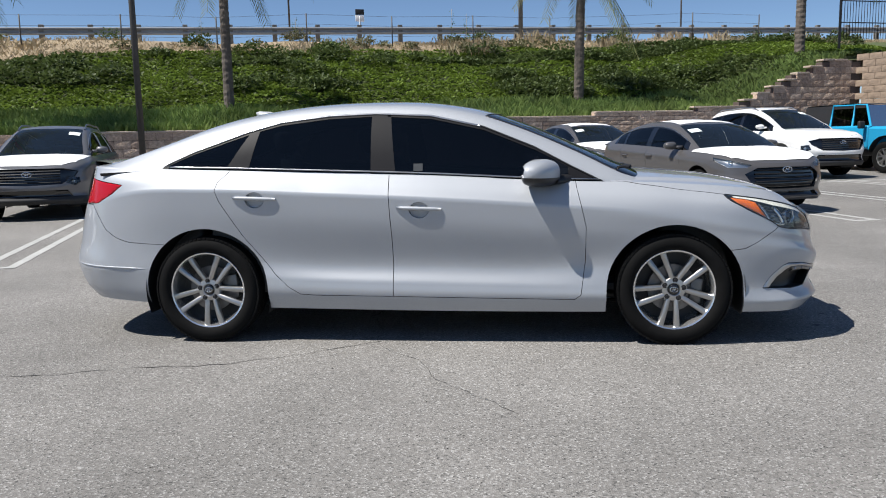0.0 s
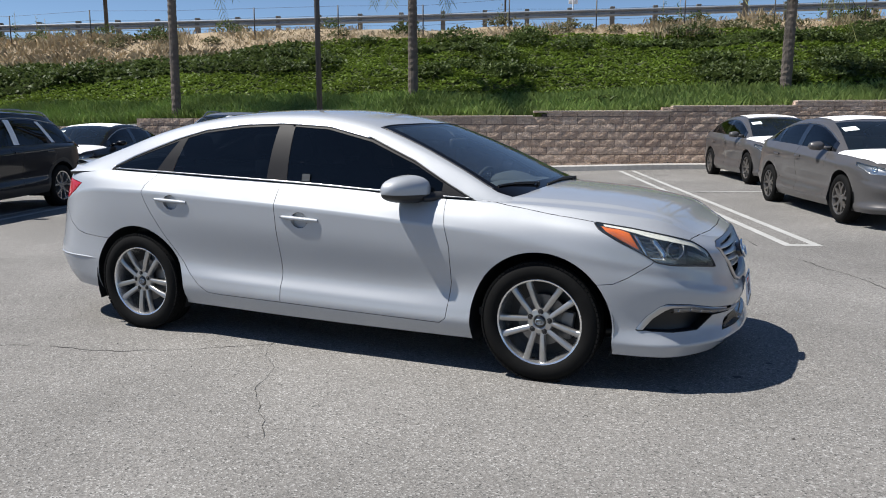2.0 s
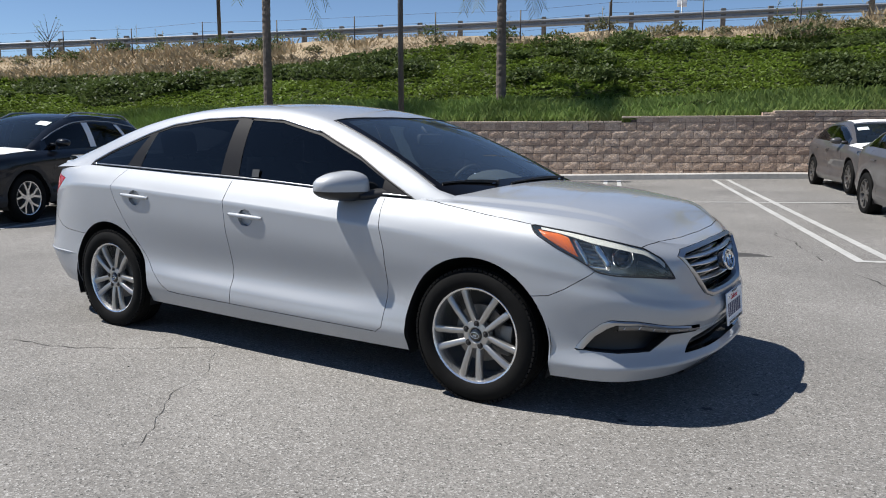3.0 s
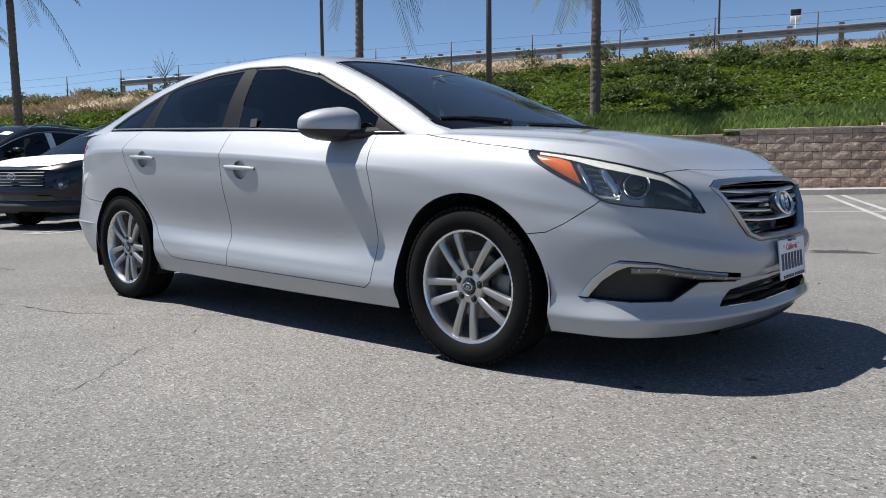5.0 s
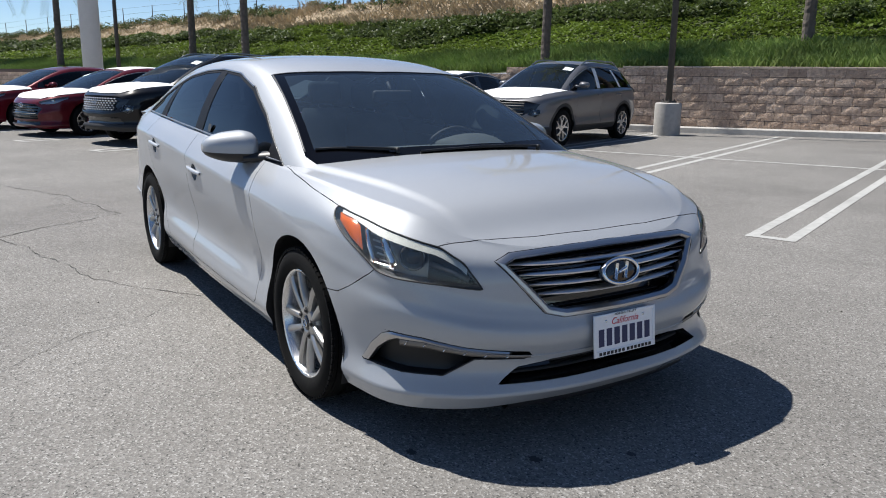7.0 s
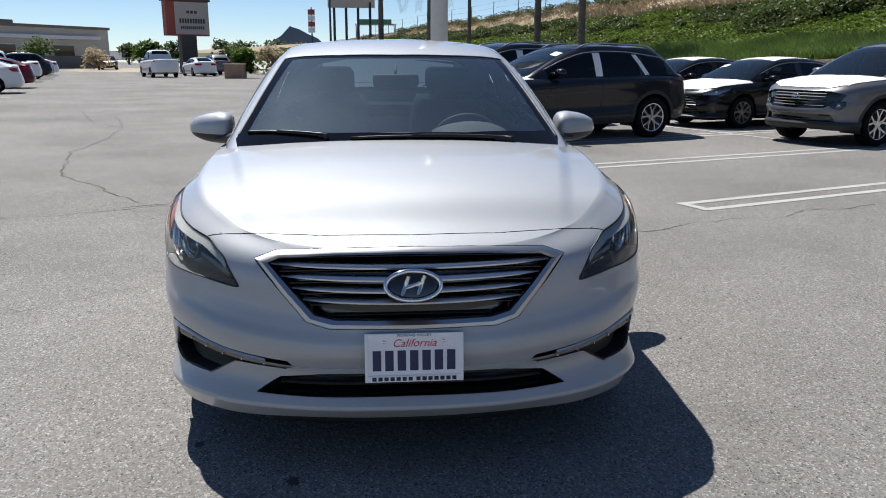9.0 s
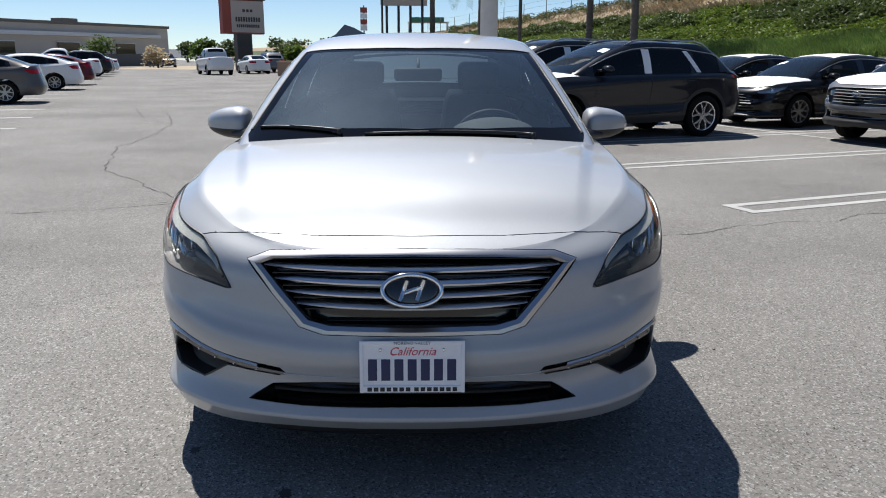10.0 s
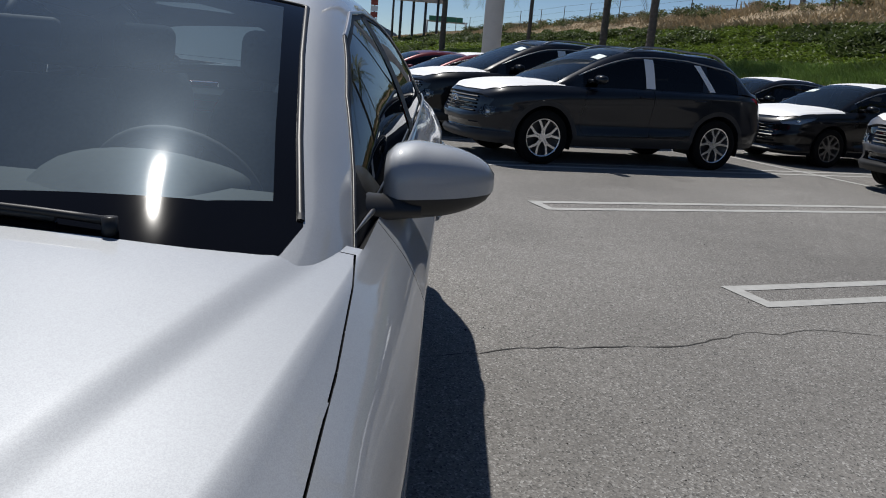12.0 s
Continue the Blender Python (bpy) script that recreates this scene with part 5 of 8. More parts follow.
    for z in (0.308, 0.335):
        bm = bmesh.new()
        rows = []
        for y in np.linspace(-0.44, 0.44, 21):
            p = face(y, z, -0.045)
            rows.append([(p.x - 0.02, y, z + 0.005), (p.x, y, z + 0.004), (p.x, y, z - 0.004), (p.x - 0.02, y, z - 0.005)])
        grid_faces(bm, rows)
        part("intake_bar", bm, DARK_PLASTIC, low_in)
    pts = [face(y, 0.378 + 0.006 * (abs(y) / 0.45) ** 2, 0.0005) for y in np.linspace(-0.43, 0.43, 30)]
    part("crease_line", sweep(bmesh.new(), pts, 0.0035, 6), SILVER, bump)
    bm = bmesh.new()
    rows = []
    for y in np.linspace(-0.46, 0.46, 41):
        e = tree.ray_cast(Vector((4, y, 0.215)), Vector((-1, 0, 0)))[0]
        rows.append([(e.x - 0.020, y, 0.202), (e.x - 0.022, y, 0.185), (e.x - 0.04, y, 0.168), (e.x - 0.20, y, 0.178)])
    grid_faces(bm, rows)
    part("lip", bm, BLACK_TRIM_GAP, bump, "black lower lip")

    # fog lamp recesses
    for s, bm in zip((-1, 1), fog_bms):
        acr = Vector((0.75, -0.66 * s, 0))
        way = Vector((0.66, 0.75 * s, 0)).normalized()

        def onf(h, z, deep):
            c = tree.ray_cast(acr * h + Vector((0, 0, z)) + way * 3, -way)
            return c[0] - way * deep

        pocket = sunk(bm, -way * 0.06)
        fg = part("fog_lamp", pocket, BLACK_TRIM_GAP, car, "black fog lamp pocket under a chrome strip with lamps", angle=50)
        top_edge = [(0.862, 0.334), (0.905, 0.400), (0.962, 0.455), (1.00, 0.468), (1.12, 0.460), (1.28, 0.429), (1.488, 0.397)]
        low_edge = [(0.90, 0.332), (0.945, 0.392), (0.995, 0.428), (1.03, 0.443), (1.13, 0.441), (1.28, 0.410), (1.490, 0.377)]
        bm2 = bmesh.new()
        rows = []
        for (a, b), (c, d) in zip(zip(top_edge, top_edge[1:]), zip(low_edge, low_edge[1:])):
            for u in (0.0, 0.34, 0.67):
                o, i = Vector(a).lerp(Vector(b), u), Vector(c).lerp(Vector(d), u)
                rows.append([onf(*o, -0.001), onf(*o.lerp(i, 0.3), -0.007), onf(*o.lerp(i, 0.8), -0.004), onf(*i, 0.012), onf(*i, 0.04)])
        grid_faces(bm2, rows)
        bmesh.ops.recalc_face_normals(bm2, faces=bm2.faces)
        part("chrome_strip", bm2, SATIN_CHROME, fg, angle=40)
        bm2 = bmesh.new()
        rows = []
        for u in np.linspace(0, 1, 15):
            o = Vector((1.035 + 0.452 * u, np.interp(1.035 + 0.452 * u, [1.03, 1.13, 1.28, 1.478], [0.443, 0.441, 0.412, 0.387])))
            hh = 0.024 * (1 - 0.55 * u)
            rows.append([onf(o.x, o.y, 0.0), onf(o.x, o.y - hh * 0.5, -0.006), onf(o.x, o.y - hh, -0.002), onf(o.x, o.y - hh, 0.03)])
        grid_faces(bm2, rows)
        bmesh.ops.recalc_face_normals(bm2, faces=bm2.faces)
        strip_lamp = part("lamp_strip", bm2, STEEL, fg, "grey strip of small daytime lamps")
        for k in range(6):
            h = 1.06 + 0.07 * k
            z = np.interp(h, [1.03, 1.13, 1.28, 1.478], [0.443, 0.441, 0.412, 0.387]) - 0.008
            bm2 = sweep(bmesh.new(), [onf(h - 0.004, z - 0.007 * (1 - k / 8), -0.006), onf(h + 0.006, z + 0.006 * (1 - k / 8), -0.006)], 0.0026, 6)
            part("small_lamp", bm2, BRIGHT_ALLOY, strip_lamp)
        low = [(1.485, 0.384), (1.465, 0.374), (1.30, 0.382), (1.19, 0.317), (1.04, 0.317), (0.866, 0.329)]
        part("pocket_edge", sweep(bmesh.new(), [onf(*p, 0.001) for p in low[1:]], 0.0035, 6), BLACK_TRIM_GAP, fg)

    # tail lamps
    for s, bm in zip((-1, 1), tail_bms):
        rim(bm, 0.003, 0.02)
        part("tail_lamp", bm, RED_LENS, car, "red wrap-round tail lamp")

    # number plate in its dealer frame, the number blanked by bars
    m = pose(2.392, 0, 0.430, 0, 0, 0) @ Matrix.Rotation(-0.10, 4, "Y") @ Matrix(((0, 0, 1, 0), (1, 0, 0, 0), (0, 1, 0, 0), (0, 0, 0, 1)))
    bm = bmesh.new()
    box(bm, (0.305, 0.152, 0.003), (0, 0, 0), 0.001)
    plate = part("number_plate", bm, WHITE_PLATE, car, "white licence plate in a pale frame, figures in dark blue", at=m, smooth=False)
    bm = bmesh.new()
    for sz, at in (((0.314, 0.013, 0.008), (0, 0.073, 0)), ((0.314, 0.021, 0.008), (0, -0.069, 0)), ((0.011, 0.160, 0.008), (-0.152, 0, 0)), ((0.011, 0.160, 0.008), (0.152, 0, 0))):
        box(bm, sz, (at[0], at[1], 0.002 + (0.0005 if sz[0] < 0.1 else 0)), 0.002)
    frame_part = part("plate_frame", bm, WHITE_PLATE, plate, angle=40)
    for k in range(7):
        x = -0.119 + 0.0395 * k
        bm = box(bmesh.new(), (0.027, 0.066, 0.0012), (x, -0.010, 0.0022))
        part("figure_bar", bm, INK_BLUE, plate, smooth=False)
    lettering("state_name", "California", 0.036, Matrix.Translation((0, 0.046, 0.0022)), INK_RED, plate, shear=0.35)
    lettering("town_name", "MORENO VALLEY", 0.0125, Matrix.Translation((0, 0.0732, 0.0068)), INK_BLACK, frame_part, spread=1.15)
    bm = bmesh.new()
    for k in range(14):
        x = -0.128 + 0.0192 * k + (0.006 if k > 6 else 0)
        box(bm, (0.0135, 0.0125, 0.0008), (x, -0.069, 0.0066))
    part("dealer_bar", bm, INK_BLACK, frame_part, smooth=False)
    for x in (-0.095, 0.095):
        bm = revolve(bmesh.new(), [(0.0, 0.004), (0.005, 0.004), (0.006, 0.0015)], "z", 12, Matrix.Translation((x, 0.052, 0)))
        part("screw", bm, CHROME, plate)

    # mirrors, cabin
    for s in (-1, 1):
        mirror_parts(car, s)
    dash = bmesh.new()
    rows = []
    for x, z, w in ((1.28, 0.94, 0.55), (1.12, 0.962, 0.66), (0.96, 0.990, 0.665), (0.80, 0.985, 0.68), (0.72, 0.90, 0.70), (0.70, 0.60, 0.72), (0.74, 0.35, 0.70)):
        rows.append([(x, y, z + 0.012 * math.cos(y * 2)) for y in np.linspace(-w, w, 17)])
    grid_faces(dash, rows)
    dash = part("dashboard", dash, DASH_GREY, car, "grey dashboard")
    bm = bmesh.new()
    rows = []
    for u in np.linspace(0, 1, 7):
        rows.append([(0.98 - 0.26 * u, 0.37 + (0.14 + 0.06 * u) * math.cos(a), 0.985 + (0.012 + 0.055 * math.sin(u * 2.4)) * math.sin(a)) for a in np.linspace(0, math.pi, 15)])
    grid_faces(bm, rows)
    part("gauge_hood", bm, DASH_GREY, dash)
    bm = bmesh.new()
    m = Matrix.Translation((0.56, 0.37, 0.90)) @ Matrix.Rotation(math.radians(-65), 4, "Y")
    sweep(bm, [m @ Vector((0.185 * math.cos(a), 0.185 * math.sin(a), 0)) for a in np.linspace(0, 2 * math.pi, 32, endpoint=False)], 0.014, 10, True, up=[m.to_3x3() @ Vector((0, 0, 1))] * 32)
    for a in (0, math.pi, -math.pi / 2):
        sweep(bm, [m @ Vector((0.03 * math.sin(a), 0.03 * math.cos(a), -0.03)), m @ Vector((0.18 * math.sin(a), 0.18 * math.cos(a), 0))], 0.014, 8)
    rod(bm, m @ Vector((0, 0, -0.16)), m @ Vector((0, 0, 0.0)), 0.05, 0.06, 16)
    part("steering_wheel", bm, CABIN_DARK, dash, "black steering wheel")
    for y in (-0.37, 0.37):
        seat(car, 0.02, y)
    for y in (-0.40, 0.40):
        seat(car, -0.80, y, 0.56)
    part("cabin_floor", box(bmesh.new(), (2.9, 1.5, 0.04), (-0.35, 0, 0.32)), CABIN_DARK, car, smooth=False)
    for s in (-1, 1):
        part("door_lining", box(bmesh.new(), (2.2, 0.03, 0.66), (-0.30, s * 0.775, 0.62), 0.01), CABIN_GREY, car)
    part("parcel_shelf", box(bmesh.new(), (0.62, 1.30, 0.03), (-1.62, 0, 1.00)), CABIN_DARK, car, smooth=False)
    head = bmesh.new()
    hx = np.linspace(-1.05, 0.30, 12)
    hz = curve(SEDAN_TOP["x"], SEDAN_TOP["zc"], hx) - 0.045
    grid_faces(head, [[(x, y, z - 0.10 * (y / 0.56) ** 4) for y in np.linspace(-0.54, 0.54, 9)] for x, z in zip(hx, hz)])
    part("headlining", head, CABIN_GREY, car)
    bm = box(bmesh.new(), (0.035, 0.24, 0.065), (0.56, 0, 1.245), 0.014)
    rod(bm, (0.56, 0, 1.26), (0.50, 0, 1.32), 0.008)
    part("rear_view_mirror", bm, CABIN_DARK, car)
    return car


silver_sedan()


# ---- parked cars ----
DARK_GREY = car_paint("dark_grey_paint", (0.010, 0.012, 0.017), 0.1, 0.3)
BLACK_PAINT = car_paint("black_paint", (0.005, 0.005, 0.006), 0.0, 0.3)
GREY_PAINT = car_paint("grey_paint", (0.10, 0.096, 0.096), 0.3, 0.34)
PALE_GREY = car_paint("pale_grey_paint", (0.16, 0.16, 0.168), 0.4, 0.34)
WHITE_PAINT = car_paint("white_paint", (0.76, 0.76, 0.75), 0.0, 0.35)
RED_PAINT = car_paint("red_paint", (0.10, 0.006, 0.012), 0.2, 0.3)
BLUE_PAINT = car_paint("blue_paint", (0.02, 0.30, 0.52), 0.0, 0.35)
DARK_GLASS = tinted_glass("dark_glass", (0.04, 0.045, 0.05))
FAR_SCREEN = tinted_glass("far_screen", (0.50, 0.58, 0.57), dust_sheen=0.02)


def suv_z(z):
    return float(np.interp(z, [0.16, 0.25, 0.47, 0.6, 0.8, 0.95, 1.09], [0.23, 0.34, 0.58, 0.72, 0.93, 1.06, 1.13]))


PICKUP_TOP = dict(
    x=(-0.75, -0.66, -0.55, -0.40, -0.2, 0.0, 0.20, 0.45, 0.70, 0.95, 1.15, 1.32),
    zc=(1.10, 1.40, 1.66, 1.74, 1.76, 1.76, 1.74, 1.67, 1.53, 1.38, 1.24, 1.10),
    ye=(0.70, 0.66, 0.63, 0.62, 0.62, 0.62, 0.63, 0.64, 0.67, 0.71, 0.74, 0.68),
    ze=(1.08, 1.36, 1.61, 1.69, 1.71, 1.71, 1.69, 1.61, 1.46, 1.30, 1.14, 1.03),
    yb=(0.82, 0.83, 0.84, 0.85, 0.85, 0.85, 0.85, 0.845, 0.84, 0.83, 0.81, 0.74),
    zb=(1.05, 1.09, 1.10, 1.10, 1.10, 1.10, 1.09, 1.08, 1.07, 1.06, 1.04, 1.01),
)


def five_spoke(parent, at, r, w, rim_r, mat_rim, dark=None):
    wheel = part("wheel", revolve(bmesh.new(), [(rim_r - 0.02, -0.01), (0.0, -0.01)], "y", 20), BLACK_TRIM_GAP, parent, at=at)
    part("tyre", tyre_mesh(r, w, rim_r, False, 40), RUBBER, wheel, angle=35)
    bm = revolve(bmesh.new(), [(rim_r + 0.003, -w * 0.40), (rim_r, -w * 0.44), (rim_r - 0.014, -w * 0.42), (rim_r - 0.022, -w * 0.2), (rim_r - 0.022, 0)], "y", 36)
    revolve(bm, [(0.0, -w * 0.36), (0.05, -w * 0.36), (0.06, -w * 0.30)], "y", 16)
    bmesh.ops.recalc_face_normals(bm, faces=bm.faces)
    part("rim", bm, mat_rim, wheel, angle=40)
    for k in range(5):
        a = math.radians(90 + 72 * k)
        bm = bmesh.new()
        ca, sa = math.cos(a), math.sin(a)
        for s in (-1, 1):
            rows = []
            for u in (0, 0.4, 0.7, 1):
                rr, off, hw = 0.04 + u * (rim_r - 0.055), s * (0.008 + 0.105 * max(0.0, u - 0.35)), 0.017
                ring = []
                for da, dy in ((-hw, 0.03), (-hw, 0.0), (hw, 0.0), (hw, 0.03)):
                    ring.append((rr * ca - (off + da) * sa, -w * 0.36 - 0.008 * u + dy, rr * sa + (off + da) * ca))
                rows.append(ring)
            grid_faces(bm, rows, True)
        bmesh.ops.recalc_face_normals(bm, faces=bm.faces)
        part("spoke", bm, mat_rim, wheel, smooth=False)
    return wheel


def parked_car(name, label, paint, a=0, b=0, turn=0.0, suv=False, film=True, rim_mat=None, fine=True, top=None, wraps=False, scale=None, at=None, studs=False):
    """A parked saloon or sport-utility car, nose along its own +x."""
    top = top or (SUV_TOP if suv else SEDAN_TOP)
    sc = scale or ((0.965, 1.0, 1.0) if suv else (0.965, 0.975, 0.965))
    zm = suv_z if suv else (lambda z: z)
    car = thing(name, label, "car" if name != "pickup_truck" else "truck", at if at is not None else lot_pose(a, b, turn), "parked cars")
    nu = 84 if fine else 50
    body, cab = skin(zm, sc, nu, 3 if fine else 2), cabin(top, sc, 60 if fine else 36, 8, 8)
    ref, cab_ref = surface(body), surface(cab)
    tree, cab_tree = ref[0], cab_ref[0]
    low = lambda c: abs(c.y) > 0.55
    ax, hz = AXLE * sc[0], (0.355 if suv else 0.318)
    rr = 0.355 if suv else 0.318
    arch = rr + 0.062
    for x in (-ax, ax):
        r, l = carve_both(body, circle(x, hz, arch, 28), *SIDE, low)
        bmesh.ops.delete(body, geom=r + l, context="FACES")
        r, l = carve_both(body, [(x - arch, 0.1), (x + arch, 0.1), (x + arch, hz), (x - arch, hz)], *SIDE, low)
        bmesh.ops.delete(body, geom=r + l, context="FACES")
    if suv and fine:
        clad = []
        for x in (-ax, ax):
            r, l = carve_both(body, circle(x, hz, arch + 0.065, 28), *SIDE, low)
            clad += r + l
        r, l = carve_both(body, [(-2.6, 0.1), (2.6, 0.1), (2.6, 0.40), (-2.6, 0.40)], *SIDE, lambda c: True)
        clad = list(set(clad + r + l))
        part("cladding", taken(body, clad), DARK_PLASTIC, car, "black plastic lower cladding")
    zs = lambda z: zm(z) * sc[2]
    # bonnet, doors
    hood_out = mirrored([(2.20 * sc[0], 0.0), (2.16 * sc[0], -0.50), (2.02 * sc[0], -0.72), (1.7 * sc[0], -0.80), (1.12 * sc[0], -0.83), (1.12 * sc[0], -0.72), (1.36 * sc[0], 0.0)])
    hood = taken(body, carve(body, hood_out, *ABOVE, lambda c: c.z > zs(0.72) and c.x > 0.9))
    if film:
        sheet = hood.copy()
        for v in sheet.verts:
            v.co.z += 0.007
            v.co.x += 0.004
        f = part("hood_film", sheet, FILM, car, "white protective film over the bonnet")
        hold_normals(f, ref)
    hold_normals(part("bonnet", rim(hood, 0.003, 0.015), [paint, BLACK_TRIM_GAP], car), ref)
    if fine:
        ztop = 1.3 * sc[2]
        for nm, out in (("front_door", [(-0.24, ztop), (-0.22, 0.30 if not suv else 0.42), (0.82, 0.29 if not suv else 0.42), (0.88, 0.5), (0.88, 0.7), (0.80, ztop)]), ("rear_door", [(-0.24, ztop), (-0.22, 0.30 if not suv else 0.42), (-0.80, 0.31 if not suv else 0.42), (-1.14, 0.70), (-1.20, 0.95), (-1.18, ztop)])):
            out = [(x * sc[0], z) for x, z in out]
            for s, faces in zip((-1, 1), carve_both(body, out, *SIDE, low)):
                d = part(nm, rim(taken(body, faces), 0.003, 0.015), [paint, BLACK_TRIM_GAP], car)
                hold_normals(d, ref)
                hx = (-0.10 if nm == "front_door" else -1.0) * sc[0]
                h = tree.ray_cast(Vector((hx, s * 3, zs(0.86))), Vector((0, -s, 0)))
                if h[0]:
                    pts = [h[0] + Vector((dx, s * (0.022 - 0.015 * (dx / 0.1) ** 4), 0)) for dx in np.linspace(-0.10, 0.10, 7)]
                    part("door_handle", sweep(bmesh.new(), pts, 0.013, 8), paint, d)
    # nose
    lamp = [(0.70, 0.85), (1.03, 0.80), (1.28, 0.735), (1.22, 0.69), (0.95, 0.70), (0.72, 0.80)] if not suv else [(1.02, 0.60), (1.20, 0.62), (1.26, 0.52), (1.12, 0.47), (1.02, 0.52)]
    lamp = [(h, zs(z)) for h, z in lamp]
    for s, f in zip((-1, 1), carve_both(body, lamp, *CORNER, lambda c: c.x > 1.5)):
        lb = taken(body, f)
        if not lb.faces:
            continue
        way = Vector((0.66, 0.75 * s, 0)).normalized()
        glass = lb.copy()
        hl = part("headlamp", sunk(lb, -way * 0.05), SATIN_CHROME if not suv else GLOSS_BLACK, car, "clear headlamp", angle=50)
        g = part("lens", glass, CLEAR_GLASS, hl)
        g.visible_shadow = False
        c = tree.ray_cast(way * 3 + Vector((0.75, -0.66 * s, 0)) * (sum(p[0] for p in lamp) / len(lamp)) + Vector((0, 0, sum(p[1] for p in lamp) / len(lamp))), -way)
        if c[0]:
            m = Matrix.Translation(c[0] - way * 0.03) @ way.to_track_quat("Z", "Y").to_matrix().to_4x4()
            bm = revolve(bmesh.new(), [(0.032, -0.02), (0.032, 0.004), (0.026, 0.006), (0.02, 0.0), (0.0, 0.004)], "z", 16, m)
            bmesh.ops.recalc_face_normals(bm, faces=bm.faces)
            part("lamp_unit", bm, CHROME, hl)
    gr = doubled([(0.0, zs(0.755)), (0.55, zs(0.75)), (0.77, zs(0.70)), (0.72, zs(0.615)), (0.52, zs(0.50)), (0.0, zs(0.485))]) if suv else doubled([(0.0, zs(0.70)), (0.45, zs(0.69)), (0.62, zs(0.60)), (0.52, zs(0.38)), (0.0, zs(0.37))])
    gb = carve(body, gr, *FRONT, lambda c: c.x > 1.6)
    gbm = taken(body, gb)
    ginfo = part("grille", sunk(gbm, (-0.04, 0, 0)), GLOSS_BLACK, car, "dark grille", angle=50)
    z0, z1 = (zs(0.51), zs(0.73)) if suv else (zs(0.40), zs(0.68))
    if fine:
        for k in range(5):
            z = z0 + (z1 - z0) * (k + 0.5) / 5
            rows = []
            wide = 0.50 if suv else 0.48
            for y in np.linspace(-wide, wide, 17):
                h = tree.ray_cast(Vector((4, y, z)), Vector((-1, 0, 0)))
                rows.append([(h[0].x - 0.03, y, z + 0.012), (h[0].x - 0.012, y, z), (h[0].x - 0.03, y, z - 0.012)])
            bm = bmesh.new()
            grid_faces(bm, rows)
            bmesh.ops.recalc_face_normals(bm, faces=bm.faces)
            part("grille_bar", bm, BLACK_TRIM_GAP if not suv else DARK_PLASTIC, ginfo, smooth=False)
        if studs:
            bm = bmesh.new()
            for j in range(6):
                for i in range(-7, 8):
                    y, z = 0.078 * (i + 0.5 * (j % 2)), z0 + (z1 - z0) * (j + 0.5) / 6
                    h = tree.ray_cast(Vector((4, y, z)), Vector((-1, 0, 0)))
                    if h[0] and abs(y) < 0.50 + 0.35 * (z - z0):
                        c = [bm.verts.new((h[0].x - 0.004, y + dy, z + dz)) for dy, dz in ((-0.030, 0), (0, -0.017), (0.030, 0), (0, 0.017))]
                        tip = bm.verts.new((h[0].x + 0.010, y, z))
                        for q in range(4):
                            bm.faces.new((c[q], c[(q + 1) % 4], tip))
            part("grille_mesh", bm, BAR_CHROME, ginfo, "bright studded grille mesh", smooth=False)
        h = tree.ray_cast(Vector((4, 0, zs(0.66))), Vector((-1, 0, 0)))
        bm = bmesh.new()
        emblem(bm, 0.075, 0.04, Matrix.Translation(h[0] + Vector((0.004, 0, 0))) @ Matrix(((0, 0, 1, 0), (1, 0, 0, 0), (0, 1, 0, 0), (0, 0, 0, 1))), 0.004)
        part("emblem", bm, CHROME, ginfo)
    low_in = doubled([(0.0, zs(0.33)), (0.55, zs(0.33)), (0.60, zs(0.25)), (0.0, zs(0.25))]) if not suv else doubled([(0.0, zs(0.41)), (0.60, zs(0.41)), (0.68, zs(0.30)), (0.60, zs(0.24)), (0.0, zs(0.24))])
    lb = carve(body, low_in, *FRONT, lambda c: c.x > 1.6)
    if lb:
        part("lower_intake", sunk(taken(body, lb), (-0.04, 0, 0)), GLOSS_BLACK, car)
    # tail lamps
    tl = [(-2.5, zs(1.03)), (-1.95 * sc[0], zs(0.98)), (-2.12 * sc[0], zs(0.86)), (-2.5, zs(0.84))]
    for s, f in zip((-1, 1), carve_both(body, tl, *SIDE, lambda c: abs(c.y) > 0.40 and c.x < -1.7)):
        bm = taken(body, f)
        if bm.faces:
            part("tail_lamp", bm, RED_LENS, car)
    ob = part("body", rim(body, 0.0, 0.03), [paint, BLACK_TRIM_GAP], car)
    hold_normals(ob, ref)
    # upper body
    xs = np.array(top["x"])
    zside = lambda x, k: float(np.interp(x, xs, np.array(top["zb"]) * (1 - k) + np.array(top["ze"]) * k)) * sc[2]
    if top is PICKUP_TOP:
        ends = [(-0.56, 0.30), (0.06, 0.95)]
    elif suv:
        ends = [(-1.72, -1.18), (-1.10, -0.26), (-0.16, 0.86)]
    else:
        ends = [(-1.50, -1.22), (-1.15, -0.36), (-0.20, 0.82)]
    band_hi = [(x * sc[0], zside(x, 0.86)) for x in np.linspace(ends[0][0] - 0.08, ends[-1][1] + 0.10, 16)]
    band_lo = [(x * sc[0], zside(x, -0.1)) for x in np.linspace(ends[-1][1] + 0.16, ends[0][0] - 0.14, 16)]
    for s, f in zip((-1, 1), carve_both(cab, band_hi + band_lo, *SIDE, lambda c: abs(c.y) > 0.45)):
        bb = taken(cab, f)
        glass = []
        for x0, x1 in ends:
            hi = [(x * sc[0], zside(x, 0.80)) for x in np.linspace(x0, x1 - 0.02, 9)]
            glass.append(taken(bb, carve(bb, hi + [(x1 * sc[0], zside(x1, -0.2)), (x0 * sc[0], zside(x0, -0.2))], *SIDE, lambda c: True)))
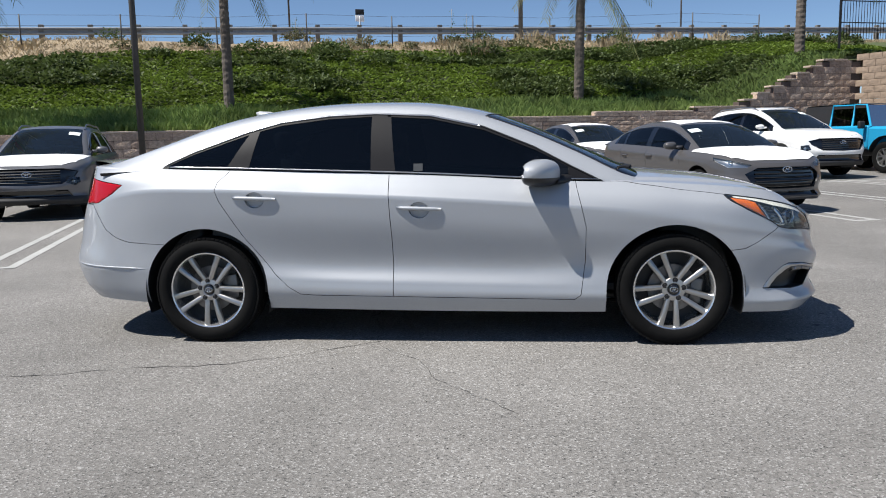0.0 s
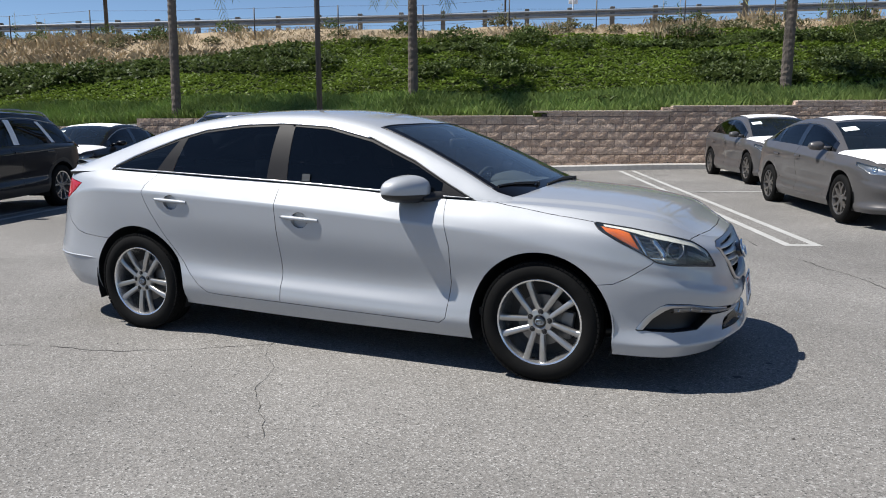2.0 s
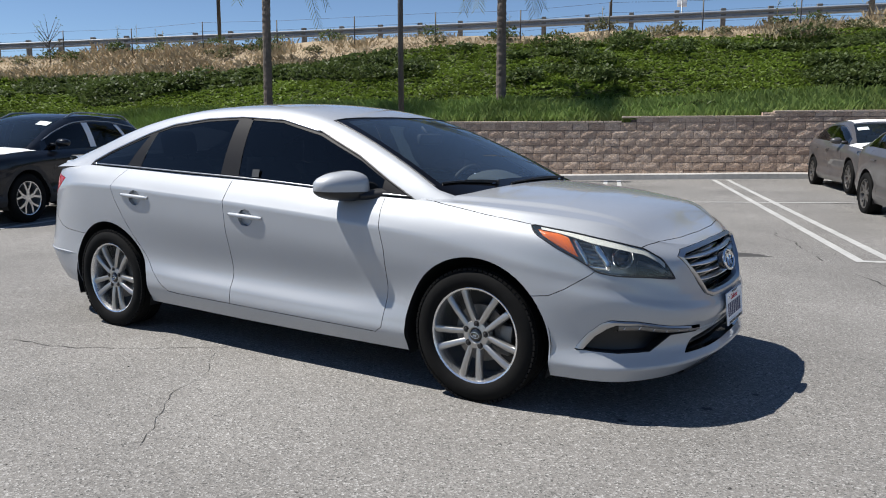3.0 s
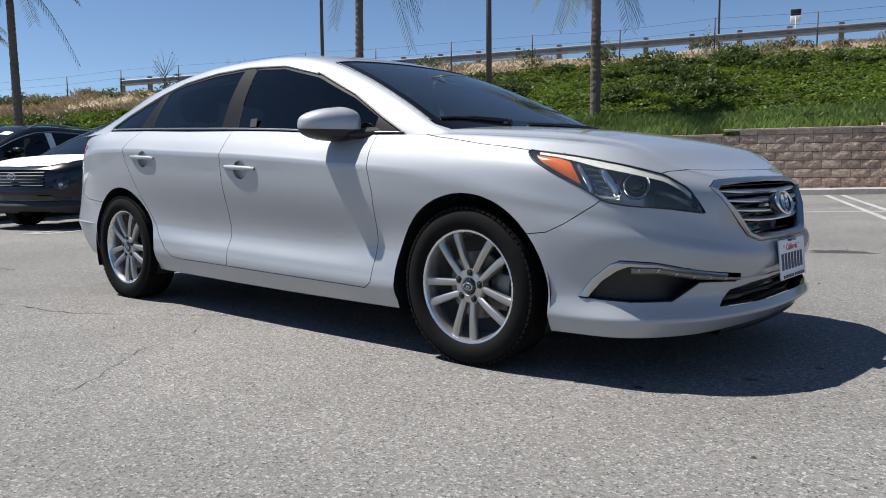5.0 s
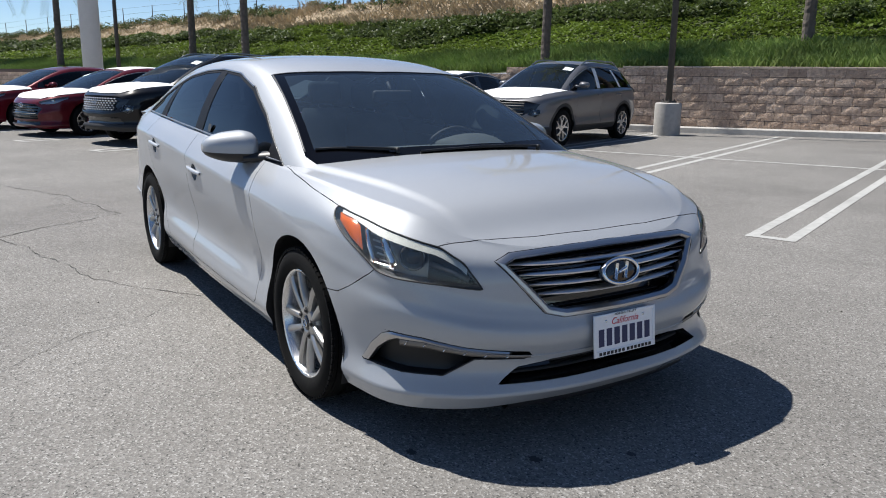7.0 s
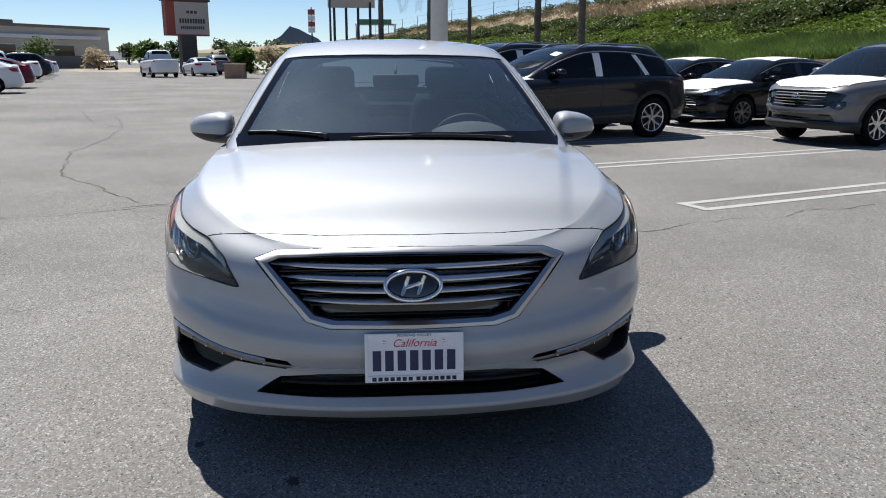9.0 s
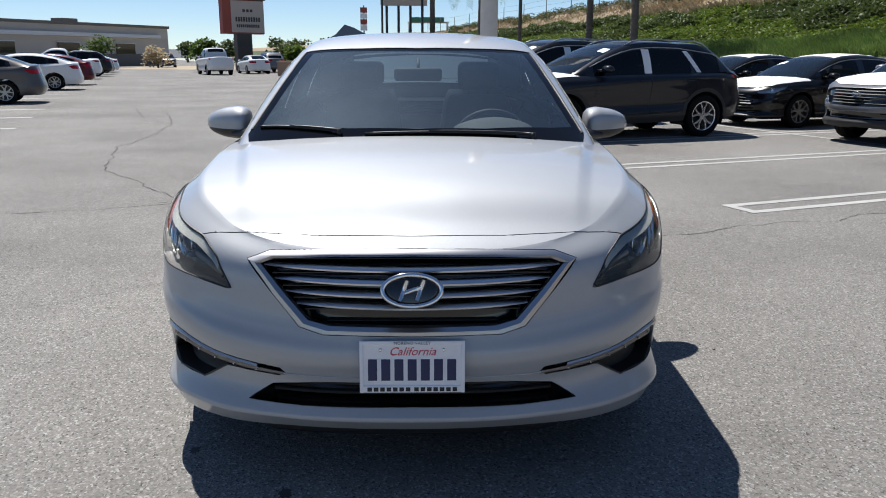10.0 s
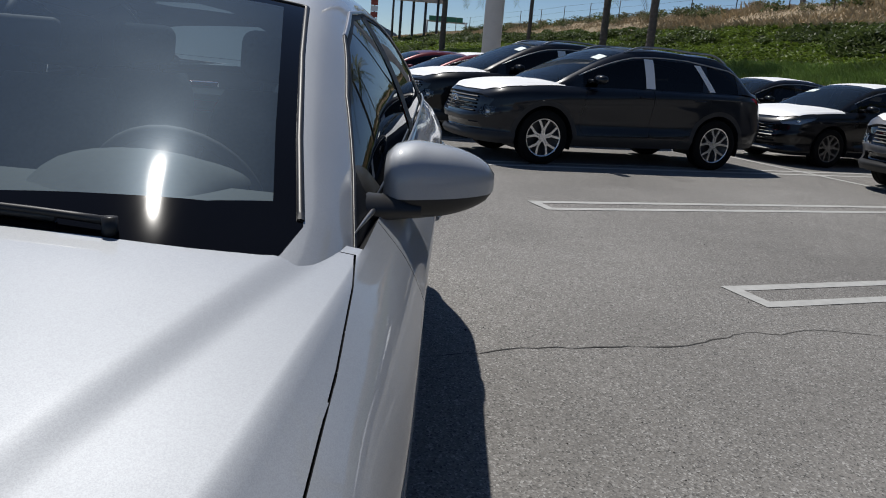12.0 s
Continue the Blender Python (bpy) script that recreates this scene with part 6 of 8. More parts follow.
        band = part("window_surround", bb, GLOSS_BLACK, car)
        hold_normals(band, cab_ref)
        for g in glass:
            for v in g.verts:
                v.co.y -= s * 0.004
            hold_normals(part("side_window", g, DARK_GLASS, band), cab_ref)
        if fine:
            seq = [((p if s < 0 else -p), q) for p, q in band_hi]
            pts, ns = laid(cab_tree, seq, (1, 0, 0) if s < 0 else (-1, 0, 0), (0, 0, 1), off=0.002, closed=False, step=0.06)
            part("chrome_trim", sweep(bmesh.new(), pts, 0.008, 6, up=ns), SATIN_CHROME, band)
        if wraps:
            for xw, lean, hw in ((-0.21, 0.0, 0.075), (-1.13, -0.30, 0.05)):
                rows = []
                for k in np.linspace(0.05, 0.82, 8):
                    row = []
                    for dx in (-hw, hw):
                        x = (xw + dx + lean * (0.5 - k)) * sc[0]
                        h = cab_tree.ray_cast(Vector((x, s * 3, zside(xw, k))), Vector((0, -s, 0)))
                        row.append(h[0] + Vector((0, s * 0.004, 0)) if h[0] else Vector((x, s * 0.8, zside(xw, k))))
                    rows.append(row)
                bm = bmesh.new()
                grid_faces(bm, rows)
                part("pillar_film", bm, FILM, band, "white protective film on a pillar")
    xt = 0.36 if top is SEDAN_TOP else (0.22 if top is SUV_TOP else 0.35)
    ws = mirrored([(xt * sc[0], 0.0), ((xt - 0.07) * sc[0], -0.555), (0.70 * sc[0], -0.62), (1.14 * sc[0], -0.70), (1.5, -0.6), (1.5, 0.0)])
    wsb = taken(cab, carve(cab, ws, *ABOVE, lambda c: c.x > 0.1 and c.z > 0.85))
    w = part("windscreen", wsb, FAR_SCREEN, car)
    hold_normals(w, cab_ref)
    if fine:
        rows = []
        for y in np.linspace(0.36, 0.56, 4) if not suv else np.linspace(-0.56, -0.36, 4):
            row = []
            for x in np.linspace(xt + 0.16, xt + 0.30, 4):
                h = cab_tree.ray_cast(Vector((x * sc[0], -y, 3)), Vector((0, 0, -1)))
                row.append(h[0] + Vector((0.002, 0, 0.004)))
            rows.append(row)
        bm = bmesh.new()
        grid_faces(bm, rows)
        part("price_sheet", bm, PAPER, w, "pale sticker inside the windscreen")
    if top is SUV_TOP:
        bk = [(-2.15 * sc[0], -0.55), (-1.86 * sc[0], -0.52), (-1.86 * sc[0], 0.52), (-2.15 * sc[0], 0.55)]
    elif top is PICKUP_TOP:
        bk = [(-0.72, -0.56), (-0.58, -0.54), (-0.58, 0.54), (-0.72, 0.56)]
    else:
        bk = [(-1.98 * sc[0], -0.53), (-1.10 * sc[0], -0.46), (-1.06 * sc[0], 0.0), (-1.10 * sc[0], 0.46), (-1.98 * sc[0], 0.53)]
    part("rear_window", taken(cab, carve(cab, bk, *ABOVE, lambda c: c.x < -0.5)), DARK_GLASS, car)
    ob = part("roof", rim(cab, 0.0, 0.02), [paint, BLACK_TRIM_GAP], car)
    hold_normals(ob, cab_ref)
    if film and fine and not suv:
        rows = [[Vector((x * sc[0], y, (float(np.interp(x, xs, top["zc"])) - (float(np.interp(x, xs, top["zc"])) - float(np.interp(x, xs, top["ze"]))) * (abs(y) / 0.62) ** 2.2) * sc[2] + 0.009)) for y in np.linspace(-0.52, 0.52, 11)] for x in np.linspace(-1.0, 0.22, 14)]
        bm = bmesh.new()
        grid_faces(bm, rows)
        part("roof_film", bm, FILM, car, "white protective film over the roof")
    if suv and top is SUV_TOP:
        for s in (-1, 1):
            pts = []
            for u in np.linspace(0, 1, 20):
                x = -1.62 + 1.75 * u
                z = float(curve(xs, top["ze"], np.array([x]))[0]) * sc[2] + 0.012 + 0.045 * min(1, 8 * u, 8 * (1 - u))
                pts.append((x * sc[0], s * (float(np.interp(x, xs, top["ye"])) - 0.03), z))
            part("roof_rail", sweep(bmesh.new(), pts, 0.015, 8), SATIN_CHROME, car)
    # wheels, mirrors, inside
    for x in (-ax, ax):
        for s in (-1, 1):
            if fine:
                part("wheel_arch_liner", wheel_well(x, hz, arch + 0.01, s * 0.88, s * 0.5), BLACK_TRIM_GAP, car)
            five_spoke(car, pose(x, s * 0.79, hz, 0, 0, 0 if s < 0 else 180), rr, 0.22, rr * 0.70, rim_mat or ALLOY)
    mz = zs(1.0) + (0.06 if suv else 0.0)
    for s in (-1, 1):
        bm = bmesh.new()
        rows = []
        for t, k in ((0, 0.6), (0.2, 1.0), (0.6, 0.95), (0.9, 0.75), (1, 0.35)):
            rows.append([(0.66 * sc[0] + 0.085 * k * math.cos(q), s * (0.85 + 0.20 * t), mz + 0.03 + 0.065 * k * math.sin(q)) for q in np.linspace(0, 2 * math.pi, 12, endpoint=False)])
        vs = grid_faces(bm, rows, True)
        bm.faces.new(vs[0])
        bm.faces.new(vs[-1])
        rod(bm, (0.76 * sc[0], s * 0.78, mz), (0.70 * sc[0], s * 0.90, mz + 0.01), 0.03, 0.02, 8)
        bmesh.ops.recalc_face_normals(bm, faces=bm.faces)
        part("door_mirror", bm, paint, car)
    bm = bmesh.new()
    box(bm, (3.6 * sc[0], 1.3, 0.06), (0, 0, 0.30))
    box(bm, (1.7, 1.62, 0.06), (0, 0, 0.28 if not suv else 0.36))
    part("underbody", bm, BLACK_TRIM_GAP, car, smooth=False)
    zb = zside(0, 0.0)
    bm = bmesh.new()
    box(bm, (0.5, 1.40, 0.10), (0.98 * sc[0], 0, zb - 0.06), 0.03)
    box(bm, (2.4, 1.45, 0.05), (-0.3, 0, zb - 0.5))
    part("dashboard", bm, CABIN_DARK, car)
    for sx in ((0.0, -0.85) if top is not PICKUP_TOP else (0.0,)):
        for y in (-0.37, 0.37):
            bm = bmesh.new()
            box(bm, (0.14, 0.48, 0.62), (sx - 0.25, y, zb - 0.16), 0.06, turn=Matrix.Rotation(-0.25, 4, "Y"), segments=2)
            box(bm, (0.10, 0.25, 0.15), (sx - 0.36, y, zb + 0.24), 0.04, segments=2)
            part("seat", bm, CABIN_GREY, car)
    return car


def jeep(a, b):
    """A boxy blue off-roader with a black top."""
    car = thing("off_roader", "bright blue boxy off-roader with a black top and round lamps", "car", lot_pose(a, b), "parked cars")
    tub = bmesh.new()
    box(tub, (2.5, 1.56, 0.62), (-0.75, 0, 0.92), 0.06, segments=3)
    part("tub", tub, BLUE_PAINT, car, angle=40)
    hood = bmesh.new()
    rows = []
    for x, w, z in ((0.50, 0.74, 1.22), (1.0, 0.70, 1.21), (1.5, 0.66, 1.18), (1.78, 0.63, 1.13), (1.83, 0.62, 1.05), (1.84, 0.62, 0.62)):
        rows.append([(x, -w, 0.60), (x, -w, z - 0.08), (x, -w + 0.05, z - 0.02), (x, 0, z), (x, w - 0.05, z - 0.02), (x, w, z - 0.08), (x, w, 0.60)])
    grid_faces(hood, rows)
    bmesh.ops.recalc_face_normals(hood, faces=hood.faces)
    part("bonnet", hood, BLUE_PAINT, car, angle=35)
    bm = bmesh.new()
    rows = [[(x, y * k, z) for y in (-0.72, -0.66, 0, 0.66, 0.72)] for x, z, k in ((0.28, 1.80, 0.93), (-0.2, 1.84, 0.93), (-1.9, 1.82, 0.93), (-1.98, 1.78, 0.93))]
    grid_faces(bm, rows)
    for s in (-1, 1):
        grid_faces(bm, [[(x, s * 0.67, 1.80), (x, s * 0.73, 1.22)] for x in (-1.98, -1.1, -0.95)])
        grid_faces(bm, [[(x, s * 0.67, 1.80), (x, s * 0.675, 1.70)] for x in (-1.0, 0.28)])
    grid_faces(bm, [[(-1.98, y, 1.78), (-2.0, y, 1.2)] for y in (-0.68, 0.68)])
    bmesh.ops.recalc_face_normals(bm, faces=bm.faces)
    part("soft_top", bm, DARK_PLASTIC, car, "black soft top", angle=40)
    for s in (-1, 1):
        bm = bmesh.new()
        sweep(bm, [(0.52, s * 0.70, 1.20), (0.30, s * 0.655, 1.78), (-0.10, s * 0.655, 1.80), (-0.12, s * 0.72, 1.22)], 0.03, 8)
        sweep(bm, [(-0.12, s * 0.72, 1.22), (-0.10, s * 0.655, 1.78), (-0.9, s * 0.655, 1.80), (-0.95, s * 0.72, 1.22)], 0.03, 8)
        part("door_frame", bm, BLUE_PAINT, car)
        bm = bmesh.new()
        grid_faces(bm, [[(0.48, s * 0.70, 1.22), (0.28, s * 0.655, 1.76)], [(-0.95, s * 0.71, 1.22), (-0.9, s * 0.655, 1.76)]])
        part("side_window", bm, DARK_GLASS, car)
        for x in (1.22, -1.22):
            bm = bmesh.new()
            rows = [[(x + 0.53 * math.cos(q), s * y, 0.46 + 0.50 * math.sin(q)) for y in (0.62, 0.90, 0.92)] for q in np.linspace(0.15, math.pi - 0.15, 9)]
            grid_faces(bm, rows)
            part("wing_flare", bm, DARK_PLASTIC, car)
            five_spoke(car, pose(x, s * 0.80, 0.40, 0, 0, 0 if s < 0 else 180), 0.40, 0.24, 0.24, ALLOY)
        bm = box(bmesh.new(), (0.10, 0.18, 0.20), (0.42, s * 0.92, 1.25), 0.03)
        part("door_mirror", bm, DARK_PLASTIC, car)
        bm = revolve(bmesh.new(), [(0.0, 0.02), (0.07, 0.012), (0.088, 0.0)], "z", 20, Matrix.Translation((1.845, s * 0.46, 0.98)) @ Matrix.Rotation(math.radians(90), 4, "Y"))
        part("headlamp", bm, CHROME, car)
    bm = bmesh.new()
    grid_faces(bm, [[(0.50, y, 1.21), (0.29, y * 0.93, 1.78)] for y in (-0.68, 0.68)])
    part("windscreen", bm, FAR_SCREEN, car)
    bm = bmesh.new()
    for k in range(7):
        box(bm, (0.012, 0.045, 0.26), (1.846, -0.27 + 0.09 * k, 0.93), 0.004)
    part("grille_slot", bm, BLACK_TRIM_GAP, car)
    part("front_bumper", box(bmesh.new(), (0.20, 1.60, 0.18), (1.98, 0, 0.62), 0.05, segments=3), DARK_PLASTIC, car)
    part("underbody", box(bmesh.new(), (3.4, 1.1, 0.2), (-0.1, 0, 0.52), 0.03), BLACK_TRIM_GAP, car)


def park_cars():
    parked_car("suv", "dark grey sport-utility car with white film on bonnet and pillars", DARK_GREY, -7.55, 6.27, suv=True, rim_mat=BRIGHT_ALLOY, wraps=True, scale=(0.98, 1.0, 0.975))
    parked_car("suv", "black sport-utility car with a mesh grille and white bonnet film", BLACK_PAINT, -10.4, 6.45, suv=True, rim_mat=ALLOY, wraps=True, studs=True, scale=(1.0, 1.02, 1.02))
    parked_car("saloon_car", "dark red saloon with white film on bonnet and roof", RED_PAINT, -13.25, 6.35, rim_mat=BRIGHT_ALLOY)
    parked_car("saloon_car", "dark red saloon at the row's end, film on its bonnet", RED_PAINT, -16.05, 6.35, fine=False)
    parked_car("suv", "pale grey sport-utility car with roof rails and white bonnet film", PALE_GREY, -4.87, 11.35, suv=True, rim_mat=BRIGHT_ALLOY, wraps=True)
    parked_car("saloon_car", "black saloon with white film on bonnet and roof", BLACK_PAINT, -8.3, 11.95, rim_mat=STEEL)
    parked_car("saloon_car", "black saloon behind other cars, white film on its roof", BLACK_PAINT, -10.95, 12.2, rim_mat=STEEL)
    parked_car("saloon_car", "warm grey saloon with dark wheels and white bonnet film", GREY_PAINT, 6.3, 6.7, rim_mat=STEEL)
    parked_car("saloon_car", "warm grey saloon by the block wall, white film on its bonnet", GREY_PAINT, 6.9, 12.5, rim_mat=STEEL)
    parked_car("suv", "white sport-utility car with a chrome-edged grille and dark windows", WHITE_PAINT, 12.3, 12.6, suv=True, film=False, scale=(1.06, 1.03, 1.06))
    jeep(15.6, 12.6)
    far = [("saloon_car", "silver-grey saloon seen from behind at the lot's edge", GREY_PAINT, -21.6, -6.15, False), ("saloon_car", "white saloon parked with its tail to the lane", WHITE_PAINT, -31.0, -5.6, False), ("saloon_car", "red saloon parked beside a white one", RED_PAINT, -36.8, -5.35, False), ("pickup_truck", "white pickup truck parked beside saloons", WHITE_PAINT, -47.0, -5.3, True), ("suv", "black sport-utility car far down the row", BLACK_PAINT, -54.0, -4.8, True), ("saloon_car", "pale grey saloon far down the row", PALE_GREY, -60.0, -4.75, False), ("saloon_car", "white saloon at the far end of the row", WHITE_PAINT, -66.0, -4.5, False)]
    for name, label, paint, a, b, tall in far:
        parked_car(name, label, paint, a, b, 0.0, suv=tall, film=False, fine=False, top=PICKUP_TOP if name == "pickup_truck" else None)
    parked_car("pickup_truck", "white pickup truck parked by a bush at the lot's far side", WHITE_PAINT, -57.1, 4.5, -84.0, suv=True, film=False, fine=False, top=PICKUP_TOP, scale=(1.15, 1.05, 1.1))
    parked_car("saloon_car", "white saloon parked by the bushes far off", WHITE_PAINT, -60.3, 7.8, -84.0, film=False, fine=False)
    parked_car("suv", "pale sport-utility car parked by the bushes far off", PALE_GREY, -64.3, 9.7, -84.0, suv=True, film=False, fine=False)
    parked_car("suv", "grey sport-utility car far off, facing the lot", PALE_GREY, -98.3, 3.1, 90.0, suv=True, film=False, fine=False)


park_cars()


# ---- block wall, piece by piece ----
def block_mesh(w, h, d, seed):
    """One split-faced block: its front is broken and uneven, its edges are straight."""
    rnd = random.Random(seed)
    bm = bmesh.new()
    nx, nz = 4, 3
    front = []
    for j in range(nz + 1):
        row = []
        for i in range(nx + 1):
            edge = i in (0, nx) or j in (0, nz)
            row.append(bm.verts.new((w * (i / nx - 0.5), (0.0 if edge else -0.002 - 0.009 * rnd.random()), h * (j / nz - 0.5))))
        front.append(row)
    for a, b in zip(front, front[1:]):
        for i in range(nx):
            bm.faces.new((a[i], a[i + 1], b[i + 1], b[i]))
    ring = front[0] + [r[-1] for r in front[1:]] + front[-1][-2::-1] + [r[0] for r in front[-2:0:-1]]
    back = [bm.verts.new((v.co.x, d, v.co.z)) for v in ring]
    for i in range(len(ring)):
        bm.faces.new((ring[i - 1], ring[i], back[i], back[i - 1])[::-1])
    bmesh.ops.recalc_face_normals(bm, faces=bm.faces)
    me = bpy.data.meshes.new("block")
    bm.to_mesh(me)
    bm.free()
    me.materials.append(BLOCK)
    return me


def block_wall():
    wall = thing("wall_north", "retaining wall of brown split-faced concrete blocks, stepping up", "wall", kind="structure")
    core = bmesh.new()
    wb = 0.405
    shapes = [block_mesh(wb - 0.010, COURSE - 0.010, 0.2, k) for k in range(7)]
    rows = []
    for a in np.arange(-46, 17.95, 0.37):
        t = wall_top(a + 0.18)
        p, q = spot(a, WALL_B + 0.028), spot(a + 0.37, WALL_B + 0.028)
        p2, q2 = spot(a, WALL_B + 0.32), spot(a + 0.37, WALL_B + 0.32)
        for f in (((p, 0), (q, 0), (q, t), (p, t)), ((p, t), (q, t), (q2, t), (p2, t)), ((q, 0), (q2, 0), (q2, t), (q, t)), ((p, 0), (p, t), (p2, t), (p2, 0))):
            core.faces.new([core.verts.new((v.x, v.y, z - (0.05 if z else 0.1))) for v, z in f])
    part("wall_core", core, MORTAR, wall, smooth=False)
    turn = Matrix.Rotation(LOT, 4, "Z")
    near, rest = [], []
    for k in range(19):
        off = 0.5 * wb * (k % 2)
        for i in range(-115, 46):
            a = i * wb + off
            # low half courses make the long steps
            low = int(round((wall_top(a) - 1.57) / 0.12)) if 0 < a < 13.7 else 0
            if k < low:
                rest.append((a, 1.57 + 0.12 * (k + 0.5), True))
            z = (2.05 + 7 * COURSE if a >= 13.7 else 1.57) - COURSE * (k + 0.5)
            if z + 0.4 * COURSE > min(wall_top(a - 0.12), wall_top(a + 0.12)) and not 0 < a < 13.7:
                continue
            if a > 17.7 or z < rise(a, WALL_B) - 0.08 :
                continue
            (near if -5.2 < a < 5.6 and len(near) < 296 else rest).append((a, z, False))
    for n, (a, z, _) in enumerate(near):
        ob = new("block", shapes[n * 5 % 7])
        ob.parent = wall
        p = spot(a, WALL_B)
        ob.matrix_basis = Matrix.Translation((p.x, p.y, z)) @ turn @ Matrix.Scale(-1 if n % 3 == 0 else 1, 4, (1, 0, 0))
    verts, faces = [], []
    half = [block_mesh(wb - 0.010, 0.11, 0.2, 40 + k) for k in range(4)]
    for n, (a, z, low) in enumerate(rest):
        me = half[n % 4] if low else shapes[n * 3 % 7]
        p = spot(a, WALL_B)
        m = Matrix.Translation((p.x, p.y, z)) @ turn
        base = len(verts)
        verts += [tuple(m @ v.co) for v in me.vertices]
        faces += [tuple(base + i for i in f.vertices) for f in me.polygons]
    me = bpy.data.meshes.new("block_courses")
    me.from_pydata(verts, [], faces)
    me.materials.append(BLOCK)
    ob = new("block_courses", me)
    ob.parent = wall
    tagged(ob, kind="stuff")
    # cap stones on the stair at the high end
    for k in range(8):
        a = 13.7 + 0.47 * k
        p = spot(a + 0.235, WALL_B + 0.14)
        part("cap_stone", box(bmesh.new(), (0.455, 0.34, 0.06), (p.x, p.y, wall_top(a + 0.2) + 0.01), 0.012, turn=turn), CAP, wall, smooth=False)
    for k in range(42):
        a = -5.5 + 0.46 * k
        if a > 13.5:
            break
        p = spot(a + 0.23, WALL_B + 0.15)
        part("cap_stone", box(bmesh.new(), (0.452, 0.33, 0.05), (p.x, p.y, wall_top(a + 0.23) + 0.012), 0.008, turn=turn, segments=1), CAP, wall, smooth=False)
    # return wall at the high end, towards the lot
    ret = thing("wall_east", "tan block return wall at the lot's high end", "wall", kind="structure")
    verts, faces = [], []
    shapes2 = [block_mesh(wb - 0.010, COURSE - 0.010, 0.2, 20 + k) for k in range(5)]
    turn2 = Matrix.Rotation(LOT + math.radians(-72), 4, "Z")
    n = 0
    for k in range(20):
        for i in range(34):
            d = (i + 0.5 * (k % 2)) * wb + 0.2
            z = 3.66 - COURSE * (k + 0.5)
            p = spot(17.8 + d * math.cos(math.radians(-72)), WALL_B + d * math.sin(math.radians(-72)))
            m = Matrix.Translation((p.x, p.y, z)) @ turn2
            base = len(verts)
            me = shapes2[n % 5]
            n += 1
            verts += [tuple(m @ v.co) for v in me.vertices]
            faces += [tuple(base + q for q in f.vertices) for f in me.polygons]
    me = bpy.data.meshes.new("block_courses")
    me.from_pydata(verts, [], faces)
    me.materials.append(TAN_BLOCK)
    ob = new("block_courses", me)
    ob.parent = ret
    tagged(ob, kind="stuff")


# ---- plants ----
SOIL = plain("bank_soil", (0.06, 0.075, 0.025), 0.95, grain=0.5, scale=3.0, bump=0.5)
DRY_SOIL = plain("dry_soil", (0.30, 0.235, 0.155), 0.95, grain=0.35, scale=4.0, bump=0.4)
COVER = leaf_material("ground_cover", (0.062, 0.098, 0.016), (0.165, 0.235, 0.038))
DARK_LEAF = leaf_material("shrub_leaf", (0.045, 0.068, 0.020), (0.10, 0.135, 0.042))
OLIVE = leaf_material("scrub_leaf", (0.10, 0.105, 0.050), (0.20, 0.19, 0.105))
BLADE = leaf_material("grass_blade", (0.20, 0.285, 0.08), (0.28, 0.37, 0.125), through_light=0.5)
DRY = leaf_material("dry_grass", (0.40, 0.325, 0.205), (0.55, 0.46, 0.315), 0.8)
BUSH = leaf_material("bush_leaf", (0.035, 0.075, 0.010), (0.13, 0.20, 0.03))
BARK = plain("palm_bark", (0.13, 0.108, 0.09), 0.95, grain=0.4, scale=9, bump=0.6)
FROND = leaf_material("palm_frond", (0.10, 0.12, 0.035), (0.24, 0.25, 0.09))
GALV = plain("galvanised", (0.27, 0.29, 0.315), 0.5, 0.4, grain=0.18, scale=12)
POST_GREY = plain("post_timber", (0.17, 0.165, 0.155), 0.9, grain=0.3, scale=14)
DARK_POLE = plain("dark_pole", (0.06, 0.055, 0.05), 0.6, grain=0.2, scale=10)
POLE_WHITE = plain("pale_pole", (0.62, 0.63, 0.65), 0.5, grain=0.06, scale=5)


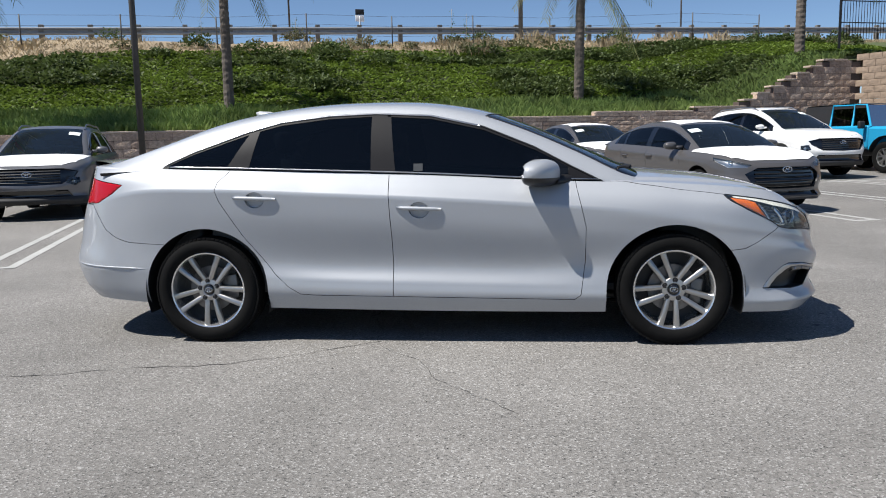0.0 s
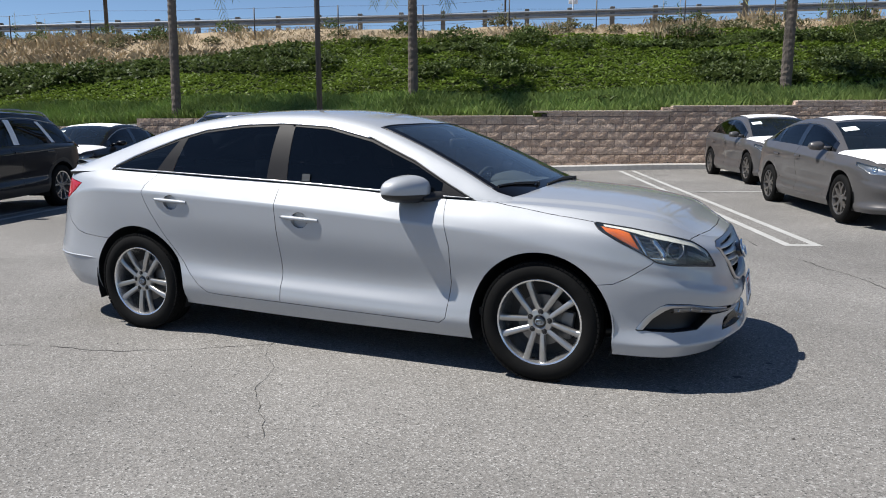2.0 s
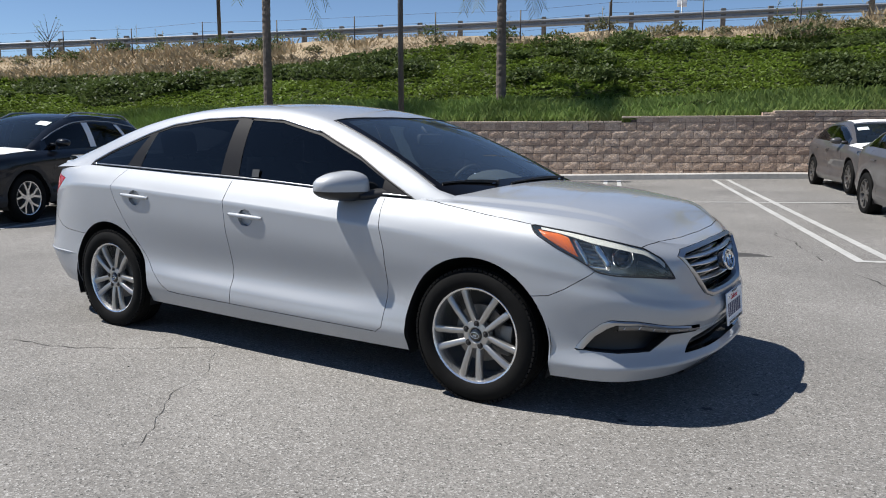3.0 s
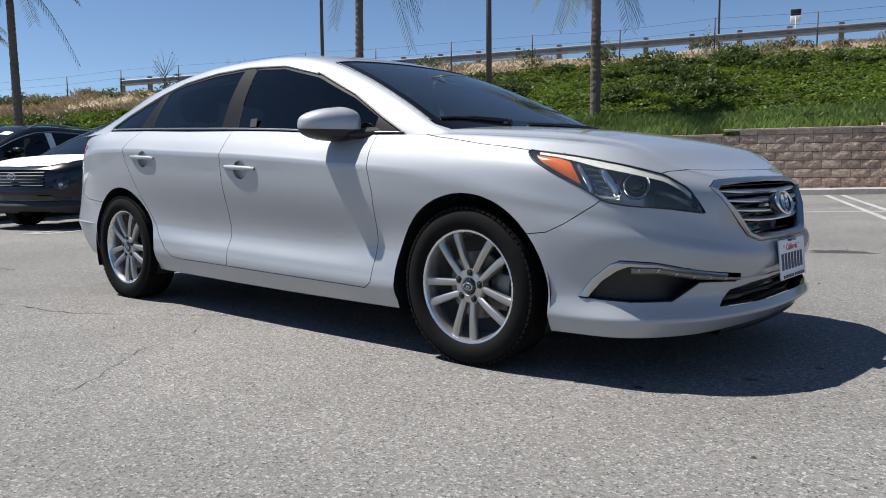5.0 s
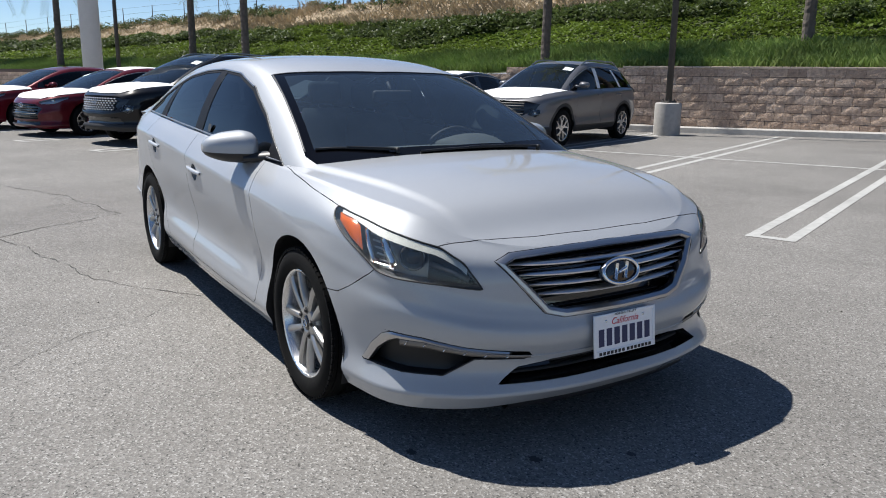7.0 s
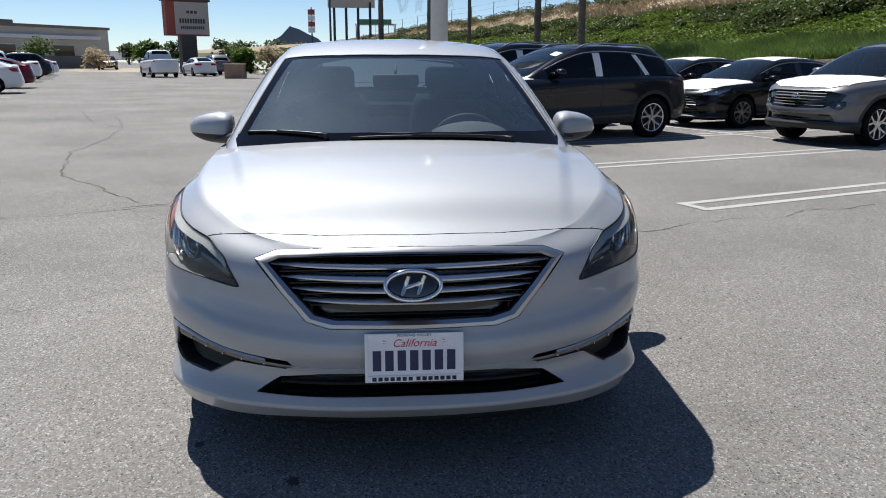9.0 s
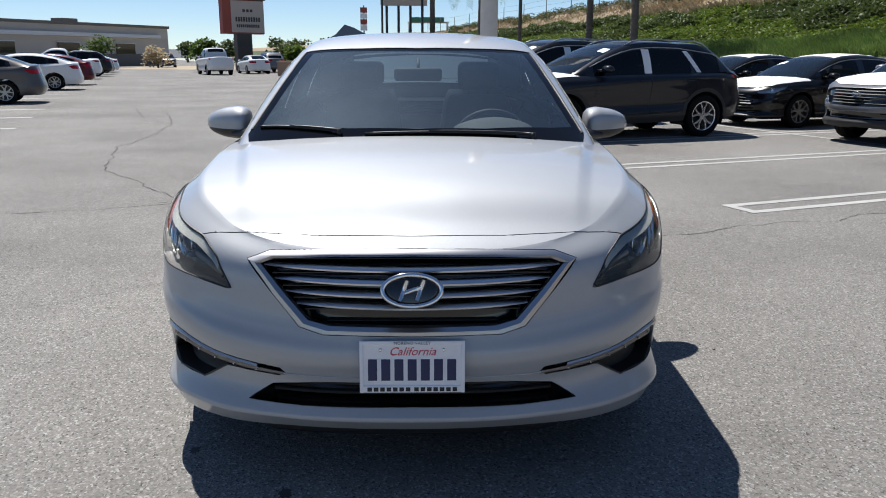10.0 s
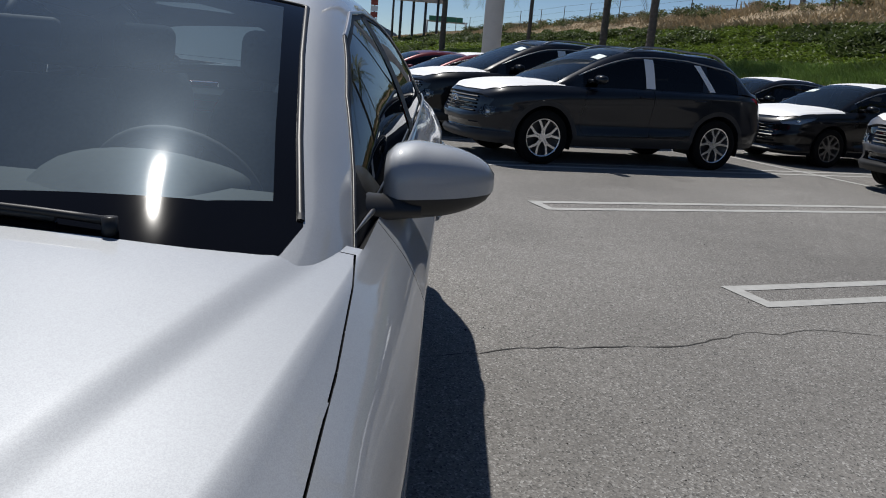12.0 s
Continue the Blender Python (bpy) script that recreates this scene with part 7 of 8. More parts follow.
class Tufts:
    """Gathers many small leaves into one mesh."""

    def __init__(self):
        self.verts, self.faces = [], []

    def leaf(self, p, way, wide, length, side):
        n = len(self.verts)
        tip = p + way * length
        mid = p + way * length * 0.55
        self.verts += [tuple(p - side * wide * 0.3), tuple(p + side * wide * 0.3), tuple(mid + side * wide), tuple(tip), tuple(mid - side * wide)]
        self.faces.append((n, n + 1, n + 2, n + 3, n + 4))

    def clump(self, p, size, rnd, count=4, lift=0.5):
        for _ in range(count):
            a = rnd.uniform(0, 2 * math.pi)
            way = Vector((math.cos(a), math.sin(a), rnd.uniform(-0.1, 1.0) * lift * 2)).normalized()
            side = way.cross(Vector((rnd.uniform(-0.6, 0.6), rnd.uniform(-0.6, 0.6), 1))).normalized()
            self.leaf(p + Vector((rnd.uniform(-1, 1), rnd.uniform(-1, 1), rnd.uniform(0, 0.6))) * size * 0.5, way, size * rnd.uniform(0.22, 0.38), size * rnd.uniform(0.7, 1.2), side)

    def blade(self, p, height, rnd, lean=0.5, wide=0.010):
        a = rnd.uniform(0, 2 * math.pi)
        out = Vector((math.cos(a), math.sin(a), 0))
        side = Vector((-out.y, out.x, 0)) * wide
        k = rnd.uniform(0.2, 1.0) * lean
        m, t = p + out * height * k * 0.3 + Vector((0, 0, height * 0.6)), p + out * height * k + Vector((0, 0, height * (1 - 0.25 * k)))
        n = len(self.verts)
        self.verts += [tuple(p - side), tuple(p + side), tuple(m + side * 0.8), tuple(t), tuple(m - side * 0.8)]
        self.faces.append((n, n + 1, n + 2, n + 3, n + 4))

    def done(self, name, mat, label, category, kind="stuff", parent=None):
        me = bpy.data.meshes.new(name)
        me.from_pydata(self.verts, [], self.faces)
        me.materials.append(mat)
        ob = new(name, me)
        if parent:
            ob.parent = parent
            return ob
        return tagged(ob, label, category, kind=kind)


def dry_from(a):
    """Where the green cover ends and the dry crown begins; lower down towards the far end."""
    return 25.1 - 2.3 * max(0.0, min(1.0, (-5.0 - a) / 7.0))


def bank_sheet():
    bm = bmesh.new()
    bs = np.r_[WALL_B + 0.15, np.arange(WALL_B + 0.5, 34.5, 0.6), 40, 60]
    vs = [[bm.verts.new(on_bank(a, b)) for b in bs] for a in np.r_[-260, -180, -130, np.arange(-100, 46, 1.2), 70, 120]]
    for p, q in zip(vs, vs[1:]):
        for j in range(len(bs) - 1):
            f = bm.faces.new((p[j], q[j], q[j + 1], p[j + 1]))
            f.material_index = 1 if bs[j] > dry_from(p[j].co.x * LC + p[j].co.y * LS) + 0.2 else 0
    tagged(mesh_object("bank", bm, [SOIL, DRY_SOIL]), "earth bank behind the wall, bare and dry at its crown", "bank", kind="structure")


def plants():
    rnd = random.Random(5)
    cover, dark, grass, dry, olive = Tufts(), Tufts(), Tufts(), Tufts(), Tufts()
    for _ in range(60000):
        a = rnd.uniform(-46, 24) if rnd.random() < 0.86 else rnd.uniform(-100, -46)
        b = WALL_B + 1.2 + (dry_from(a) + 0.2 - WALL_B - 1.2) * rnd.random()
        n = noise.noise(Vector((a * 0.16, b * 0.30, 4.0)))
        wave = abs(noise.noise(Vector((a * 0.9, b * 0.9, 0))))
        far = 1.0 if a > -46 else 1.8
        if n > 0.40 or (b > dry_from(a) - 1.9 and n > -0.05) or (b - WALL_B < 2.2 and n > 0.12):
            dark.clump(on_bank(a, b, 0.06 + 0.2 * wave), 0.17 * far, rnd, 3, 0.5)
        else:
            cover.clump(on_bank(a, b, 0.02 + 0.14 * wave), 0.13 * far, rnd, 4, 0.40)
    # rounded shrubs along the upper slope and at the high end
    for _ in range(130):
        a, b = rnd.uniform(-60, 26), 0.0
        b = dry_from(a) - 1.9 + 2.0 * rnd.random()
        if rnd.random() < 0.32:
            a, b = rnd.uniform(7.5, 14.5), rnd.uniform(18.7, 21.8)
        if rnd.random() < 0.2:
            a, b = rnd.choice((-1.0, 0.6, 1.4, -14.0, -6.0)) + rnd.uniform(-1, 1), rnd.uniform(20.5, 23.5)
        r = rnd.uniform(0.30, 0.70)
        c = on_bank(a, b, 0.0)
        for _ in range(int(260 * r)):
            u, v = rnd.uniform(0, 2 * math.pi), math.acos(rnd.uniform(-0.15, 1))
            q = r * rnd.uniform(0.6, 1.05)
            dark.clump(c + Vector((1.3 * q * math.sin(v) * math.cos(u), 1.3 * q * math.sin(v) * math.sin(u), 0.70 * q * math.cos(v))), 0.13, rnd, 3, 0.6)
    for _ in range(150):
        a, b = rnd.uniform(-70, 28), rnd.uniform(25.0, 28.6)
        r = rnd.uniform(0.2, 0.5)
        c = on_bank(a, b, 0.0)
        for _ in range(int(240 * r)):
            u, v = rnd.uniform(0, 2 * math.pi), math.acos(rnd.uniform(-0.1, 1))
            q = r * rnd.uniform(0.4, 1.1)
            (olive if r < 0.40 else dark).clump(c + Vector((1.4 * q * math.sin(v) * math.cos(u), 1.4 * q * math.sin(v) * math.sin(u), q * math.cos(v))), 0.11, rnd, 3, 0.8)
    # long grass along the wall's top
    for _ in range(95000):
        a = rnd.uniform(-46, 17.6)
        b = WALL_B + 0.30 + 2.1 * rnd.random() ** 1.1
        if noise.noise(Vector((a * 0.5, b * 0.8, 9.0))) < -0.6:
            continue
        grass.blade(on_bank(a, b, -0.02), rnd.uniform(0.16, 0.42), rnd, 0.6, 0.005)
    # dry grass and weeds on the crown
    for _ in range(70000):
        a = rnd.uniform(-90, 30)
        b = dry_from(a) - 0.1 + (31.2 - dry_from(a)) * rnd.random() ** 1.3
        n = noise.noise(Vector((a * 0.22, b * 0.3, 2.0)))
        if n < -0.05 and a > -16 and b > 27:
            continue
        tall = rnd.uniform(0.07, 0.20) * (1.0 if b < 29.3 else 0.5) + (0.30 * rnd.random() if -32 < a < -8 and n > -0.15 and b < 27 else 0.0)
        dry.blade(on_bank(a, b, -0.02), tall, rnd, 0.9, 0.005)
    # taller dried weeds in loose stands, through which the rail shows
    for _ in range(64):
        a, b = rnd.uniform(-60, 24), rnd.uniform(24.6, 28.8)
        if rnd.random() < 0.3:
            a = rnd.choice((-16.0, -13.0, 7.5, 8.6, 9.6)) + rnd.uniform(-1.5, 1.5)
        high, wide = rnd.uniform(0.25, 0.65), rnd.uniform(0.3, 0.9)
        for _ in range(int(150 * wide * high + 30)):
            dry.blade(on_bank(a + rnd.gauss(0, wide * 0.5), b + rnd.gauss(0, wide * 0.5), -0.02), high * rnd.uniform(0.4, 1.0), rnd, 0.5, 0.004)
    cover.done("ground_cover", COVER, "low green leafy ground cover over the bank", "ground cover")
    dark.done("shrubs", DARK_LEAF, "dark green shrubs spread over the bank", "shrubs")
    olive.done("crown_shrubs", OLIVE, "grey-green scrub on the bank's dry crown", "shrubs")
    grass.done("long_grass", BLADE, "long pale green grass along the wall's top", "grass")
    dry.done("dry_grass", DRY, "dry straw-coloured grass on the bank's crown", "grass")
    # tall weeds against the sky
    for a, b, h in ((-19.2, 27.0, 1.3), (-18.4, 27.2, 1.1), (-17.8, 26.8, 1.0), (-2.6, 27.5, 0.9), (1.1, 28.0, 0.9), (7.6, 27.4, 1.5), (8.3, 27.6, 1.3), (14.0, 28.0, 1.1), (-20.5, 27.5, 1.2)):
        t = Tufts()
        base = on_bank(a, b)
        for k in range(26):
            t.clump(base + Vector((rnd.uniform(-0.1, 0.1), rnd.uniform(-0.1, 0.1), h * k / 26)), 0.10 * (1.3 - k / 26), rnd, 2, 0.8)
        weed = thing("weed", "tall spindly green weed on the bank's crown", "plant", group="weeds")
        t.done("leaves", BUSH, "", "", parent=weed)
        part("stem", rod(bmesh.new(), base, base + Vector((0, 0, h)), 0.012, 0.006, 6), DRY, weed)
    # bare sapling
    sap = thing("sapling", "bare thin sapling with few leaves on the bank", "tree")
    bm, t = bmesh.new(), Tufts()
    base = on_bank(-22.5, 25.5)
    rod(bm, base, base + Vector((0, 0, 1.0)), 0.03, 0.02, 6)
    for k in range(16):
        a = rnd.uniform(0, 6.28)
        s0 = base + Vector((0, 0, rnd.uniform(0.4, 1.2)))
        e = s0 + Vector((math.cos(a) * rnd.uniform(0.3, 0.8), math.sin(a) * rnd.uniform(0.3, 0.8), rnd.uniform(0.4, 1.0)))
        rod(bm, s0, e, 0.014, 0.004, 5)
        for _ in range(3):
            t.clump(s0.lerp(e, rnd.uniform(0.5, 1)), 0.07, rnd, 2)
    part("branches", bm, BARK, sap)
    t.done("leaves", BUSH, "", "", parent=sap)


def palm(a, b, top, lean=0.0, seed=0, thick=0.17):
    """A tall palm: a ringed trunk and a crown of arching, ragged fronds."""
    rnd = random.Random(seed)
    tree = thing("palm_tree", "tall palm with a slim grey trunk and ragged drooping fronds", "palm tree", group="palms on the bank")
    base = on_bank(a, b, -0.2)
    height = top - base.z
    rows = []
    n = int(height / 0.085)
    for k in range(n + 1):
        u = k / n
        c = base + Vector((lean * u * u, 0.3 * lean * u, height * u))
        r = thick * (1.15 - 0.28 * u) * (1.0 + (0.05 if k % 2 else -0.02)) * (1 + 0.35 * max(0, u - 0.93) * 14 * 0.3)
        rows.append([c + Vector((r * math.cos(q) * (1 + 0.06 * rnd.uniform(-1, 1)), r * math.sin(q) * (1 + 0.06 * rnd.uniform(-1, 1)), 0)) for q in np.linspace(0, 2 * math.pi, 12, endpoint=False)])
    bm = bmesh.new()
    grid_faces(bm, rows, True)
    part("trunk", bm, BARK, tree, smooth=False)
    head = base + Vector((lean, 0.3 * lean, height))
    t = Tufts()
    stalks = bmesh.new()
    for k in range(24):
        az, el = rnd.uniform(0, 2 * math.pi), rnd.uniform(-0.6, 1.1)
        length = rnd.uniform(1.9, 2.7)
        pts = []
        for u in np.linspace(0, 1, 12):
            d = length * u
            droop = -0.42 * d * d * (1.1 - 0.4 * el)
            pts.append(head + Vector((math.cos(az) * math.cos(el) * d, math.sin(az) * math.cos(el) * d, math.sin(el) * d + droop * 0.6)))
        sweep(stalks, pts, [0.02 - 0.015 * u for u in np.linspace(0, 1, 12)], 5)
        for i in range(1, 12):
            way = (pts[i] - pts[i - 1]).normalized()
            side = way.cross(Vector((0, 0, 1)))
            side = side.normalized() if side.length > 0.01 else Vector((1, 0, 0))
            for j in range(4):
                c = pts[i - 1].lerp(pts[i], j / 4)
                for s in (-1, 1):
                    out = (side * s + way * 0.7 + Vector((0, 0, -0.75 + rnd.uniform(-0.2, 0.2)))).normalized()
                    t.leaf(c, out, 0.016, 0.55 * (1.05 - 0.75 * abs(i / 12 - 0.4)), way)
    part("stalks", stalks, FROND, tree)
    t.done("fronds", FROND, "", "", parent=tree)


# ---- road on the embankment ----
def guard_rail():
    rail = thing("guard_rail", "galvanised steel guard rail on timber posts along the raised road", "guard rail")
    line = lambda a: Vector((*on_bank(a, 31.0).xy, 6.22 + 0.0155 * (a + 8.5) if a > -10 else 6.20 + 0.012 * (a + 10)))
    pts = np.arange(-30, 40, 1.9)
    bm = bmesh.new()
    turn = Matrix.Rotation(LOT, 4, "Z")
    rows = []
    for a in np.arange(-30, 40, 0.95):
        c = line(a)
        n = Vector((LS, -LC, 0))
        rows.append([c + n * d + Vector((0, 0, z)) for d, z in ((0.10, 0.0), (0.17, -0.04), (0.17, -0.08), (0.07, -0.13), (0.07, -0.20), (0.17, -0.25), (0.17, -0.29), (0.10, -0.33))])
    grid_faces(bm, rows)
    part("rail", bm, GALV, rail, "corrugated steel rail", angle=25)
    for a in pts:
        c = line(a)
        part("post", box(bmesh.new(), (0.20, 0.20, 1.14), c + Vector((-LS * 0.02, LC * 0.02, -0.46)), 0.01, turn=turn), POST_GREY, rail, smooth=False)


def bank_fence():
    """Thin steel posts and wires along the upper slope."""
    fence = thing("wire_fence", "rusty wire fence on thin posts along the upper bank", "fence")
    posts = []
    for k, a in enumerate(np.arange(-70, 24, 3.4)):
        p = on_bank(a, 26.3)
        q = p + Vector((0, 0, 1.25))
        posts.append(q)
        part("post", rod(bmesh.new(), p - Vector((0, 0, 0.1)), q, 0.025, 0.025, 6), DARK_POLE, fence)
    for dz in (-0.03, -0.4, -0.8):
        bm = sweep(bmesh.new(), [q + Vector((0, 0, dz)) for q in posts], 0.006, 4)
        part("wire", bm, DARK_POLE, fence)


def poles():
    lamp = thing("lamp_post", "dark steel lamp post on a round concrete base", "lamp post")
    p = spot(-3.62, 14.4)
    bm = bmesh.new()
    rows = [[p + Vector((r * math.cos(q), r * math.sin(q), z)) for q in np.linspace(0, 2 * math.pi, 32, endpoint=False)] for r, z in ((0.305, 0), (0.305, 0.70), (0.295, 0.735), (0.27, 0.75), (0.0, 0.755))]
    grid_faces(bm, rows, True)
    part("concrete_base", bm, CONCRETE, lamp, "round concrete base", angle=40)
    part("pole", rod(bmesh.new(), p + Vector((0, 0, 0.74)), p + Vector((0, 0, 8.5)), 0.075, 0.06, 16), DARK_POLE, lamp)
    bm = box(bmesh.new(), (0.26, 0.26, 0.05), p + Vector((0, 0, 0.77)), 0.008)
    for dx in (-0.09, 0.09):
        for dy in (-0.09, 0.09):
            rod(bm, p + Vector((dx, dy, 0.79)), p + Vector((dx, dy, 0.83)), 0.014, sides=6)
    part("base_plate", bm, DARK_POLE, lamp, angle=40)
    q = p + Vector((0, 0, 8.5))
    bm = box(bmesh.new(), (0.75, 0.32, 0.12), q + Vector((0.35, 0, 0.02)), 0.03)
    part("lamp_head", bm, DARK_POLE, lamp)
    big = thing("sign_pole", "broad pale grey steel pole rising behind the parked cars", "pole")
    p = spot(-23.2, 11.2)
    part("shaft", rod(bmesh.new(), p - Vector((0, 0, 0.1)), p + Vector((0, 0, 14)), 0.33, 0.32, 28), POLE_WHITE, big)
    part("foot", box(bmesh.new(), (1.1, 1.1, 0.3), p + Vector((0, 0, 0.1)), 0.03), CONCRETE, big)
    for a, b, h in ((-27.5, 14.7, 9.0), (-52.0, 16.0, 9.0), (-16.5, 29.5, 11.0)):
        lp = thing("lamp_post", "thin dark lamp post far along the bank", "lamp post")
        p = on_bank(a, b) if b > 16 else spot(a, b)
        part("pole", rod(bmesh.new(), p, p + Vector((0, 0, h)), 0.09, 0.06, 10), DARK_POLE, lp)
        part("lamp_head", box(bmesh.new(), (0.7, 0.3, 0.1), p + Vector((0.3, 0, h)), 0.02), DARK_POLE, lp)
    for a, b, h, r in ((11.4, 29.3, 7.5, 0.11), (1.4, 36.0, 11.0, 0.05), (22.5, 34.0, 5.0, 0.05)):
        rp = thing("road_post", "tall thin pole beside the raised road", "pole")
        p = on_bank(a, b)
        part("pole", rod(bmesh.new(), p - Vector((0, 0, 0.3)), p + Vector((0, 0, h)), r, r * 0.8, 10), POST_GREY if r > 0.1 else DARK_POLE, rp)
    # small black and white road sign behind the rail
    sg = thing("road_sign", "small road sign, black over white, behind the guard rail", "sign")
    p = on_bank(4.55, 33.0)
    turn = Matrix.Rotation(LOT, 4, "Z")
    zc = 7.25
    part("board", box(bmesh.new(), (0.42, 0.03, 0.30), (p.x, p.y, zc - 0.12), 0.01, turn=turn), WHITE_PLATE, sg, "white lower half")
    part("top_board", box(bmesh.new(), (0.42, 0.034, 0.26), (p.x, p.y, zc + 0.17), 0.01, turn=turn), INK_BLACK, sg, "black upper half")
    part("post", rod(bmesh.new(), (p.x, p.y, p.z - 0.3), (p.x, p.y, zc), 0.03), GALV, sg)
    # iron fence at the high end
    fn = thing("iron_fence", "black iron railing at the top of the bank", "fence")
    for k in range(22):
        p = on_bank(21.0 + 0.13 * k, 20.3, 0)
        z = 5.55
        part("bar", rod(bmesh.new(), (p.x, p.y, z - 0.8), (p.x, p.y, z + 0.75), 0.011, 0.011, 6), INK_BLACK, fn)
    p, q = on_bank(20.95, 20.3), on_bank(24.0, 20.3)
    for z in (5.35, 6.15):
        part("rail", rod(bmesh.new(), (p.x, p.y, z), (q.x, q.y, z), 0.02, 0.02, 6), INK_BLACK, fn)
    part("post", box(bmesh.new(), (0.08, 0.08, 2.6), (p.x, p.y, 5.4), 0.005), INK_BLACK, fn, smooth=False)


bank_sheet()
plants()
for k, (a, b, top, lean, th) in enumerate(((-1.61, 18.2, 7.4, 0.0, 0.13), (9.26, 18.2, 6.6, 0.1, 0.14), (-8.2, 16.5, 7.9, 0.1, 0.115), (-21.5, 16.5, 7.8, -0.1, 0.135), (-26.3, 17.5, 6.9, 0.0, 0.14), (-36.6, 16.9, 7.4, 0.1, 0.15), (17.5, 18.2, 8.6, 0.0, 0.15), (-47.0, 18.0, 8.2, 0.0, 0.17))):
    palm(a, b, top, lean, k, th)
guard_rail()
bank_fence()
poles()
block_wall()


# ---- cracks in the asphalt ----
CRACK = plain("crack", (0.045, 0.043, 0.04), 0.95, grain=0.3, scale=20)


def crack(path, wide, seed):
    """A ragged crack along (a, b) places."""
    rnd = random.Random(seed)
    pts = []
    for p, q in zip(path, path[1:]):
        p, q = Vector(p), Vector(q)
        n = max(2, int((q - p).length / 0.06))
        for i in range(n):
            c = p.lerp(q, i / n)
            w = noise.noise(Vector((c.x * 2.2, c.y * 2.2, seed))) * 0.10 + noise.noise(Vector((c.x * 9, c.y * 9, seed))) * 0.03
            d = (q - p).normalized()
            pts.append((c + Vector((-d.y, d.x)) * w, d))
    bm = bmesh.new()
    rows = []
    for c, d in pts:
        s = Vector((-d.y, d.x)) * wide * max(0.15, 0.6 + 0.9 * noise.noise(Vector((c.x * 6, c.y * 6, 3 + seed))) + rnd.uniform(-0.25, 0.25))
        rows.append([spot(*(c + s), 0.0025), spot(*(c - s), 0.0025)])
    grid_faces(bm, rows)
    tagged(mesh_object("crack", bm, CRACK), "ragged dark crack in the asphalt", "crack", "cracks", "structure")


crack([(-0.25, -2.3), (-0.38, -1.85), (-0.50, -1.30), (-0.60, -0.70), (-0.55, 0.0)], 0.0022, 9)
crack([(-0.55, 0.0), (-0.45, 0.3), (-0.50, 1.44), (-0.55, 1.86), (-0.52, 2.17), (-0.48, 2.66), (-0.60, 3.0), (-0.46, 3.6), (-0.5, 4.2), (-0.45, 5.2)], 0.008, 1)
crack([(-3.3, -1.4), (-3.34, -0.71), (-3.62, 0.52), (-4.99, 0.71), (-6.45, 0.63), (-9.0, 0.8)], 0.008, 2)
crack([(-3.46, -1.21), (-4.1, -1.42), (-4.7, -1.54), (-5.8, -1.93), (-8.2, -1.80), (-9.9, -1.3), (-12.4, -0.80), (-13.9, -1.3), (-17.9, -1.46)], 0.010, 3)
crack([(-12.4, -0.80), (-14.0, -0.75), (-16.3, -0.79)], 0.009, 4)
crack([(3.66, 5.6), (3.72, 4.59), (3.81, 2.97), (3.97, 1.97), (4.1, 0.9)], 0.007, 5)
crack([(-3.3, -2.9), (-3.14, -2.01), (-3.23, -1.01), (-3.3, -0.71)], 0.007, 6)
crack([(-0.62, -0.69), (-1.5, -0.9), (-3.34, -0.71)], 0.005, 7)
STAIN = plain("oil_stain", (0.05, 0.047, 0.044), 0.7, grain=0.3, scale=10)
for k, (a, b, r) in enumerate(((3.0, 3.64, 0.26), (2.09, -1.21, 0.028), (1.7, -1.45, 0.022), (2.35, -0.95, 0.018))):
    rnd = random.Random(k)
    bm = bmesh.new()
    bm.faces.new([bm.verts.new(spot(a + r * (1 + 0.3 * rnd.uniform(-1, 1)) * math.cos(q), b + 0.8 * r * (1 + 0.3 * rnd.uniform(-1, 1)) * math.sin(q), 0.002)) for q in np.linspace(0, 2 * math.pi, 22, endpoint=False)])
    tagged(mesh_object("oil_stain", bm, STAIN, smooth=False), "dark oil stain soaked into the asphalt", "stain", "stains", "structure")


def pebbles():
    """Loose grit and small stones strewn on the asphalt near the car."""
    rnd = random.Random(11)
    verts, faces = [], []
    for _ in range(520):
        x, y = rnd.uniform(-6, 7), rnd.uniform(-5.5, 6)
        if abs(x) < 2.3 and abs(y) < 0.9:
            continue
        r = rnd.uniform(0.002, 0.006) if rnd.random() < 0.93 else rnd.uniform(0.006, 0.011)
        n = len(verts)
        a = x * LC + y * LS
        b = -x * LS + y * LC
        z = rise(a, b)
        verts += [(x + r * rnd.uniform(0.6, 1.3) * math.cos(k * 1.57), y + r * rnd.uniform(0.6, 1.3) * math.sin(k * 1.57), z) for k in range(4)]
        verts.append((x, y, z + r * rnd.uniform(0.6, 1.0)))
        faces += [(n + k, n + (k + 1) % 4, n + 4) for k in range(4)]
    me = bpy.data.meshes.new("grit")
    me.from_pydata(verts, [], faces)
    me.materials.append(CRACK)
    tagged(new("grit", me), "dark loose grit strewn on the asphalt", "grit", kind="stuff")


pebbles()


# ---- far side of the lot ----
STUCCO = plain("stucco", (0.50, 0.46, 0.41), 0.95, grain=0.08, scale=0.6)
STUCCO_DARK = plain("stucco_dark", (0.17, 0.155, 0.14), 0.95, grain=0.08, scale=0.6)
SIGN_RED = plain("sign_red", (0.34, 0.07, 0.05), 0.6, grain=0.08, scale=1.0)
SIGN_FACE = plain("sign_face", (0.52, 0.43, 0.38), 0.6, grain=0.05, scale=1.0)
SIGN_GREEN = plain("sign_green", (0.02, 0.16, 0.10), 0.5)
DIRT = plain("pale_dirt", (0.38, 0.315, 0.22), 0.95, grain=0.25, scale=2.0)
HILL = plain("far_hill", (0.22, 0.22, 0.24), 1.0, grain=0.15, scale=0.01)
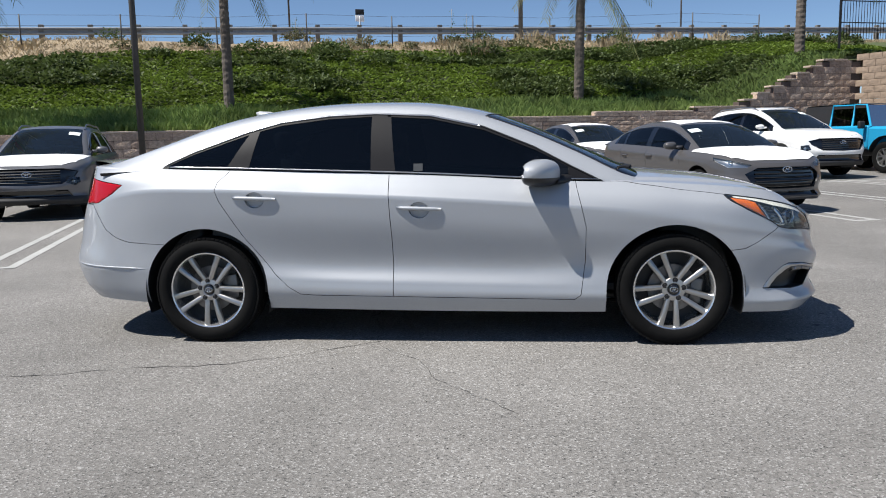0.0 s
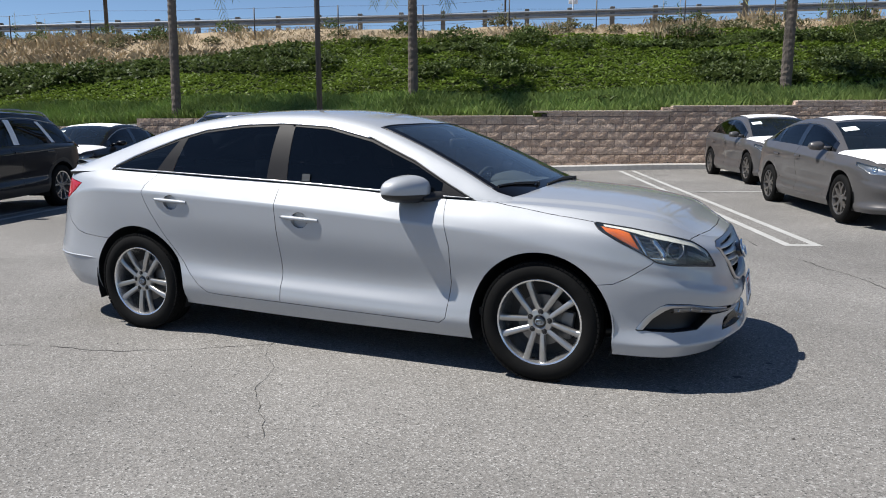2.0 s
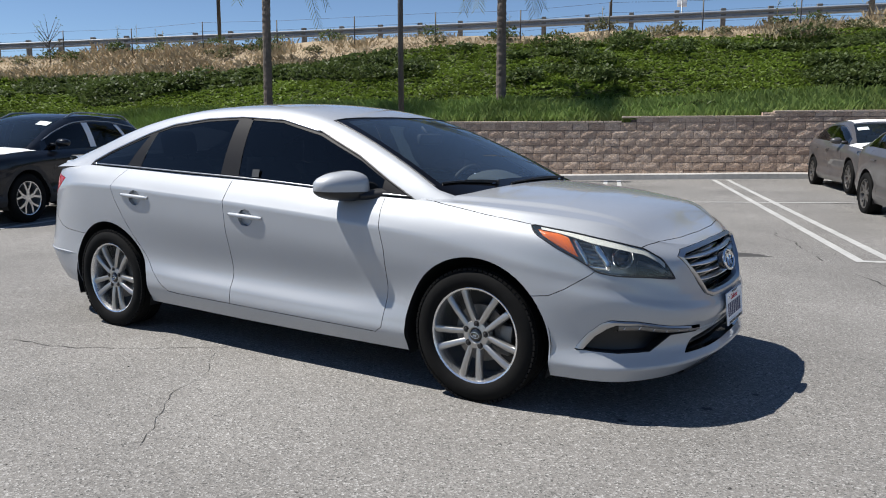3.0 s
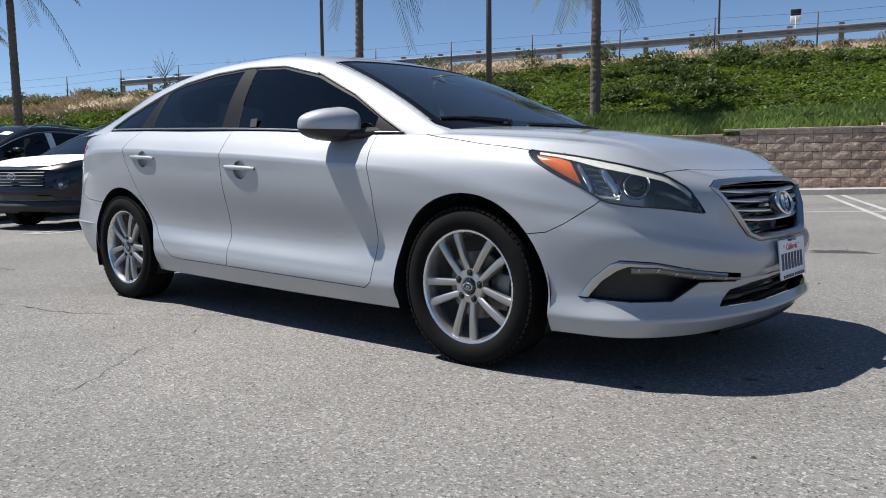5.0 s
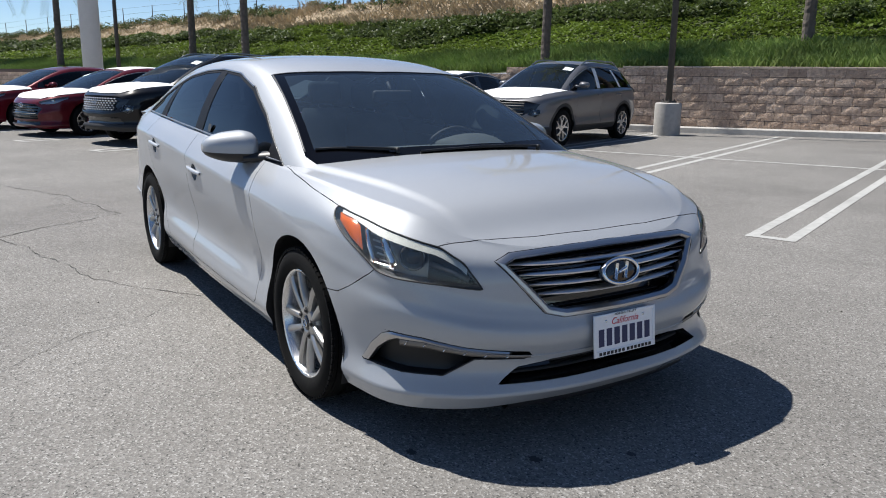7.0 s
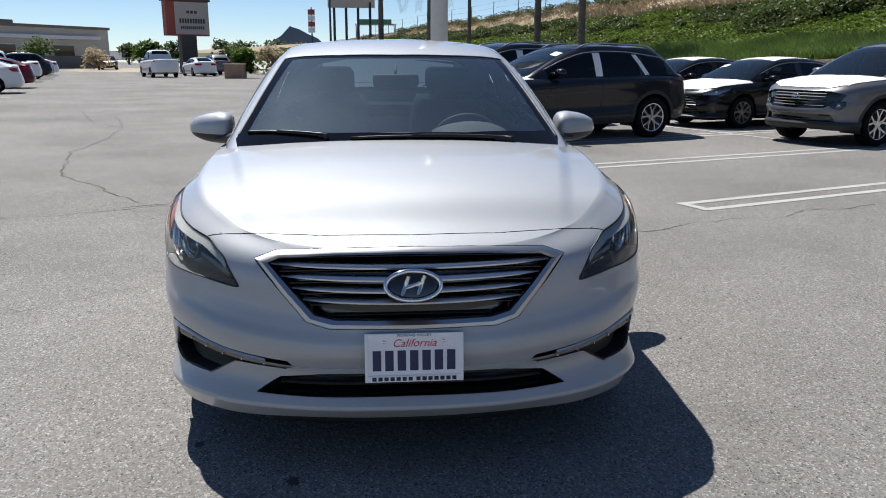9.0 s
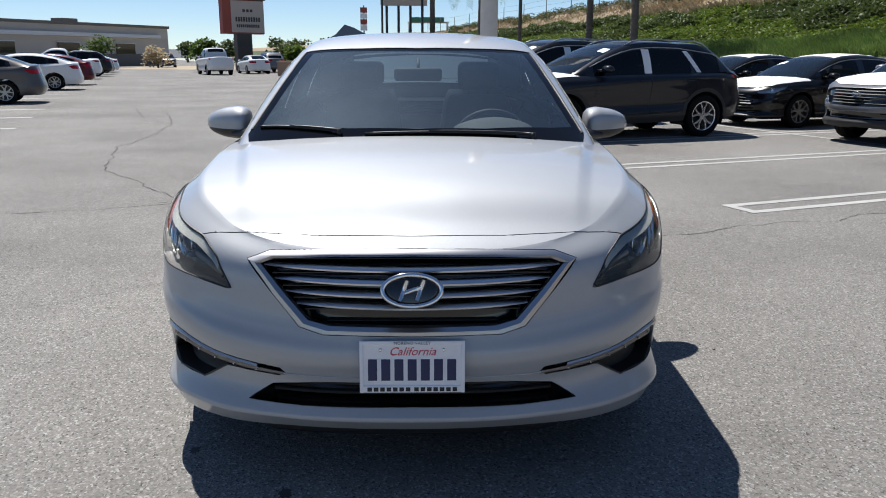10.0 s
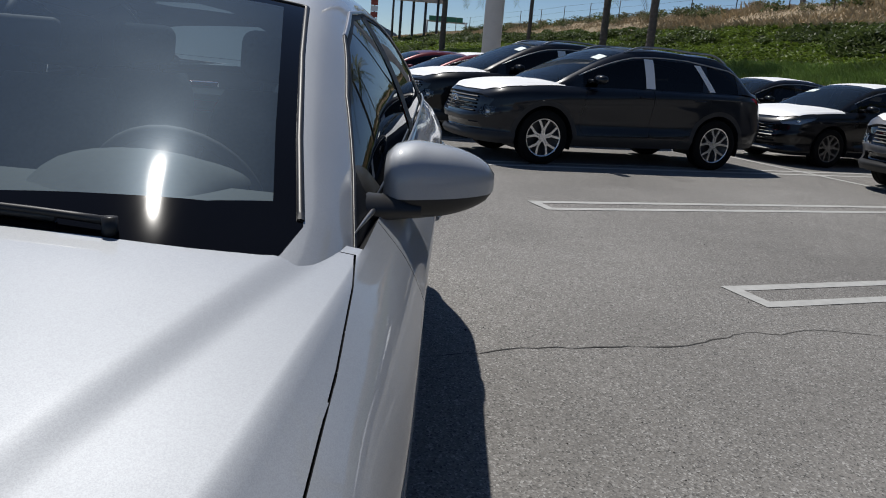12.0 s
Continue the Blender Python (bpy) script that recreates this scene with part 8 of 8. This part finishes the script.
BRICK_PLANTER = plain("planter_block", (0.34, 0.22, 0.15), 0.9, grain=0.2, scale=3)


def leafy_bush(name, label, p, r, h, mat, seed, count=420, size=0.28, trunk=0.35):
    rnd = random.Random(seed)
    bush = thing(name, label, "bush" if name == "bush" else "tree")
    t = Tufts()
    lobes = [(Vector((rnd.uniform(-0.5, 0.5) * r, rnd.uniform(-0.5, 0.5) * r, h * rnd.uniform(0.22, 0.74))), rnd.uniform(0.45, 0.75) * r) for _ in range(7)]
    for _ in range(count):
        c, q = rnd.choice(lobes)
        u, v = rnd.uniform(0, 2 * math.pi), math.acos(rnd.uniform(-0.9, 1))
        k = q * rnd.uniform(0.6, 1.08)
        t.clump(Vector(p) + c + Vector((k * math.sin(v) * math.cos(u), k * math.sin(v) * math.sin(u), k * math.cos(v) * 0.9)), size, rnd, 4, 0.6)
    t.done("leaves", mat, "", "", parent=bush)
    bm = bmesh.new()
    rod(bm, p, Vector(p) + Vector((0, 0, h * 0.55)), 0.12 * trunk / 0.35, 0.06, 8)
    for c, q in lobes:
        rod(bm, Vector(p) + Vector((0, 0, h * 0.3)), Vector(p) + c, 0.05, 0.02, 6)
    part("trunk", bm, BARK, bush)


def far_building():
    bld = thing("store_building", "long low beige store building with a pale canopy stripe", "building")
    a, b = Vector((-109.7, -36.6, 0)), Vector((-55.0, -62.4, 0))
    d = (b - a).normalized()
    n = Vector((-d.y, d.x, 0))
    n = n if n.x < 0 else -n
    yaw = math.atan2(d.y, d.x)
    turn = Matrix.Rotation(yaw, 4, "Z")
    length = (b - a).length
    mid = (a + b) / 2 + n * 12
    part("wall", box(bmesh.new(), (length, 24, 5.1), mid + Vector((0, 0, 2.55)), turn=turn), STUCCO, bld, smooth=False)
    part("roof_edge", box(bmesh.new(), (length + 0.4, 24.4, 0.35), mid + Vector((0, 0, 5.2)), turn=turn), STUCCO_DARK, bld, smooth=False)
    part("canopy", box(bmesh.new(), (30, 0.6, 0.45), a + d * 17 - n * 0.3 + Vector((0, 0, 3.9)), turn=turn), POLE_WHITE, bld, smooth=False)
    part("base", box(bmesh.new(), (length + 0.1, 0.2, 1.6), (a + b) / 2 - n * 0.1 + Vector((0, 0, 0.8)), turn=turn), STUCCO_DARK, bld, smooth=False)
    for k in range(5):
        c = a + d * (8 + 9 * k) - n * 0.12
        w = part("window", box(bmesh.new(), (3.2, 0.10, 1.8), c + Vector((0, 0, 2.0)), turn=turn), GLOSS_BLACK, bld, smooth=False)
        part("window_frame", box(bmesh.new(), (3.4, 0.06, 0.12), c + Vector((0, 0, 2.95)), turn=turn), POLE_WHITE, w, smooth=False)
    for k in range(3):
        c = a + d * (12 + 13 * k) + n * 6
        part("roof_unit", box(bmesh.new(), (2.5, 2, 0.9), c + Vector((0, 0, 5.6)), 0.05, turn=turn), STUCCO_DARK, bld, smooth=False)


def pylon_sign():
    py = thing("pylon_sign", "tall red and tan shopping centre sign on a dark post", "sign")
    c = Vector((-73.4, -17.75, 0))
    yaw = math.atan2(-17.3, -76.8) + math.pi / 2 + 0.35
    turn = Matrix.Rotation(yaw, 4, "Z")
    ux = Vector((math.cos(yaw), math.sin(yaw), 0))
    out = Vector((math.sin(yaw), -math.cos(yaw), 0))
    out = out if out.x > 0 else -out
    part("post", box(bmesh.new(), (1.5, 1.0, 3.6), c + Vector((0, 0, 1.7)), 0.05, turn=turn), DARK_POLE, py, smooth=False)
    part("cabinet", box(bmesh.new(), (4.1, 1.0, 7.0), c + Vector((0, 0, 6.9)), 0.05, turn=turn), SIGN_RED, py, smooth=False)
    s = 1 if ux.dot(Vector((0.3, 1, 0))) > 0 else -1
    fc = c + ux * s * 0.38 + out * 0.52
    face = part("face", box(bmesh.new(), (3.2, 0.06, 2.9), fc + Vector((0, 0, 5.0)), 0.01, turn=turn), SIGN_FACE, py, smooth=False)
    part("ledge", box(bmesh.new(), (4.4, 1.3, 0.25), c + Vector((0, 0, 6.65)), 0.02, turn=turn), DARK_POLE, py, smooth=False)
    up = part("face", box(bmesh.new(), (3.2, 0.06, 3.2), fc + Vector((0, 0, 8.4)), 0.01, turn=turn), WHITE_PLATE, py, smooth=False)
    for row, z, w, h in ((0, 4.75, 2.5, 0.42), (1, 4.15, 2.3, 0.28), (2, 5.55, 1.1, 0.25)):
        n = (10, 12, 3)[row]
        for k in range(n):
            p = fc + ux * (w * ((k + 0.5) / n - 0.5)) + out * 0.045
            part("letter_bar", box(bmesh.new(), (w / n * 0.66, 0.03, h), p + Vector((0, 0, z)), turn=turn), DARK_POLE, face, smooth=False)
    for k in range(4):
        p = fc + ux * (0.1 + 0.35 * k) + out * 0.045
        part("letter_bar", box(bmesh.new(), (0.28, 0.03, 0.4), p + Vector((0, 0, 7.2)), turn=turn), INK_BLUE, up, smooth=False)


def far_things():
    far_building()
    pylon_sign()
    leafy_bush("bush", "rounded bright green bush at the lot's far edge", (-64.8, -19.2, 0), 1.1, 3.1, BUSH, 1)
    leafy_bush("bush", "green bush beside a low planter far off", (-52.7, -9.3, 0), 0.95, 2.5, BUSH, 2)
    leafy_bush("bush", "pale sparse bush in front of the far store", (-88.0, -31.0, 0), 1.6, 2.2, DRY, 3, 300)
    leafy_bush("small_tree", "small airy tree beside the parked cars far off", (-65.0, -28.1, 0), 1.3, 3.3, BUSH, 4, 340, 0.25)
    leafy_bush("bush", "grey-green shrub on the far slope", (-66.0, -9.0, 0), 1.6, 2.4, DRY, 5, 320)
    leafy_bush("bush", "grey-green shrub beside the far sign", (-70.0, -13.4, 0), 1.8, 2.6, DARK_LEAF, 6, 320)
    for k, (x, y, h) in enumerate(((-150, -38, 4.0), (-160, -30, 5.0), (-148, -24, 4.2), (-170, -52, 4.6), (-140, -14, 4.0), (-155, -5, 4.6), (-165, -20, 5.2))):
        leafy_bush("tree", "dark round tree far beyond the lot", (x, y, 0), 2.6, h, DARK_LEAF, 20 + k, 240, 0.6, 0.8)
    bm = bmesh.new()
    rnd = random.Random(8)
    bm.faces.new([bm.verts.new((-92 + 17 * (1 + 0.15 * rnd.uniform(-1, 1)) * math.cos(q), -24 + 11 * (1 + 0.15 * rnd.uniform(-1, 1)) * math.sin(q), 0.012)) for q in np.linspace(0, 2 * math.pi, 40, endpoint=False)])
    tagged(mesh_object("dirt_patch", bm, DIRT, smooth=False), "pale bare dirt beyond the lot's far edge", "dirt", kind="structure")
    pl = thing("planter", "low brick-coloured block planter at the lot's far side", "planter")
    part("planter_wall", box(bmesh.new(), (1.3, 1.3, 1.0), (-51.5, -9.7, 0.45), 0.03), BRICK_PLANTER, pl, smooth=False)
    part("planter_cap", box(bmesh.new(), (1.4, 1.4, 0.1), (-51.5, -9.7, 0.98), 0.02), CAP, pl, smooth=False)
    # billboard, banner and green road sign on the far slope
    bb = thing("billboard", "pale billboard on dark posts far along the bank", "billboard")
    for k in range(4):
        part("post", rod(bmesh.new(), (-70.5 + 0.1 * k, -3.7 + 1.1 * k, 0), (-70.5 + 0.1 * k, -3.7 + 1.1 * k, 6.4), 0.12, 0.12, 8), DARK_POLE, bb)
    part("board", box(bmesh.new(), (0.3, 4.3, 3.4), (-70.3, -2.1, 7.6), 0.03), SIGN_FACE, bb, smooth=False)
    bn = thing("banner_post", "thin post with a red and white banner far off", "sign")
    part("post", rod(bmesh.new(), (-55.2, -4.63, 0), (-55.2, -4.63, 5.0), 0.05, 0.05, 8), DARK_POLE, bn)
    for k in range(4):
        part("banner", box(bmesh.new(), (0.05, 0.5, 0.38), (-55.1, -4.63, 3.4 + 0.42 * k), 0.01), SIGN_RED if k % 2 else WHITE_PLATE, bn, smooth=False)
    gs = thing("direction_sign", "green motorway direction sign on a gantry far off", "sign")
    part("board", box(bmesh.new(), (0.1, 4.5, 0.65), (-105.4, 0.1, 6.25), 0.02), SIGN_GREEN, gs, smooth=False)
    part("gantry", rod(bmesh.new(), (-105.6, -2.6, 5.9), (-105.6, 3.0, 5.9), 0.12, 0.12, 8), GALV, gs)
    for y in (-2.4, 2.8):
        part("post", rod(bmesh.new(), (-105.6, y, 0), (-105.6, y, 6.0), 0.14, 0.14, 8), GALV, gs)
    # ridge on the horizon
    bm = bmesh.new()
    rows = []
    for k, a in enumerate(np.linspace(math.radians(120), math.radians(260), 220)):
        h = 8 + 16 * (noise.noise(Vector((a * 7, 0, 0))) + 0.6 * noise.noise(Vector((a * 19, 3, 0))) + 0.5) + 72 * math.exp(-(((a - radians(185.4)) / 0.035) ** 2)) * (1 + 0.3 * noise.noise(Vector((a * 60, 1, 0))))
        rows.append([(2500 * math.cos(a), 2500 * math.sin(a), -5), (2540 * math.cos(a), 2540 * math.sin(a), max(4, h))])
    grid_faces(bm, rows)
    tagged(mesh_object("backdrop", bm, HILL), "hazy grey ridge on the horizon", "hills", kind="structure")


far_things()
